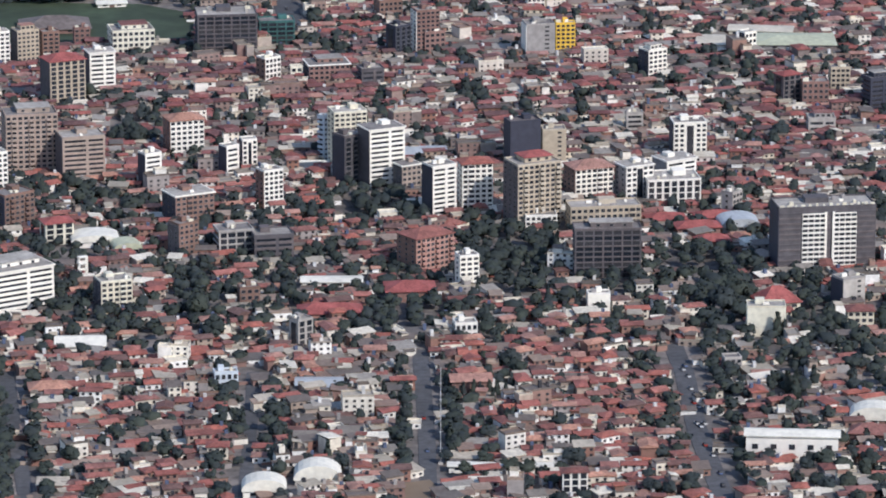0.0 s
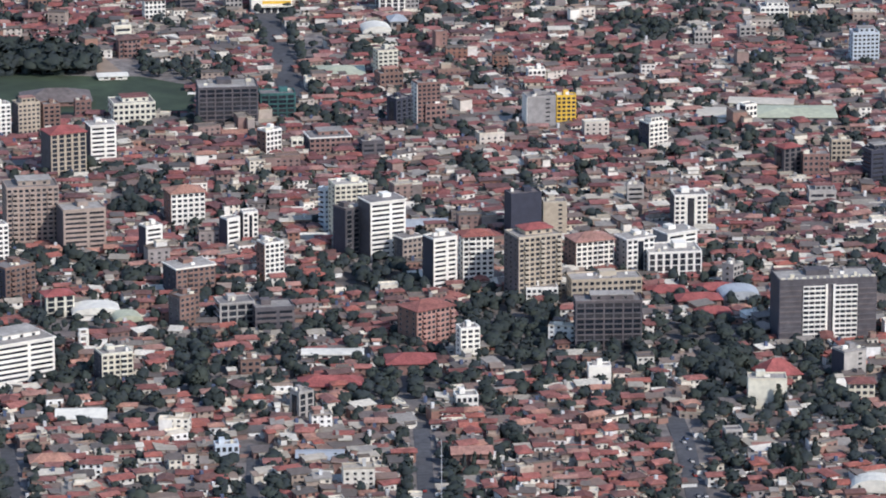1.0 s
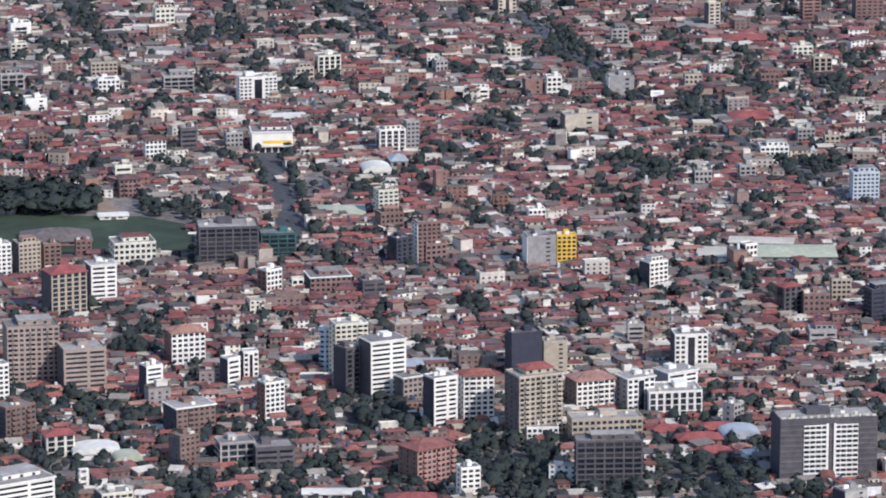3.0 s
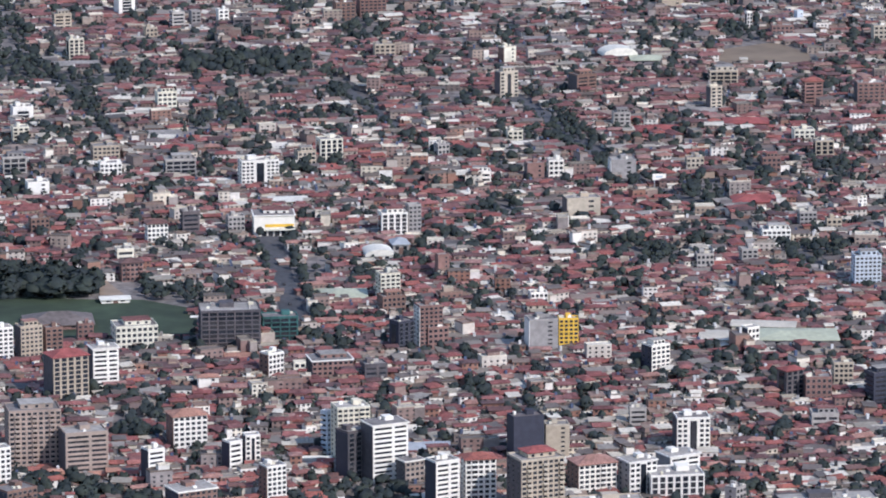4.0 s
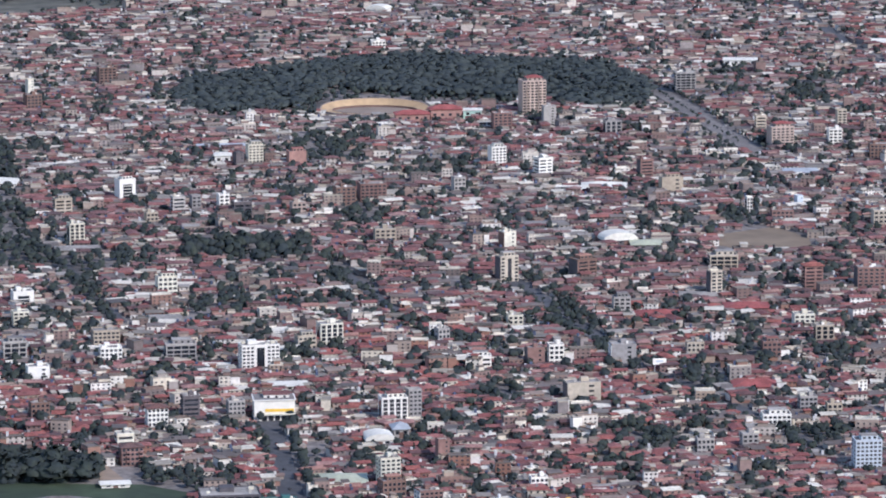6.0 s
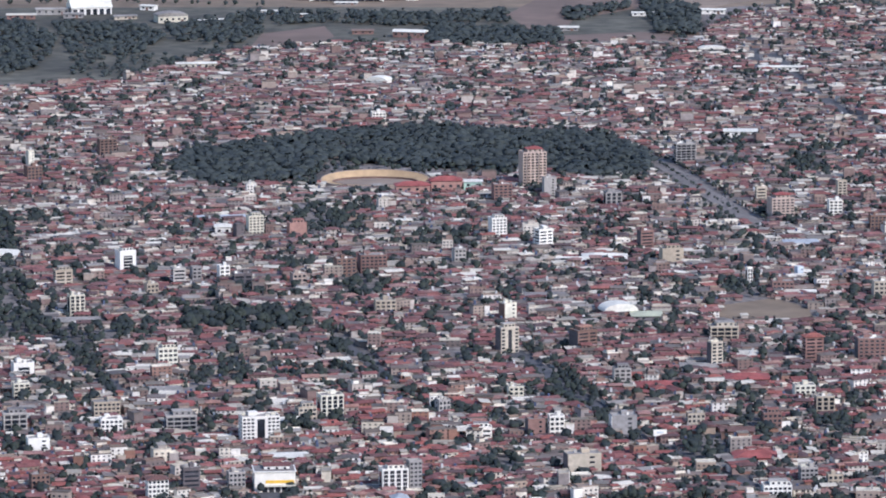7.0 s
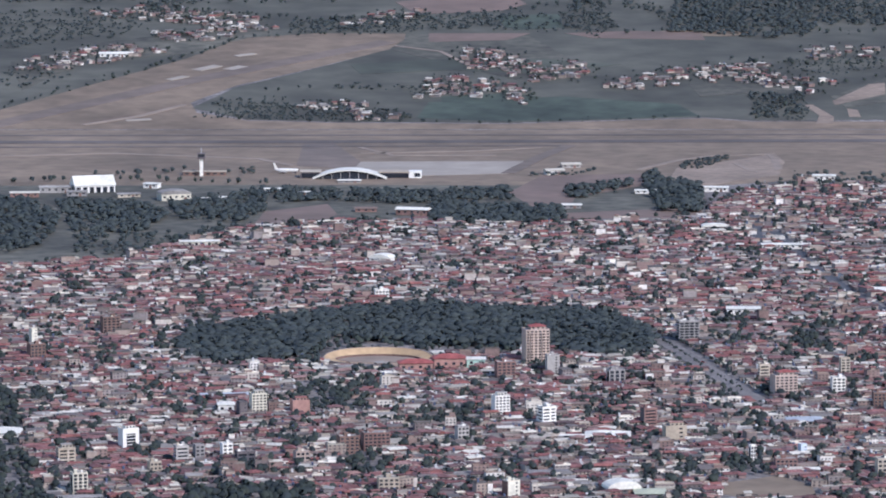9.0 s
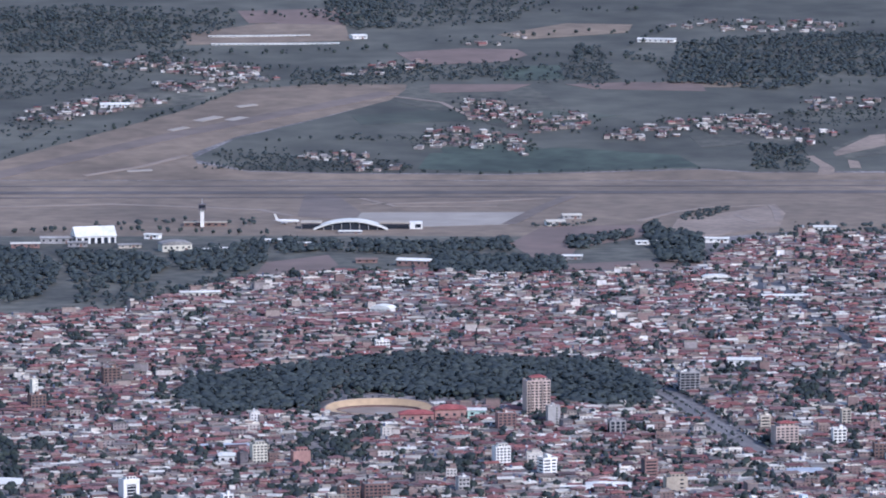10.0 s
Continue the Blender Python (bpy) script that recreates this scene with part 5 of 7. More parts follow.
# crowns for trees nearer than 1480, 1900 and 2600 m and beyond
FAR_CROWNS = [[crown(m, lv, n, z) for _ in range(7)] + [crown(m, lv, n, z * 0.9, "spire")] for m, lv, n, z in ((7, 1, 54, 0.066), (4, 1, 24, 0.085), (3, 1, 10, 0.105), (2, 1, 6, 0.13))]


def wood(name, spots, label, spires=0.07, wide=1.0):
    """A mass of trees as one object: (x, y, height) each; spires is the share of conifers, wide spreads the crowns."""
    V, F, N, o = [], [], [], 0
    for x, y, h in spots:
        v, f, n = FAR_CROWNS[0 if y < 1480 else 1 if y < 1900 or h > 10.5 else 2 if y < 2600 else 3][7 if rng.random() < spires else rng.integers(0, 7)]
        a = rng.uniform(0, 6.283)
        c, s = math.cos(a), math.sin(a)
        w = rng.uniform(0.8, 1.35) * wide
        V.append(np.stack([(v[:, 0] * c - v[:, 1] * s) * h * w + x, (v[:, 0] * s + v[:, 1] * c) * h * w + y, (v[:, 2] - 0.12) * h + rise(y)], 1))
        N.append(np.stack([n[:, 0] * c - n[:, 1] * s, n[:, 0] * s + n[:, 1] * c, n[:, 2]], 1))
        F.append(f + o)
        o += len(v)
    me = leafy(name, np.concatenate(V), np.concatenate(F), np.concatenate(N), leaf_wood if name in ("wooded_hill", "airport_trees", "far_wood") else leaf_far)
    return tagged(new(name, me), label, "trees", kind="stuff")


def scatter(poly, area, lo, hi):
    """Spots in a polygon, one for each so many square metres."""
    xs, ys = [p[0] for p in poly], [p[1] for p in poly]
    n = int((max(xs) - min(xs)) * (max(ys) - min(ys)) / area)
    out = []
    for _ in range(n):
        x, y = rng.uniform(min(xs), max(xs)), rng.uniform(min(ys), max(ys))
        if inside(x, y, poly) and not taken(x, y, 1.5):
            out.append((x, y, rng.uniform(lo, hi)))
    return out


WOODS = []


def hedge(pts, step, lo, hi, spread):
    """Trees along a line of points, loosely spaced."""
    out = []
    for (ax, ay), (bx, by) in zip(pts, pts[1:]):
        n = max(1, int(math.hypot(bx - ax, by - ay) / step))
        for i in range(n):
            k = (i + rng.uniform(0, 1)) / n
            out.append((ax + (bx - ax) * k + rng.uniform(-spread, spread), ay + (by - ay) * k + rng.uniform(-spread, spread), rng.uniform(lo, hi)))
    return out


WOODS.append([(-151, 2762), (-145, 2816), (-108, 2853), (-74, 2890), (-9, 2923), (36, 2899), (88, 2890), (114, 2805), (111, 2737), (89, 2720), (62, 2728), (54, 2745), (34, 2745), (13, 2758), (-18, 2766), (-46, 2779), (-62, 2796), (-71, 2766), (-81, 2704), (-109, 2700), (-136, 2696)])
wood("wooded_hill", scatter(WOODS[-1], 17.0, 4.6, 7.6), "dense dark green wood on the hill", 0.05, 1.5)
WOODS.append([(-71, 2766), (-62, 2796), (-46, 2779), (-18, 2766), (13, 2758), (34, 2745), (36, 2724), (0, 2727), (-20, 2732), (-37, 2730), (-64, 2726), (-78, 2712)])
wood("tree_belt", scatter(WOODS[-1], 60.0, 4.0, 7.0), "trees behind the bullring")
WOODS.append([(-119, 2260), (-119, 2301), (-91, 2310), (-63, 2304), (-61, 2260), (-88, 2246)])
wood("tree_belt", scatter(WOODS[-1], 27.9, 5.8, 8.8), "belt of tall dark trees")
WOODS.append([(-187, 1807), (-190, 1836), (-165, 1838), (-141, 1830), (-128, 1820), (-125, 1804), (-149, 1802)])
wood("conifer_belt", scatter(WOODS[-1], 5.6, 8.5, 11.0), "dense row of tall dark conifers", 0.35, 1.2)
WOODS.append([(-112, 1802), (-110, 1821), (-93, 1820), (-76, 1807), (-75, 1796), (-90, 1793)])
wood("tree_belt", scatter(WOODS[-1], 24.8, 4.4, 6.6), "trees along the lawn")
WOODS.append([(-164, 2236), (-161, 2269), (-144, 2278), (-137, 2249), (-148, 2226)])
wood("tree_belt", scatter(WOODS[-1], 27.9, 4.4, 6.6), "trees between the houses")
WOODS.append([(-44, 1905), (-42, 1865), (-51, 1798), (-55, 1865), (-50, 1916)])
wood("tree_belt", scatter(WOODS[-1], 105.4, 4.4, 6.6), "trees in a hollow")
WOODS.append([(11, 1947), (14, 1986), (25, 1991), (31, 1969), (26, 1942)])
wood("tree_belt", scatter(WOODS[-1], 31.0, 4.4, 6.6), "trees in a park")
WOODS.append([(127, 2362), (131, 2394), (151, 2391), (152, 2354), (135, 2344)])
wood("tree_belt", scatter(WOODS[-1], 31.0, 4.4, 6.6), "trees in a park")
WOODS.append([(-14, 2547), (9, 2529), (12, 2490), (-14, 2490)])
wood("tree_belt", scatter(WOODS[-1], 31.0, 4.4, 6.6), "trees in a park")
WOODS.append([(-79, 2529), (-80, 2640), (-68, 2644), (-55, 2602), (-40, 2574), (-42, 2538), (-59, 2529)])
wood("tree_belt", scatter(WOODS[-1], 31.0, 4.4, 6.6), "trees in a garden")
WOODS.append([(68, 1865), (67, 1900), (88, 1890), (94, 1870), (83, 1853)])
wood("tree_belt", scatter(WOODS[-1], 31.0, 4.4, 6.6), "trees round a square")
WOODS.append([(98, 1969), (99, 2014), (111, 2037), (116, 1991), (105, 1958)])
wood("tree_belt", scatter(WOODS[-1], 31.0, 4.4, 6.6), "trees round a square")
WOODS.append([(61, 2049), (67, 2085), (81, 2026), (77, 1991)])
wood("tree_belt", scatter(WOODS[-1], 31.0, 4.4, 6.6), "trees along the avenue")
WOODS.append([(39, 2148), (47, 2175), (65, 2110), (62, 2085)])
wood("tree_belt", scatter(WOODS[-1], 31.0, 4.4, 6.6), "trees along the avenue")
WOODS.append([(-96, 2135), (-101, 2188), (-92, 2215), (-82, 2135)])
wood("tree_belt", scatter(WOODS[-1], 31.0, 4.4, 6.6), "trees along the street")
WOODS.append([(-209, 2236), (-244, 2621), (-227, 2609), (-209, 2490), (-198, 2378), (-184, 2286), (-184, 2236)])
wood("tree_belt", scatter(WOODS[-1], 34.1, 4.4, 6.6), "trees along the edge")
WOODS.append([(-51, 2354), (-51, 2407), (-38, 2413), (-27, 2397), (-26, 2354), (-39, 2343)])
wood("tree_belt", scatter(WOODS[-1], 31.0, 4.0, 6.6), "dark trees among the houses")
WOODS.append([(-81, 2419), (-80, 2456), (-63, 2459), (-62, 2426)])
wood("tree_belt", scatter(WOODS[-1], 31.0, 4.0, 6.6), "dark trees among the houses")
WOODS.append([(-53, 2199), (-56, 2265), (-49, 2269), (-44, 2215), (-47, 2193)])
wood("tree_belt", scatter(WOODS[-1], 31.0, 4.0, 6.6), "dark trees along the street")
WOODS.append([(-68, 2138), (-68, 2175), (-60, 2172), (-59, 2135)])
wood("tree_belt", scatter(WOODS[-1], 31.0, 4.0, 6.6), "dark trees among the houses")
WOODS.append([(-112, 2120), (-112, 2154), (-98, 2146), (-98, 2118)])
wood("tree_belt", scatter(WOODS[-1], 31.0, 4.0, 6.6), "dark trees among the houses")
WOODS.append([(-100, 2040), (-100, 2071), (-92, 2071), (-91, 2040)])
wood("tree_belt", scatter(WOODS[-1], 31.0, 4.0, 6.6), "dark trees among the houses")
WOODS.append([(113, 2019), (118, 2071), (130, 2076), (134, 2054), (130, 2014), (119, 2010)])
wood("tree_belt", scatter(WOODS[-1], 31.0, 4.0, 6.6), "dark trees in a garden")
WOODS.append([(149, 2021), (154, 2059), (166, 2061), (165, 2026)])
wood("tree_belt", scatter(WOODS[-1], 31.0, 4.0, 6.6), "dark trees in a garden")
WOODS.append([(163, 2076), (168, 2110), (180, 2113), (177, 2078)])
wood("tree_belt", scatter(WOODS[-1], 31.0, 4.0, 6.6), "dark trees in a garden")
WOODS.append([(119, 1873), (121, 1899), (141, 1903), (155, 1893), (152, 1867), (136, 1869)])
wood("tree_belt", scatter(WOODS[-1], 31.0, 4.0, 6.6), "belt of dark trees behind the houses")
WOODS.append([(22, 2100), (23, 2128), (38, 2125), (37, 2098)])
wood("tree_belt", scatter(WOODS[-1], 31.0, 4.0, 6.6), "dark trees in a garden")
WOODS.append([(182, 2737), (191, 2822), (207, 2831), (213, 2783), (200, 2733)])
wood("tree_belt", scatter(WOODS[-1], 37.2, 4.0, 6.6), "dark trees at a crossing")
WOODS.append([(147, 2840), (153, 2890), (169, 2881), (166, 2836)])
wood("tree_belt", scatter(WOODS[-1], 37.2, 4.0, 6.6), "dark trees beside the avenue")
WOODS.append([(104, 2344), (108, 2384), (121, 2378), (122, 2337)])
wood("tree_belt", scatter(WOODS[-1], 31.0, 4.0, 6.6), "dark trees beside the hall")
WOODS.append([(-159, 2175), (-162, 2226), (-154, 2229), (-145, 2148), (-149, 2135)])
wood("tree_belt", scatter(WOODS[-1], 31.0, 4.0, 6.6), "dark street trees")
WOODS.append([(-184, 2243), (-187, 2286), (-169, 2278), (-162, 2243)])
wood("tree_belt", scatter(WOODS[-1], 37.2, 4.0, 6.6), "dark trees among the houses")
WOODS.append([(-2, 2181), (0, 2218), (15, 2215), (15, 2185)])
wood("tree_belt", scatter(WOODS[-1], 37.2, 4.0, 6.6), "dark trees among the houses")
WOODS.append([(56, 1819), (53, 1845), (61, 1860), (65, 1831)])
wood("tree_belt", scatter(WOODS[-1], 37.2, 4.0, 6.6), "dark trees among the houses")
WOODS.append([(3, 1452), (6, 1484), (17, 1490), (30, 1481), (37, 1465), (34, 1434), (24, 1407), (14, 1416), (13, 1446)])
wood("grove", scatter(WOODS[-1], 22.3, 5.1, 8.0), "dense dark trees among the towers")
WOODS.append([(-23, 1376), (-23, 1416), (-15, 1425), (-0, 1416), (3, 1399), (-3, 1382), (-13, 1376)])
wood("grove", scatter(WOODS[-1], 22.3, 4.4, 7.3), "dense dark trees in a park")
WOODS.append([(-39, 1510), (-37, 1530), (-16, 1529), (-6, 1518), (-7, 1503), (-24, 1500)])
wood("grove", scatter(WOODS[-1], 24.8, 4.4, 6.6), "dark trees below the towers")
WOODS.append([(-78, 1398), (-78, 1440), (-68, 1434), (-64, 1387), (-72, 1378)])
wood("grove", scatter(WOODS[-1], 22.3, 5.1, 7.3), "dark trees between houses")
WOODS.append([(72, 1376), (75, 1422), (86, 1440), (90, 1422), (86, 1376)])
wood("grove", scatter(WOODS[-1], 22.3, 5.1, 8.0), "dark trees beside the church")
WOODS.append([(62, 1446), (64, 1471), (78, 1478), (93, 1465), (93, 1440), (76, 1434)])
wood("grove", scatter(WOODS[-1], 24.8, 4.4, 7.3), "dark trees beside the tower")
WOODS.append([(-89, 1365), (-88, 1384), (-77, 1381), (-74, 1362), (-82, 1354)])
wood("grove", scatter(WOODS[-1], 24.8, 4.4, 6.6), "dark trees")
WOODS.append([(-118, 1464), (-117, 1477), (-102, 1472), (-98, 1461), (-108, 1454)])
wood("grove", scatter(WOODS[-1], 24.8, 4.4, 6.6), "dark trees below the white block")
WOODS.append([(102, 1422), (107, 1434), (111, 1417), (111, 1393), (99, 1382)])
wood("grove", scatter(WOODS[-1], 24.8, 4.4, 6.6), "dark trees")
WOODS.append([(50, 1343), (52, 1354), (64, 1356), (65, 1341), (57, 1337)])
wood("grove", scatter(WOODS[-1], 24.8, 4.4, 6.6), "dark trees")
WOODS.append([(110, 1322), (116, 1349), (129, 1354), (125, 1312)])
wood("grove", scatter(WOODS[-1], 24.8, 4.4, 6.6), "dark trees")
WOODS.append([(-12, 1257), (-12, 1317), (-9, 1322), (-9, 1257)])
wood("grove", scatter(WOODS[-1], 24.8, 4.4, 6.6), "dark street trees")
WOODS.append([(1, 1282), (1, 1332), (5, 1322), (7, 1277)])
wood("grove", scatter(WOODS[-1], 24.8, 4.4, 6.6), "dark street trees")
WOODS.append([(75, 1244), (75, 1302), (79, 1307), (80, 1248)])
wood("grove", scatter(WOODS[-1], 24.8, 4.4, 6.6), "dark street trees")
WOODS.append([(73, 1312), (74, 1354), (81, 1343), (84, 1312)])
wood("grove", scatter(WOODS[-1], 24.8, 4.4, 6.6), "dark street trees")
WOODS.append([(91, 1302), (94, 1349), (102, 1354), (98, 1302)])
wood("grove", scatter(WOODS[-1], 24.8, 4.4, 6.6), "dark street trees")
WOODS.append([(-115, 1229), (-125, 1327), (-119, 1327), (-108, 1229)])
wood("grove", scatter(WOODS[-1], 24.8, 4.4, 6.6), "dark street trees")
WOODS.append([(-54, 1253), (-58, 1301), (-54, 1322), (-51, 1248)])
wood("grove", scatter(WOODS[-1], 27.9, 3.6, 5.8), "dark street trees")
WOODS.append([(-34, 1523), (-32, 1540), (-11, 1537), (-11, 1529)])
wood("grove", scatter(WOODS[-1], 24.8, 4.4, 6.6), "dark trees beside the slab tower")
WOODS.append([(-108, 1592), (-109, 1627), (-102, 1627), (-99, 1592)])
wood("grove", scatter(WOODS[-1], 22.3, 5.1, 7.3), "dark trees below the tower")
WOODS.append([(-327, 3184), (-354, 3457), (-287, 3437), (-258, 3360), (-254, 3212), (-274, 3156)])
wood("airport_trees", scatter(WOODS[-1], 34.4, 4.3, 7.5), "dark trees along the airport road", 0.05, 1.3)
WOODS.append([(-268, 3437), (-213, 3417), (-186, 3360), (-199, 3255), (-244, 3270), (-259, 3376)])
wood("airport_trees", scatter(WOODS[-1], 36.7, 4.3, 7.5), "dark trees along the airport road", 0.05, 1.3)
WOODS.append([(-190, 3417), (-146, 3463), (-128, 3506), (-120, 3391), (-136, 3311), (-177, 3329)])
wood("airport_trees", scatter(WOODS[-1], 36.7, 4.3, 6.8), "dark trees along the airport road", 0.05, 1.3)
WOODS.append([(-247, 3270), (-199, 3255), (-135, 3305), (-138, 3269), (-203, 3142), (-235, 3156)])
wood("airport_trees", scatter(WOODS[-1], 78.1, 3.7, 5.6), "loose trees among airport sheds", 0.05, 1.3)
WOODS.append([(-128, 3506), (-92, 3489), (-14, 3482), (41, 3505), (44, 3439), (-37, 3416), (-91, 3436), (-113, 3417)])
wood("airport_trees", scatter(WOODS[-1], 27.6, 4.3, 6.8), "dark trees behind the terminal road", 0.05, 1.3)
WOODS.append([(-15, 3304), (-10, 3423), (24, 3397), (77, 3384), (80, 3328), (39, 3304)])
wood("airport_trees", scatter(WOODS[-1], 22.5, 4.9, 7.5), "dense dark trees at the edge of the town", 0.05, 1.3)
WOODS.append([(138, 3574), (147, 3598), (157, 3549), (175, 3521), (167, 3359), (141, 3374), (138, 3488)])
wood("airport_trees", scatter(WOODS[-1], 27.6, 5.6, 8.7), "dense tall dark trees", 0.05, 1.3)
WOODS.append([(79, 3461), (84, 3505), (129, 3549), (131, 3508), (86, 3439)])
wood("airport_trees", scatter(WOODS[-1], 32.6, 4.9, 7.5), "row of trees on the bank", 0.05, 1.3)
WOODS.append([(-253, 3565), (-256, 3607), (-189, 3636), (-136, 3628), (-135, 3593), (-198, 3572)])
wood("airport_trees", scatter(WOODS[-1], 192.9, 3.7, 5.6), "scattered trees along the apron", 0.05, 1.3)
WOODS.append([(232, 3549), (243, 3591), (309, 3583), (319, 3548), (304, 3521)])
wood("airport_trees", scatter(WOODS[-1], 137.8, 4.3, 6.2), "trees below the airfield", 0.05, 1.3)
WOODS.append([(164, 3620), (169, 3664), (184, 3693), (209, 3712), (201, 3678), (180, 3627)])
wood("airport_trees", scatter(WOODS[-1], 16.0, 2.0, 3.6), "dark scrub on the sandy bank", 0.05, 1.3)
wood("airport_trees", hedge([(58, 3586), (72, 3584), (92, 3592), (104, 3622)], 3, 2.5, 4.5, 3.0), "dark trees round the airfield buildings", 0.05, 1.3)
WOODS.append([(187, 4374), (208, 4611), (313, 4655), (470, 4669), (443, 4397), (322, 4414), (308, 4352), (268, 4337), (216, 4367)])
wood("far_wood", scatter(WOODS[-1], 37.0, 3.5, 5.4), "dark distant wood", 0.05, 1.4)
WOODS.append([(-464, 4546), (-490, 4810), (-348, 4847), (-212, 4809), (-193, 4735), (-252, 4562), (-327, 4542)])
wood("far_wood", scatter(WOODS[-1], 57.0, 3.0, 4.5), "dark distant trees", 0.05, 1.4)
WOODS.append([(-137, 4808), (-107, 4903), (112, 4902), (55, 4734), (-39, 4692), (-92, 4699)])
wood("far_wood", scatter(WOODS[-1], 64.1, 3.0, 4.5), "dark distant trees", 0.05, 1.4)
WOODS.append([(-139, 4369), (-136, 4444), (-48, 4469), (52, 4469), (51, 4405), (-37, 4374)])
wood("far_wood", scatter(WOODS[-1], 42.7, 2.0, 3.9), "dark hedge between fields", 0.05, 1.4)
WOODS.append([(-434, 4250), (-455, 4464), (-348, 4496), (-247, 4476), (-288, 4339), (-353, 4303)])
wood("far_wood", scatter(WOODS[-1], 49.8, 2.0, 3.9), "trees in the fields", 0.05, 1.4)
WOODS.append([(100, 4399), (109, 4560), (135, 4594), (145, 4430), (128, 4337)])
wood("far_wood", scatter(WOODS[-1], 35.6, 2.0, 3.5), "trees in the fields", 0.05, 1.4)
WOODS.append([(-201, 3951), (-169, 4028), (-87, 4001), (-25, 3950), (-86, 3940), (-157, 3945)])
wood("far_wood", scatter(WOODS[-1], 32.0, 2.0, 3.0), "trees among the farms", 0.05, 1.4)
WOODS.append([(236, 3949), (246, 4047), (283, 4058), (286, 3974), (275, 3936)])
wood("far_wood", scatter(WOODS[-1], 32.0, 2.0, 3.0), "dark trees behind the runway", 0.05, 1.4)
WOODS.append([(-89, 4081), (-81, 4113), (-16, 4118), (48, 4107), (48, 4075), (-25, 4064)])
wood("far_wood", scatter(WOODS[-1], 64.1, 2.0, 3.0), "hedges among the fields", 0.05, 1.4)
WOODS.append([(272, 4176), (281, 4233), (353, 4247), (376, 4190), (317, 4148)])
wood("far_wood", scatter(WOODS[-1], 49.8, 2.0, 3.0), "hedges among the fields", 0.05, 1.4)
WOODS.append([(-422, 4772), (-403, 4546), (-343, 4562), (-280, 4613), (-237, 4568), (-261, 4736), (-319, 4809), (-384, 4828)])
wood("far_wood", scatter(WOODS[-1], 99.5, 3.1, 5.4), "dark distant trees", 0.05, 1.4)
WOODS.append([(-277, 4555), (-267, 4470), (-233, 4496), (-226, 4545), (-242, 4578)])
wood("far_wood", scatter(WOODS[-1], 64.0, 3.1, 5.4), "dark distant trees", 0.05, 1.4)
WOODS.append([(-128, 4876), (-103, 4735), (-81, 4681), (-50, 4699), (-57, 4876)])
wood("far_wood", scatter(WOODS[-1], 56.8, 3.1, 6.1), "dark distant wood", 0.05, 1.4)
WOODS.append([(-126, 4437), (-115, 4375), (-47, 4399), (32, 4380), (100, 4368), (149, 4392), (142, 4468), (52, 4488), (-28, 4482)])
wood("far_wood", scatter(WOODS[-1], 85.3, 2.7, 4.8), "long dark belt of trees between fields", 0.05, 1.4)
WOODS.append([(114, 4587), (113, 4488), (127, 4494), (130, 4587)])
wood("far_wood", scatter(WOODS[-1], 49.7, 3.4, 6.1), "dark clump of trees", 0.05, 1.4)
WOODS.append([(124, 4544), (173, 4501), (198, 4398), (208, 4462), (170, 4567)])
wood("far_wood", scatter(WOODS[-1], 92.3, 2.7, 4.8), "dark trees beside the farms", 0.05, 1.4)
WOODS.append([(212, 4487), (212, 4374), (262, 4398), (310, 4382), (318, 4500)])
wood("far_wood", scatter(WOODS[-1], 49.7, 3.4, 6.1), "dark distant wood", 0.05, 1.4)
WOODS.append([(-196, 4033), (-166, 3971), (-130, 3950), (-24, 3940), (-34, 3988), (-88, 4022), (-143, 4049)])
wood("far_wood", scatter(WOODS[-1], 85.3, 2.0, 3.7), "trees among the farms", 0.05, 1.4)
WOODS.append([(242, 4066), (236, 3949), (277, 3969), (285, 4058)])
wood("far_wood", scatter(WOODS[-1], 49.7, 2.7, 4.8), "dark trees behind the runway", 0.05, 1.4)
WOODS.append([(-365, 4109), (-335, 4081), (-308, 4150), (-345, 4206), (-371, 4178)])
wood("far_wood", scatter(WOODS[-1], 99.5, 2.4, 4.1), "trees beside the village", 0.05, 1.4)
wood("tree_row", hedge([(115, 2794), (127, 2735), (139, 2668), (152, 2602)], 5, 1.8, 3.2, 0.8), "small trees along the middle of the avenue")
wood("tree_row", hedge([(116, 2820), (130, 2768), (142, 2702), (155, 2634), (167, 2572)], 6, 2.5, 4.5, 1.5), "street trees along the avenue")
wood("tree_row", hedge([(-11, 1348), (-10, 1291), (-11, 1254)], 4, 4, 7, 1.5), "dark street trees")
wood("tree_row", hedge([(1, 1348), (3, 1291), (4, 1272)], 4, 4, 7, 1.5), "dark street trees")
wood("tree_row", hedge([(-58, 1327), (-58, 1281), (-58, 1225)], 5, 4, 7, 1.5), "dark street trees")
wood("tree_row", hedge([(-46, 1327), (-44, 1281), (-43, 1243)], 6, 4, 7, 1.5), "dark street trees")
wood("tree_row", hedge([(-123, 1343), (-118, 1291), (-110, 1225)], 4, 4, 8, 2.0), "dark street trees")
wood("tree_row", hedge([(-113, 1332), (-107, 1281), (-99, 1225)], 5, 4, 7, 1.5), "dark street trees")
wood("tree_row", hedge([(75, 1354), (77, 1302), (81, 1234)], 6, 4, 7, 1.5), "trees along the avenue")
wood("tree_row", hedge([(60, 1354), (61, 1302), (63, 1234)], 7, 3, 6, 1.5), "trees along the avenue")
wood("tree_row", hedge([(-73, 1916), (-68, 1865), (-61, 1762)], 7, 3.5, 6, 1.2), "dark trees lining the avenue")
wood("tree_row", hedge([(-62, 1916), (-55, 1865), (-45, 1762)], 6, 4, 7, 2.0), "dark trees lining the avenue")
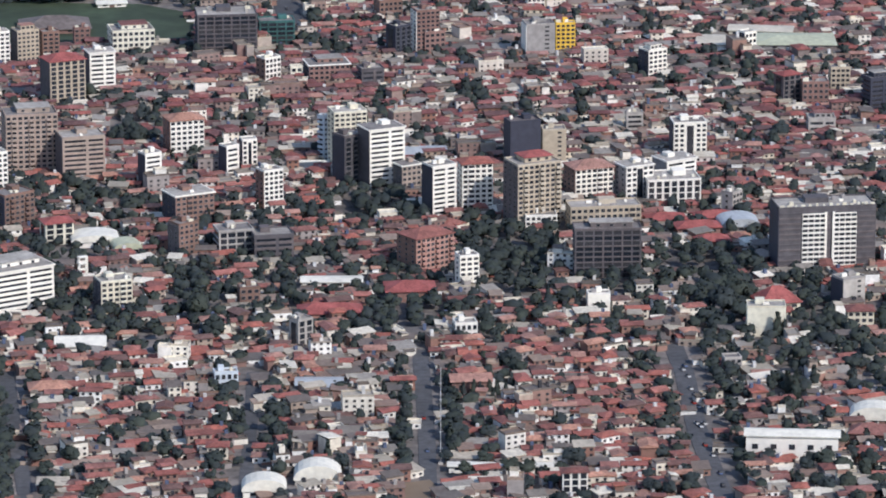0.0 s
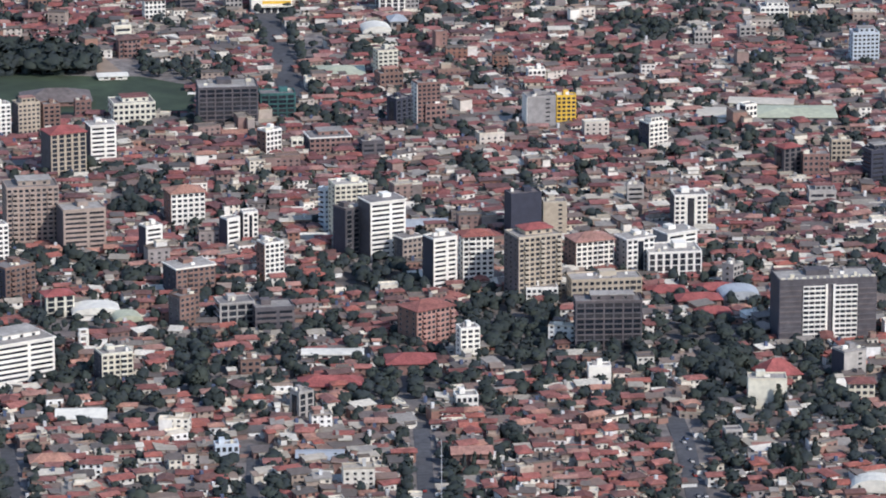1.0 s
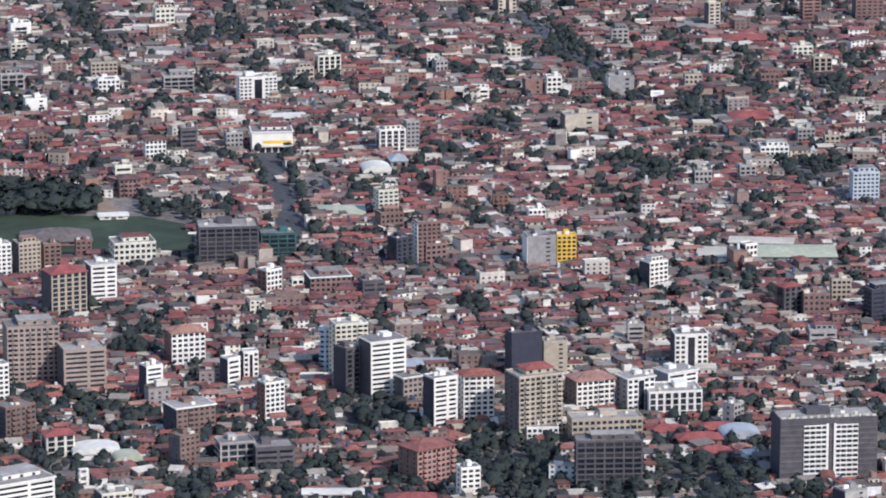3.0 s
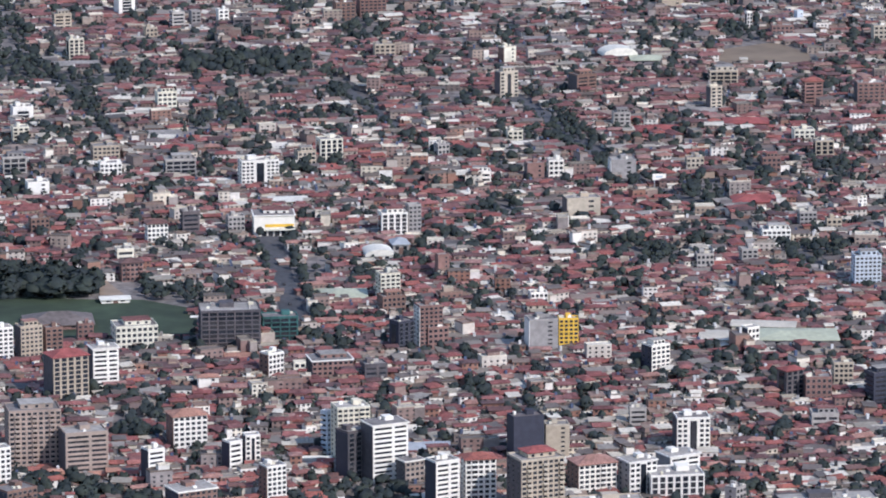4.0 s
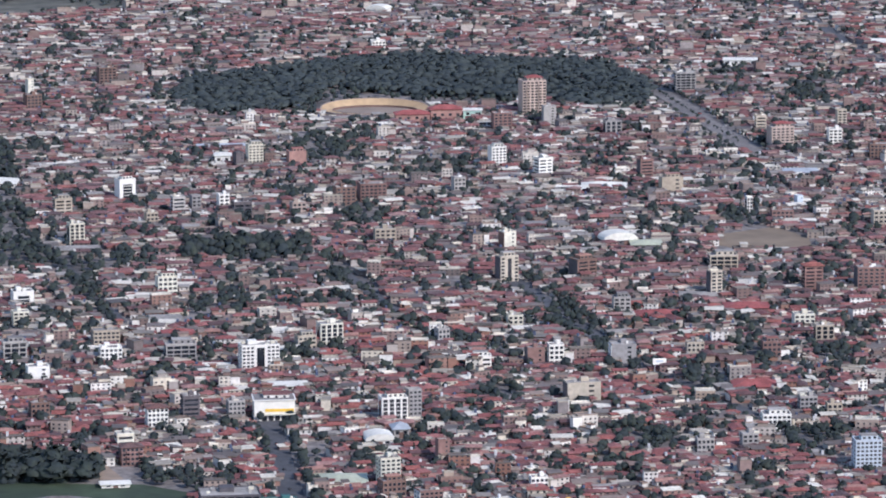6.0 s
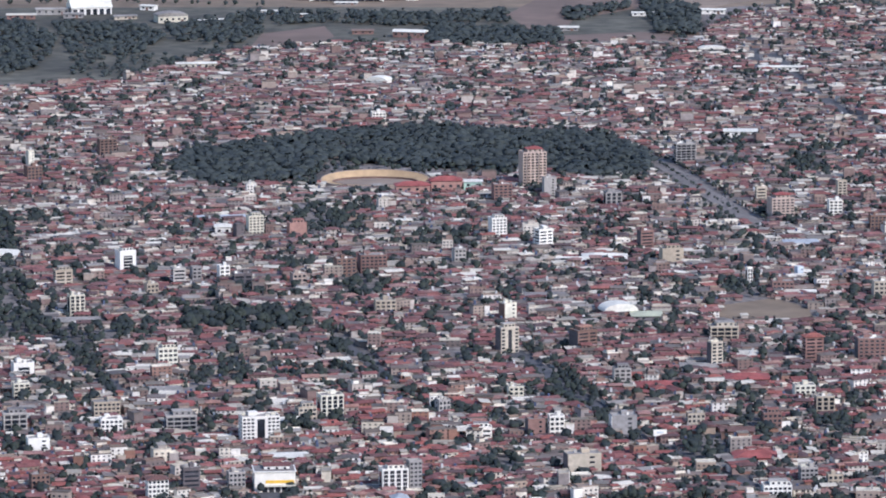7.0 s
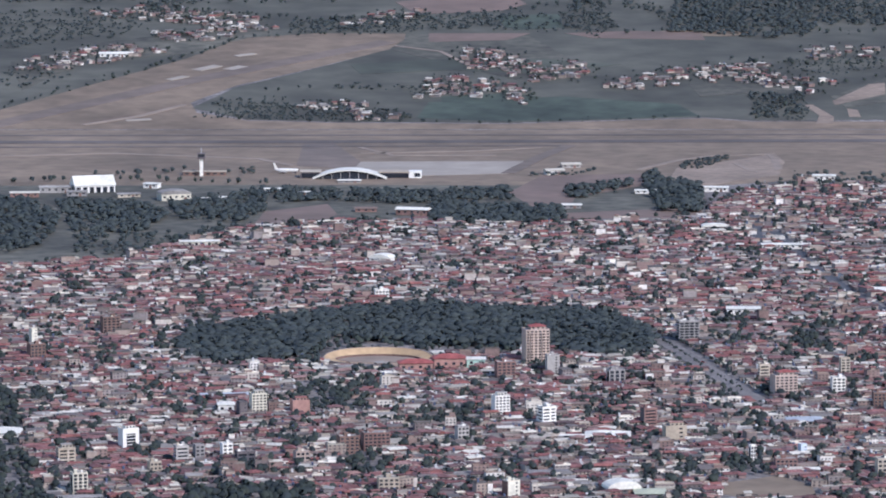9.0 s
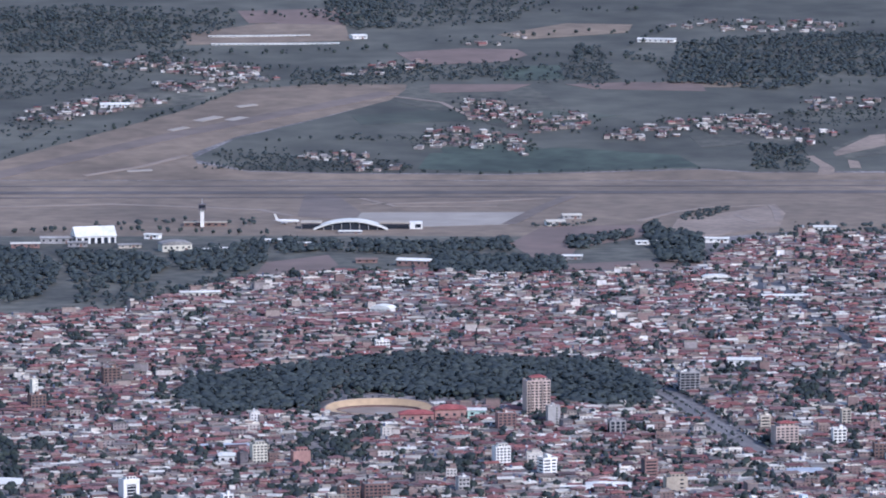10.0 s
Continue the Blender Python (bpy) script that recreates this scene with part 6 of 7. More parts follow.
wood("tree_row", hedge([(25, 2207), (39, 2148), (61, 2067), (78, 2000), (99, 1958), (119, 1905), (144, 1836)], 8, 3.5, 6, 2.5), "dark trees lining the avenue")
wood("tree_row", hedge([(31, 2224), (45, 2175), (67, 2090), (83, 2016), (104, 1978), (123, 1924)], 12, 3.5, 6, 2.5), "dark trees lining the avenue")
wood("tree_row", hedge([(-180, 2265), (-163, 2199), (-138, 2098)], 6, 4, 7, 2.0), "dark street trees")
wood("tree_row", hedge([(-51, 2236), (-38, 2188), (-22, 2129)], 7, 4, 7, 2.0), "dark street trees")
wood("tree_row", hedge([(101, 2806), (112, 2762), (124, 2700), (137, 2632), (149, 2568)], 7, 3, 5, 1.5), "dark street trees")
wood("tree_row", hedge([(-256, 3102), (-209, 3128), (-138, 3281), (-58, 3323), (39, 3310), (98, 3310), (166, 3346)], 7, 4, 7, 8), "trees at the edge of the town")
wood("tree_row", hedge([(163, 3359), (197, 3488), (247, 3535), (311, 3548)], 9, 4, 7, 10), "trees at the edge of the town")
wood("tree_row", hedge([(-323, 3538), (-269, 3558), (-197, 3551), (-125, 3530)], 8, 4, 7, 6), "trees along the airport road")
wood("tree_row", hedge([(-355, 3994), (-220, 4238), (-177, 4347), (-46, 4368)], 10, 3, 6, 5), "hedgerow in the fields")
wood("tree_row", hedge([(-161, 3943), (-77, 3933), (46, 3927), (200, 3949)], 14, 3, 5, 5), "hedgerow in the fields")
wood("tree_row", hedge([(-144, 4081), (-71, 4091), (2, 4080), (65, 4048)], 10, 3, 6, 6), "hedgerow in the fields")
wood("tree_row", hedge([(94, 4118), (187, 4140), (313, 4093)], 10, 3, 6, 6), "hedgerow in the fields")
wood("tree_row", hedge([(-421, 4470), (-299, 4502), (-233, 4489), (-116, 4437), (-18, 4456)], 9, 4, 7, 8), "hedgerow in the fields")
wood("tree_row", hedge([(-251, 4555), (-160, 4541), (-49, 4568)], 9, 4, 7, 8), "hedgerow in the fields")
wood("tree_row", hedge([(52, 4488), (114, 4540), (177, 4494), (254, 4513)], 9, 4, 7, 8), "hedgerow in the fields")
wood("tree_row", hedge([(-18, 4601), (85, 4656), (174, 4670)], 12, 4, 7, 8), "hedgerow in the fields")
wood("tree_row", hedge([(-200, 4786), (-82, 4757), (56, 4800), (179, 4807)], 9, 4, 8, 8), "hedgerow in the fields")
wood("tree_row", hedge([(-446, 4736), (-315, 4750), (-197, 4721)], 9, 4, 8, 8), "hedgerow in the fields")
wood("tree_row", hedge([(148, 4368), (246, 4380), (372, 4367)], 10, 4, 7, 8), "hedgerow in the fields")
wood("tree_row", hedge([(229, 4230), (293, 4201), (378, 4218)], 10, 4, 7, 8), "hedgerow in the fields")
wood("tree_row", hedge([(235, 3934), (282, 4047), (323, 4106), (373, 4156)], 12, 3, 6, 5), "hedgerow in the fields")
wood("tree_row", hedge([(-436, 4630), (-334, 4644), (-239, 4616)], 12, 4, 7, 8), "hedgerow in the fields")
wood("tree_row", hedge([(171, 4594), (201, 4698), (402, 4718)], 12, 4, 7, 8), "hedgerow in the fields")

# ---- houses of the town ----
KEEP_CLEAR = WOODS + [
    [(-187, 1744), (-196, 1836), (-127, 1836), (-91, 1807), (-85, 1736), (-144, 1731)],
    [(120, 2278), (128, 2339), (154, 2354), (171, 2324), (171, 2284)],
    [(-13, 1218), (-12, 1248), (-0, 1250), (1, 1218)],
]
ROADS = [
    ([(203, 3358), (196, 3182)], 6.6),
    ([(211, 3268), (225, 3073), (251, 2889)], 7.3),
    ([(-285, 2974), (-255, 3096), (-241, 3134)], 6.6),
    ([(-6, 1365), (-5, 1327), (-4, 1291), (-3, 1218)], 4.6),
    ([(65, 1371), (67, 1343), (68, 1292), (73, 1219)], 5.6),
    ([(-52, 1343), (-51, 1301), (-50, 1218)], 3.6),
    ([(-120, 1343), (-115, 1301), (-104, 1218)], 4.2),
    ([(-69, 1916), (-63, 1865), (-53, 1762)], 8.8),
    ([(28, 2215), (42, 2162), (64, 2079), (80, 2008), (101, 1969), (120, 1916), (145, 1845)], 8.8),
    ([(108, 2816), (121, 2768), (133, 2702), (146, 2634), (158, 2570)], 17.0),
    ([(-179, 2272), (-161, 2202), (-136, 2104)], 6.6),
    ([(-50, 2243), (-37, 2195), (-21, 2135)], 6.6),
]
CITY = [(-217, 1109), (-575, 3025), (-295, 3081), (-256, 3107), (-208, 3123), (-138, 3278), (-102, 3305), (-58, 3317), (39, 3304), (98, 3310), (166, 3334), (196, 3481), (246, 3528), (358, 3541), (671, 3519), (217, 1109)]
GREEN = [
    ([(-138, 1353), (-150, 1471), (-14, 1471), (37, 1453), (102, 1434), (153, 1447), (141, 1322), (73, 1333), (35, 1376), (-29, 1365)], 0.50),
    ([(-150, 1471), (-156, 1543), (99, 1544), (95, 1471)], 0.44),
    ([(-43, 1225), (-46, 1322), (-9, 1327), (-9, 1225)], 0.16),
    ([(-292, 2903), (-317, 3156), (-138, 3284), (39, 3298), (36, 3100), (-133, 2998)], 0.22),
]


OLD_TOWN = 2000.0


def plots():
    """House plots on a slightly turned, loose street grid, finer in the old town."""
    a = radians(8)
    c, s = math.cos(a), math.sin(a)
    for near, across, along, loose, margin in ((1190, 5.6, 4.2, 1.8, 2.1), (OLD_TOWN, 7.2, 4.8, 2.3, 2.8)):
        for j in range(int((near - 1250) / along), int((3650 - 1000) / along)):
            for i in range(-int(640 / across), int(640 / across)):
                u = i * across + rng.uniform(-loose, loose) + (j % 5) * 1.4
                v = 1000 + j * along + rng.uniform(-1.3, 1.3)
                x, y = u * c - (v - 2400) * s, u * s + (v - 2400) * c + 2400
                if abs(x) > 0.0895 * y + 22 or y < near or near < OLD_TOWN <= y or not inside(x, y, CITY):
                    continue
                if taken(x, y, margin - 0.3):
                    continue
                if any(inside(x, y, p) for p in KEEP_CLEAR) or any(near_line(x, y, p, w / 2 + margin) for p, w in ROADS):
                    continue
                yield x, y


def house_shape(x, y):
    """Size, height, roof and turn of the house on a plot; towards the airfield the houses grow wider and lower."""
    far = min(1.0, max(0.0, (y - 1500) / 900))
    w, d = rng.uniform(3.4, 6.8) + far * rng.uniform(0.2, 4.5), rng.uniform(2.8, 4.3) + far * 0.8
    block = noise.noise(Vector((x / 34, y / 95, 3.7)))
    h = rng.choice([1.5, 1.8, 2.9, 3.3, 4.6], p=[0.38, 0.24, 0.25, 0.10, 0.03] if y < 1700 else [0.48, 0.32, 0.14, 0.05, 0.01])
    k = rng.random()
    clay = (0.50 if y < 1500 else 0.58 if y < 1800 else 0.56 if y < 2400 else 0.46) + 0.42 * block
    form = "hip" if k < clay * 0.5 else "gable" if k < clay else "flat" if k < clay + 0.2 else "shed"
    if rng.random() < 0.012:
        w, d, h, form = rng.uniform(5.0, 9.0), rng.uniform(3.6, 5.2), rng.uniform(4.6, 7.0), "flat"
    elif form == "shed" and rng.random() < 0.3:
        w, d, h = rng.uniform(6.0, 9.0) * (1 + 0.4 * far), rng.uniform(4.0, 6.0), 1.8
    turn = 8 + rng.normal(0, 7) + (90 if rng.random() < 0.15 else 0) + (16 if rng.random() < 0.3 else 0)
    return w, d, float(h), form, turn


def compound(w, d, h, form):
    """The blocks of a house: (x, y, z, width, depth, height, roof); the main one first, then side wing, porch and roof room."""
    out = [(0.0, 0.0, 0.0, w, d, h, form)]
    other = "gable" if form == "hip" else form
    if rng.random() < 0.5:
        ww, wd, side = w * rng.uniform(0.4, 0.75), d * rng.uniform(0.5, 0.85), rng.choice((-1, 1))
        hh = max(1.4, h - rng.choice((0.3, 1.4))) if h > 2 else h - 0.25
        out.append((side * (w / 2 + ww * 0.2), -d * rng.uniform(0.15, 0.5), 0.0, ww, wd, hh, other if rng.random() < 0.55 else rng.choice(("flat", "shed"))))
    if rng.random() < 0.3:
        out.append((w * rng.uniform(-0.25, 0.25), -d / 2 - 0.6, 0.0, w * rng.uniform(0.3, 0.6), 1.5, 1.3, "shed"))
    if form == "flat" and rng.random() < 0.5:
        out.append((w * rng.uniform(-0.25, 0.25), d * 0.1, h + 0.1, w * rng.uniform(0.3, 0.55), d * 0.55, 1.4, rng.choice(("flat", "shed", "gable"))))
    return out


def house_roof(w, d, h, form):
    if form == "hip":
        return hip(w, d, h, min(w, d) * 0.24, 0.45)
    if form == "gable":
        return hip(w, d, h, d * 0.23, 0.5, w + 1.0)
    if form == "shed":
        v, f = box(-w / 2 - 0.3, -d / 2 - 0.3, h, w / 2 + 0.3, d / 2 + 0.3, h + 0.18)
        return [(p, q, r + (0.5 if q > 0 else 0.0)) for p, q, r in v], f
    return tray(w, d, h, 0.5)


def openings(w, d, h):
    """Windows of a house: (x, y, z, turn) on its front and its right side."""
    out = []
    for k in range(max(1, round(h / 1.55))):
        n = 2 if w < 5.0 else 3 if w < 7.5 else 4
        for i in range(n):
            out.append((-w / 2 + w * (i + 0.5) / n, -d / 2 - 0.02, 0.55 + 1.5 * k, 0))
        out.append((w / 2 + 0.02, 0.0, 0.55 + 1.5 * k, 90))
    return out


NAMES = {"hip": "tiled house with a hip roof", "gable": "tiled house with a gable roof", "flat": "flat-roofed rendered house", "shed": "low house under a sheet roof"}


def house(x, y, w, d, h, form, turn):
    storeys = "two-storey" if 2.5 < h < 4 else "single-storey" if h < 2.5 else "three-storey"
    t = thing("house", x, y, turn, f"{storeys} {NAMES[form]} on a dense street", "house", "houses of the town")
    for k, (bx, by, bz, bw, bd, bh, bf) in enumerate(compound(w, d, h, form)):
        walls = part("wall" if k == 0 else "roof_room" if bz else "wing", mesh("wall", *box(-bw / 2, -bd / 2, 0, bw / 2, bd / 2, bh), [wall_near]), t, pose(bx, by, bz))
        part("roof", mesh("roof", *house_roof(bw, bd, bh, bf), [tile_near if bf in ("hip", "gable") else sheet_near]), walls if k else t)
    if form == "flat":
        part("water_tank", box_mesh("water_tank", 0.9, 0.9, 1.0, WALL["grey"]), t, pose(w * 0.38, d * 0.3, h + 0.1))
    for a, b, z, r in openings(w, d, h):
        part("window", window_mesh(0.8, 0.7), t, pose(a, b, z, 0, 0, r))
    part("door", box_mesh("door", 0.7, 0.2, 1.2, WALL["brown"]), t, pose(w * 0.02, -d / 2 - 0.03, 0))


class Heap:
    """Gathers joined geometry."""

    def __init__(self):
        self.v, self.f, self.n = [], [], 0

    def add(self, shape, x, y, turn, z=0.0):
        v = np.array(shape[0], dtype=float)
        c, s = math.cos(radians(turn)), math.sin(radians(turn))
        self.v.append(np.stack([v[:, 0] * c - v[:, 1] * s + x, v[:, 0] * s + v[:, 1] * c + y, v[:, 2] + z], 1))
        self.f += [tuple(i + self.n for i in q) for q in shape[1]]
        self.n += len(v)

    def make(self, name, mat, parent):
        me = bpy.data.meshes.new(name)
        me.from_pydata(np.concatenate(self.v).tolist(), [], self.f)
        me.materials.append(mat)
        me.update()
        return tagged(part(name, me, parent), kind="stuff")


QUARTERS = (("front_quarter", 1560, "dense tiled houses round the apartment towers"), ("middle_quarter", 2150, "dense red-roofed houses of the middle town"),
            ("far_quarter", 3000, "countless red and grey roofs beyond the bullring wood"), ("outer_quarter", 3850, "low houses at the edge of the airfield"),
            ("hamlet", 9000, "scattered farm houses among the fields"))
HEAPS = {(q[0], k): Heap() for q in QUARTERS for k in ("wall", "tile_roof", "sheet_roof", "window", "garden_wall", "roof_tank")}


def heap(y, k):
    return HEAPS[next(q[0] for q in QUARTERS if y < q[1]), k]


town_trees, single_trees = [], 0


def add_house(x, y, w, d, h, form, turn):
    z0 = rise(y)
    c, s = math.cos(radians(turn)), math.sin(radians(turn))
    for bx, by, bz, bw, bd, bh, bf in compound(w, d, h, form):
        px, py = x + bx * c - by * s, y + bx * s + by * c
        heap(y, "wall").add((box(-bw / 2, -bd / 2, 0, bw / 2, bd / 2, bh)[0], BOX_F[:4]), px, py, turn, z0 + bz)
        heap(y, "tile_roof" if bf in ("hip", "gable") else "sheet_roof").add(house_roof(bw, bd, bh, bf), px, py, turn, z0 + bz)
    if (w * 13.1) % 1.0 < 0.22:
        k = (d * 9.7) % 1.0 - 0.5
        heap(y, "roof_tank").add(box(-0.45, -0.45, h, 0.45, 0.45, h + d * 0.3 + 0.55), x + k * w * 0.6, y + 0.3, turn, z0)
    for a, b, z, r in openings(w, d, h):
        if y > 1650 and r or y > 2700:
            continue
        sh = box(-0.4, -0.1, 0, 0.4, 0.1, 0.65) if r == 0 else box(-0.1, -0.4, 0, 0.1, 0.4, 0.65)
        sh = (sh[0], BOX_F[:5] if r else [BOX_F[k] for k in ((0, 1, 3, 4) if y < 2000 else (0, 4))])
        heap(y, "window").add(sh, x + a * c - b * s, y + a * s + b * c, turn, z + z0)


def hamlet(poly, area):
    """Loose farmhouses with trees behind them."""
    for px, py, _ in scatter(poly, area * 0.62, 1, 2):
        k = rng.random()
        add_house(px, py, rng.uniform(3, 7), rng.uniform(3, 5.5), float(rng.choice([1.4, 1.6, 2.7])), "hip" if k < 0.12 else "gable" if k < 0.3 else "shed", rng.uniform(-30, 30))
        for _ in range(2):
            town_trees.append((px + rng.uniform(-14, 14), py + rng.uniform(-6, 18), rng.uniform(2.5, 5)))


single_houses = 0
for px, py in sorted(plots(), key=lambda p: p[1]):
    shade = 0.22 if py < 2000 else 0.28
    for zone, share in GREEN:
        if inside(px, py, zone):
            shade = share
    shade = min(0.8, max(0.03, shade + 0.50 * noise.noise(Vector((px / 18, py / 52, 0.0)))))
    if rng.random() < shade:
        hh = rng.uniform(3.4, 6.0) + 2.2 * shade
        if single_trees < 150:
            single_trees += 1
            tree(px, py, hh, int(rng.integers(0, 7 if rng.random() < 0.2 else 5)), rng.uniform(0, 360), wide=rng.uniform(0.9, 1.4))
        else:
            town_trees.append((px, py, hh))
        if rng.random() < 0.15:
            town_trees.append((px + rng.uniform(-4, 4), py + rng.uniform(-3, 3), hh * 0.75))
        continue
    shape = house_shape(px, py)
    if single_houses < 250 and abs(px) < 0.088 * py:
        single_houses += 1
        house(px, py, *shape)
    else:
        add_house(px, py, *shape)
    if rng.random() < 0.45:
        ln_w = rng.uniform(2.5, 7.5)
        heap(py, "garden_wall").add((box(-ln_w / 2, -0.1, 0, ln_w / 2, 0.1, rng.uniform(0.7, 1.3))[0], BOX_F[:5]), px + rng.uniform(-2.5, 2.5), py - 2.6, 8 + rng.normal(0, 6) + (90 if rng.random() < 0.2 else 0))
    if rng.random() < 0.12:
        town_trees.append((px + rng.uniform(-3.5, 3.5), py - 2.6, rng.uniform(2.2, 4.4)))

# hamlets in the fields beyond the runway
hamlet([(-132, 4012), (-79, 4033), (-25, 3950), (-68, 3930), (-87, 3976)], 260)
hamlet([(-25, 4032), (-16, 4129), (16, 4149), (61, 4085), (60, 4011), (16, 4048)], 210)
hamlet([(7, 4185), (16, 4278), (40, 4278), (68, 4219), (115, 4219), (113, 4129), (71, 4113), (25, 4185)], 210)
hamlet([(121, 4093), (155, 4148), (213, 4204), (265, 4204), (288, 4134), (315, 4120), (305, 4047), (266, 4079), (209, 4118), (148, 4080)], 210)
hamlet([(285, 4233), (298, 4283), (366, 4300), (362, 4241), (308, 4224)], 260)
hamlet([(202, 4712), (267, 4755), (330, 4748), (398, 4676), (325, 4669), (237, 4677)], 350)
hamlet([(-361, 4178), (-349, 4250), (-286, 4302), (-236, 4273), (-289, 4209), (-324, 4178)], 210)
hamlet([(-321, 4470), (-270, 4529), (-182, 4470), (-145, 4400), (-201, 4338), (-224, 4308), (-261, 4369), (-194, 4400)], 225)
hamlet([(-96, 4399), (-87, 4469), (-28, 4501), (-28, 4456), (-57, 4406)], 400)
hamlet([(13, 4588), (28, 4629), (75, 4663), (74, 4608), (33, 4567)], 450)

tank_mat = material("roof_tank", [(0.03, 0.03, 0.035), (0.55, 0.54, 0.52), (0.08, 0.10, 0.16), (0.30, 0.28, 0.26)], source="island", spread=0.15)
for q_name, _, q_label in QUARTERS:
    quarter = thing(q_name, 0, 0, 0, q_label, "houses", kind="stuff")
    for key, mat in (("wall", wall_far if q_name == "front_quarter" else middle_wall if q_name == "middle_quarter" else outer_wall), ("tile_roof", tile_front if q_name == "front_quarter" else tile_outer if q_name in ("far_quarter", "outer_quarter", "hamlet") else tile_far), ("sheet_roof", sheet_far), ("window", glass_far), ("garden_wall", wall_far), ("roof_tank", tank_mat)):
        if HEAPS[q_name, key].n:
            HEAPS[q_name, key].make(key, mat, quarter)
wood("town_trees", town_trees, "scattered dark green trees between the houses")

# ---- street furniture and cars ----


def car_meshes():
    """Body with bonnet and boot, glazed cabin and wheel of a small car."""
    lower = joined([box(-0.47, -1.16, 0.19, 0.47, 1.16, 0.46), box(-0.46, -0.6, 0.46, 0.46, 1.0, 0.54)])
    cab_v, cab_f = box(-0.43, -0.66, 0.54, 0.43, 0.77, 0.83)
    cab_v = [(p * (0.82 if r > 0.6 else 1), q * (0.75 if r > 0.6 else 1), r) for p, q, r in cab_v]
    v, f = [], []
    for k in range(10):
        a = 2 * math.pi * k / 10
        v += [(-0.06, 0.18 * math.cos(a), 0.18 * math.sin(a)), (0.06, 0.18 * math.cos(a), 0.18 * math.sin(a))]
    for k in range(10):
        o, q = 2 * k, 2 * ((k + 1) % 10)
        f.append((o, q, q + 1, o + 1))
    f += [tuple(range(18, -1, -2)), tuple(range(1, 20, 2))]
    return mesh("body", *lower, [car_paint]), mesh("cabin", cab_v, cab_f, [car_glass]), mesh("wheel", v, f, [rubber])


BODY, CABIN, WHEEL = car_meshes()


def car(x, y, turn):
    t = thing("car", x, y, turn, "small parked or waiting car on the avenue", "car", "cars on the avenue", z=0.12)
    part("body", BODY, t), part("cabin", CABIN, t, None, "dark glazed cabin")
    for sx in (-0.44, 0.44):
        for sy in (-0.72, 0.72):
            part("wheel", WHEEL, t, pose(sx, sy, 0.18))


def billboard(x, y, w, h):
    """A roadside board on two posts; its writing cannot be read."""
    t = thing("billboard", x, y, 10, "white roadside billboard with blue bars on steel posts", "billboard")
    board = part("board", box_mesh("board", w, 0.3, h, WALL["white"]), t, pose(0, 0, 3.0))
    part("bar", box_mesh("bar", w * 0.5, 0.1, h * 0.3, WALL["ltblue"]), board, pose(0, -0.18, h * 0.4))
    for s in (-1, 1):
        part("post", box_mesh("post", 0.25, 0.25, 3.0, steel), t, pose(s * w * 0.35, 0, 0))


def steel_frame(x, y, w, h):
    """An open white steel frame on four posts with platforms."""
    t = thing("steel_frame", x, y, 20, "open white steel frame tower on a roof terrace", "frame")
    for sx in (-1, 1):
        for sy in (-1, 1):
            part("post", box_mesh("post", 0.35, 0.35, h, WALL["white"]), t, pose(sx * w / 2, sy * w / 3, 0))
    for k in range(1, 5):
        part("platform", box_mesh("platform", w + 0.5, w * 0.75, 0.25, WALL["white"]), t, pose(0, 0, h * k / 4 - 0.25))


def mast(x, y, h):
    t = thing("radio_mast", x, y, 0, "tall thin pale steel mast beside the street", "mast")
    part("pole", box_mesh("pole", 0.16, 0.16, h, steel), t)
    part("foot", box_mesh("foot", 1.2, 1.2, 0.6, WALL["grey"]), t)
    for k in range(1, 6):
        part("bracket", box_mesh("bracket", 0.9, 0.15, 0.15, steel), t, pose(0, 0, h * k / 6))


car(126.7, 2740.8, 55)
car(136.4, 2699.8, 55)
car(147.4, 2656.0, 55)
car(-63.4, 1869.9, 10)
car(-59.2, 1826.2, 10)
car(-56.0, 1793.5, 10)
car(50.9, 2125.3, 50)
car(70.2, 2053.9, 50)
car(67.9, 1339.0, 18)
car(68.0, 1327.4, 18)
car(68.3, 1314.4, 14)
car(69.3, 1310.8, 14)
car(68.3, 1295.7, 14)
car(69.1, 1293.2, 14)
car(70.3, 1295.7, 14)
car(71.1, 1268.2, 12)
car(72.1, 1269.6, 12)
car(69.5, 1276.9, 12)
car(72.4, 1242.7, 12)
car(67.4, 1348.7, 20)
car(66.6, 1345.4, 20)
car(-4.7, 1300.5, 2)
car(-3.6, 1271.8, 2)
car(69.1, 1322.2, 14)
car(72.2, 1252.9, 12)
mast(-0.2, 1261.2, 26.4)
steel_frame(-105.2, 1434.9, 2.3, 7.6)
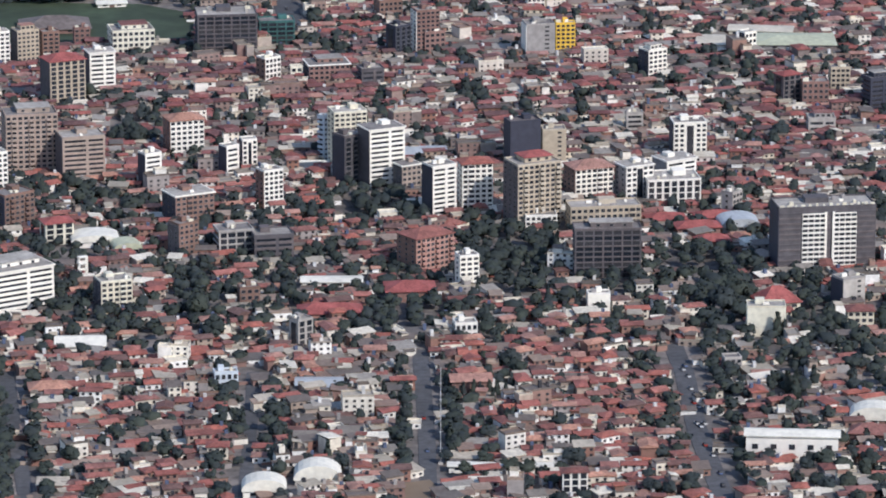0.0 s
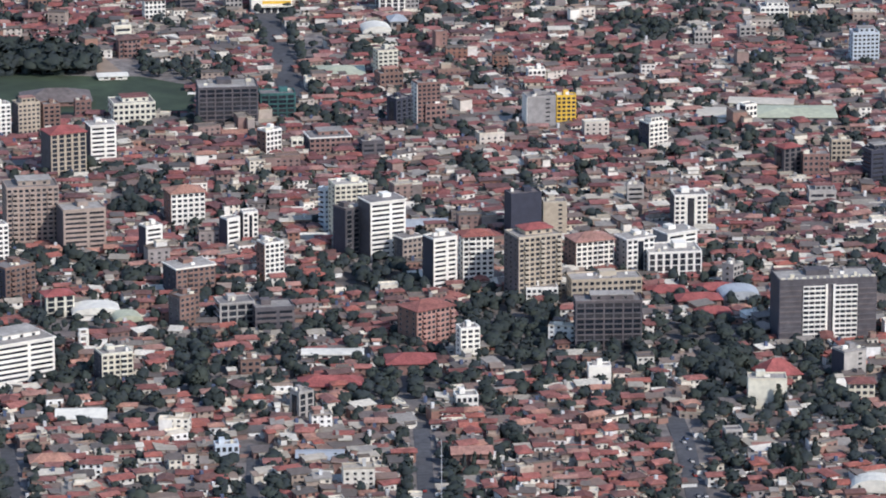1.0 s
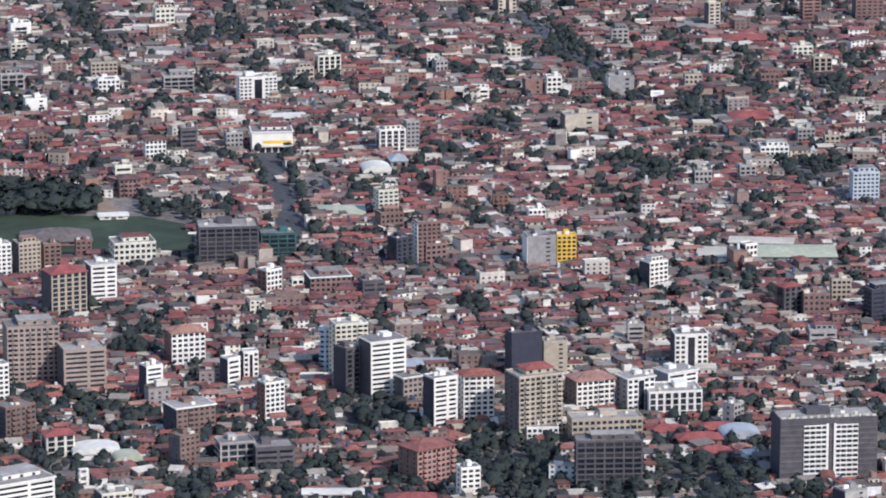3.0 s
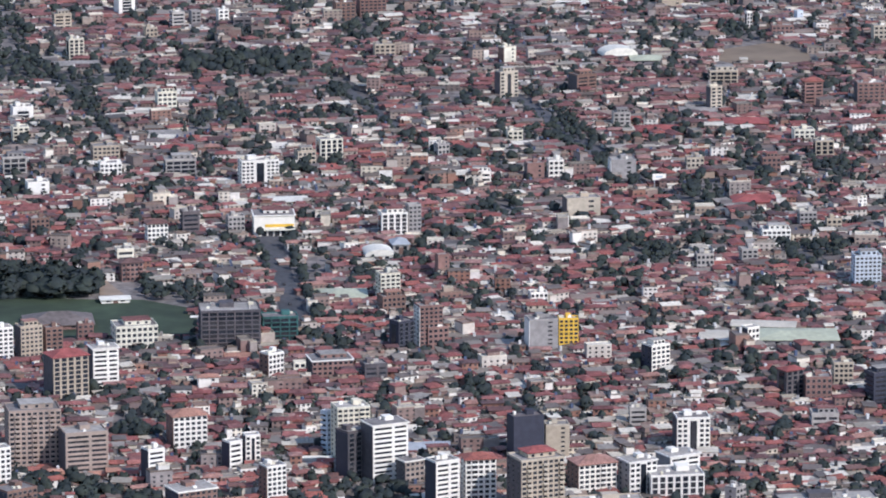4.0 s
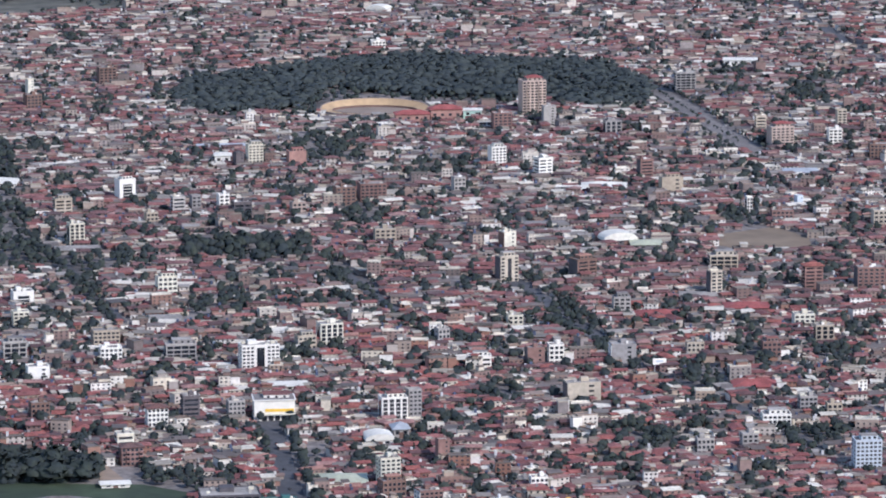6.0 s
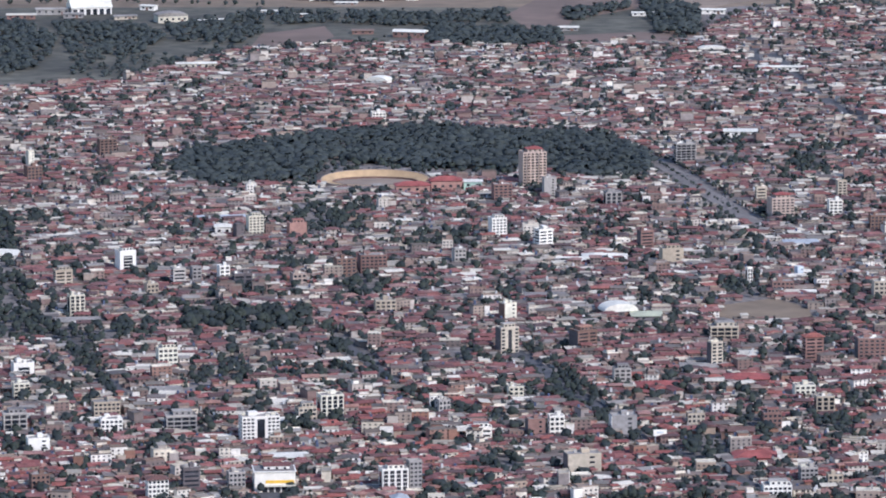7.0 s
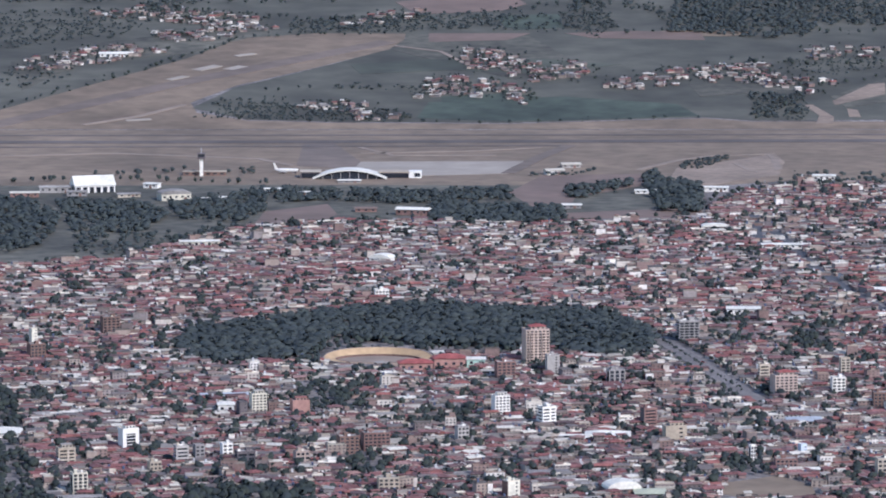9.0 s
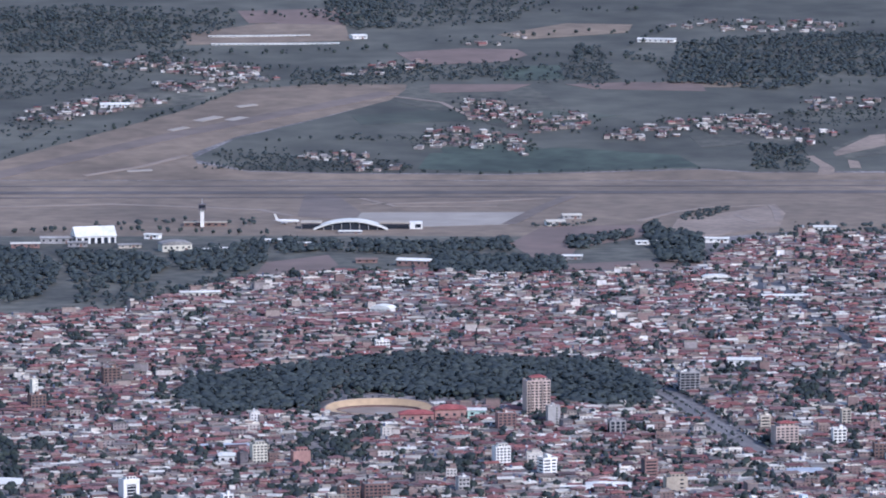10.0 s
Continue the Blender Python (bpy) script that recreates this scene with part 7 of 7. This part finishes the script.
billboard(86.2, 2007.3, 5.5, 2.5)
tree(94.7, 1376.2, 8.4, 5, 265, "tall dark conifer with a narrow crown")
tree(96.8, 1377.3, 5.7, 6, 356, "tall dark conifer with a narrow crown")
tree(5.9, 1317.8, 5.5, 5, 340, "tall dark conifer with a narrow crown")
tree(8.7, 1318.9, 5.8, 6, 106, "tall dark conifer with a narrow crown")
tree(10.5, 1319.9, 4.8, 5, 190, "tall dark conifer with a narrow crown")
tree(13.0, 1317.9, 6.1, 6, 302, "tall dark conifer with a narrow crown")
tree(15.1, 1318.9, 5.8, 5, 40, "tall dark conifer with a narrow crown")
tree(17.4, 1320.0, 4.8, 6, 145, "tall dark conifer with a narrow crown")
tree(13.8, 1309.6, 6.4, 5, 344, "tall dark conifer with a narrow crown")
tree(94.3, 1322.3, 7.5, 5, 45, "tall dark conifer with a narrow crown")
tree(96.1, 1319.2, 8.4, 6, 136, "tall dark conifer with a narrow crown")
tree(101.6, 1327.5, 7.5, 5, 0, "tall dark conifer with a narrow crown")
tree(112.4, 1327.6, 7.2, 6, 130, "tall dark conifer with a narrow crown")
tree(-15.6, 1319.3, 5.5, 5, 80, "tall dark conifer with a narrow crown")
tree(60.7, 1365.0, 6.0, 5, 235, "tall dark conifer with a narrow crown")
tree(19.1, 1327.3, 5.5, 6, 215, "tall dark conifer with a narrow crown")
tree(87.0, 1354.1, 6.0, 5, 345, "tall dark conifer with a narrow crown")
tree(42.5, 1364.9, 5.7, 0, 150, wide=1.15)
tree(19.3, 1345.8, 7.2, 1, 215, wide=1.15)
tree(20.8, 1338.9, 6.6, 2, 285, wide=1.15)
tree(-64.0, 1375.7, 8.4, 3, 140, wide=1.15)
tree(-70.4, 1392.6, 9.5, 4, 255, wide=1.15)
tree(80.7, 1398.9, 10.2, 0, 320, wide=1.15)
tree(84.6, 1410.5, 10.0, 2, 100, wide=1.15)
tree(-98.0, 1592.2, 8.5, 1, 275, wide=1.15)
tree(109.9, 1601.8, 7.8, 3, 300, wide=1.15)
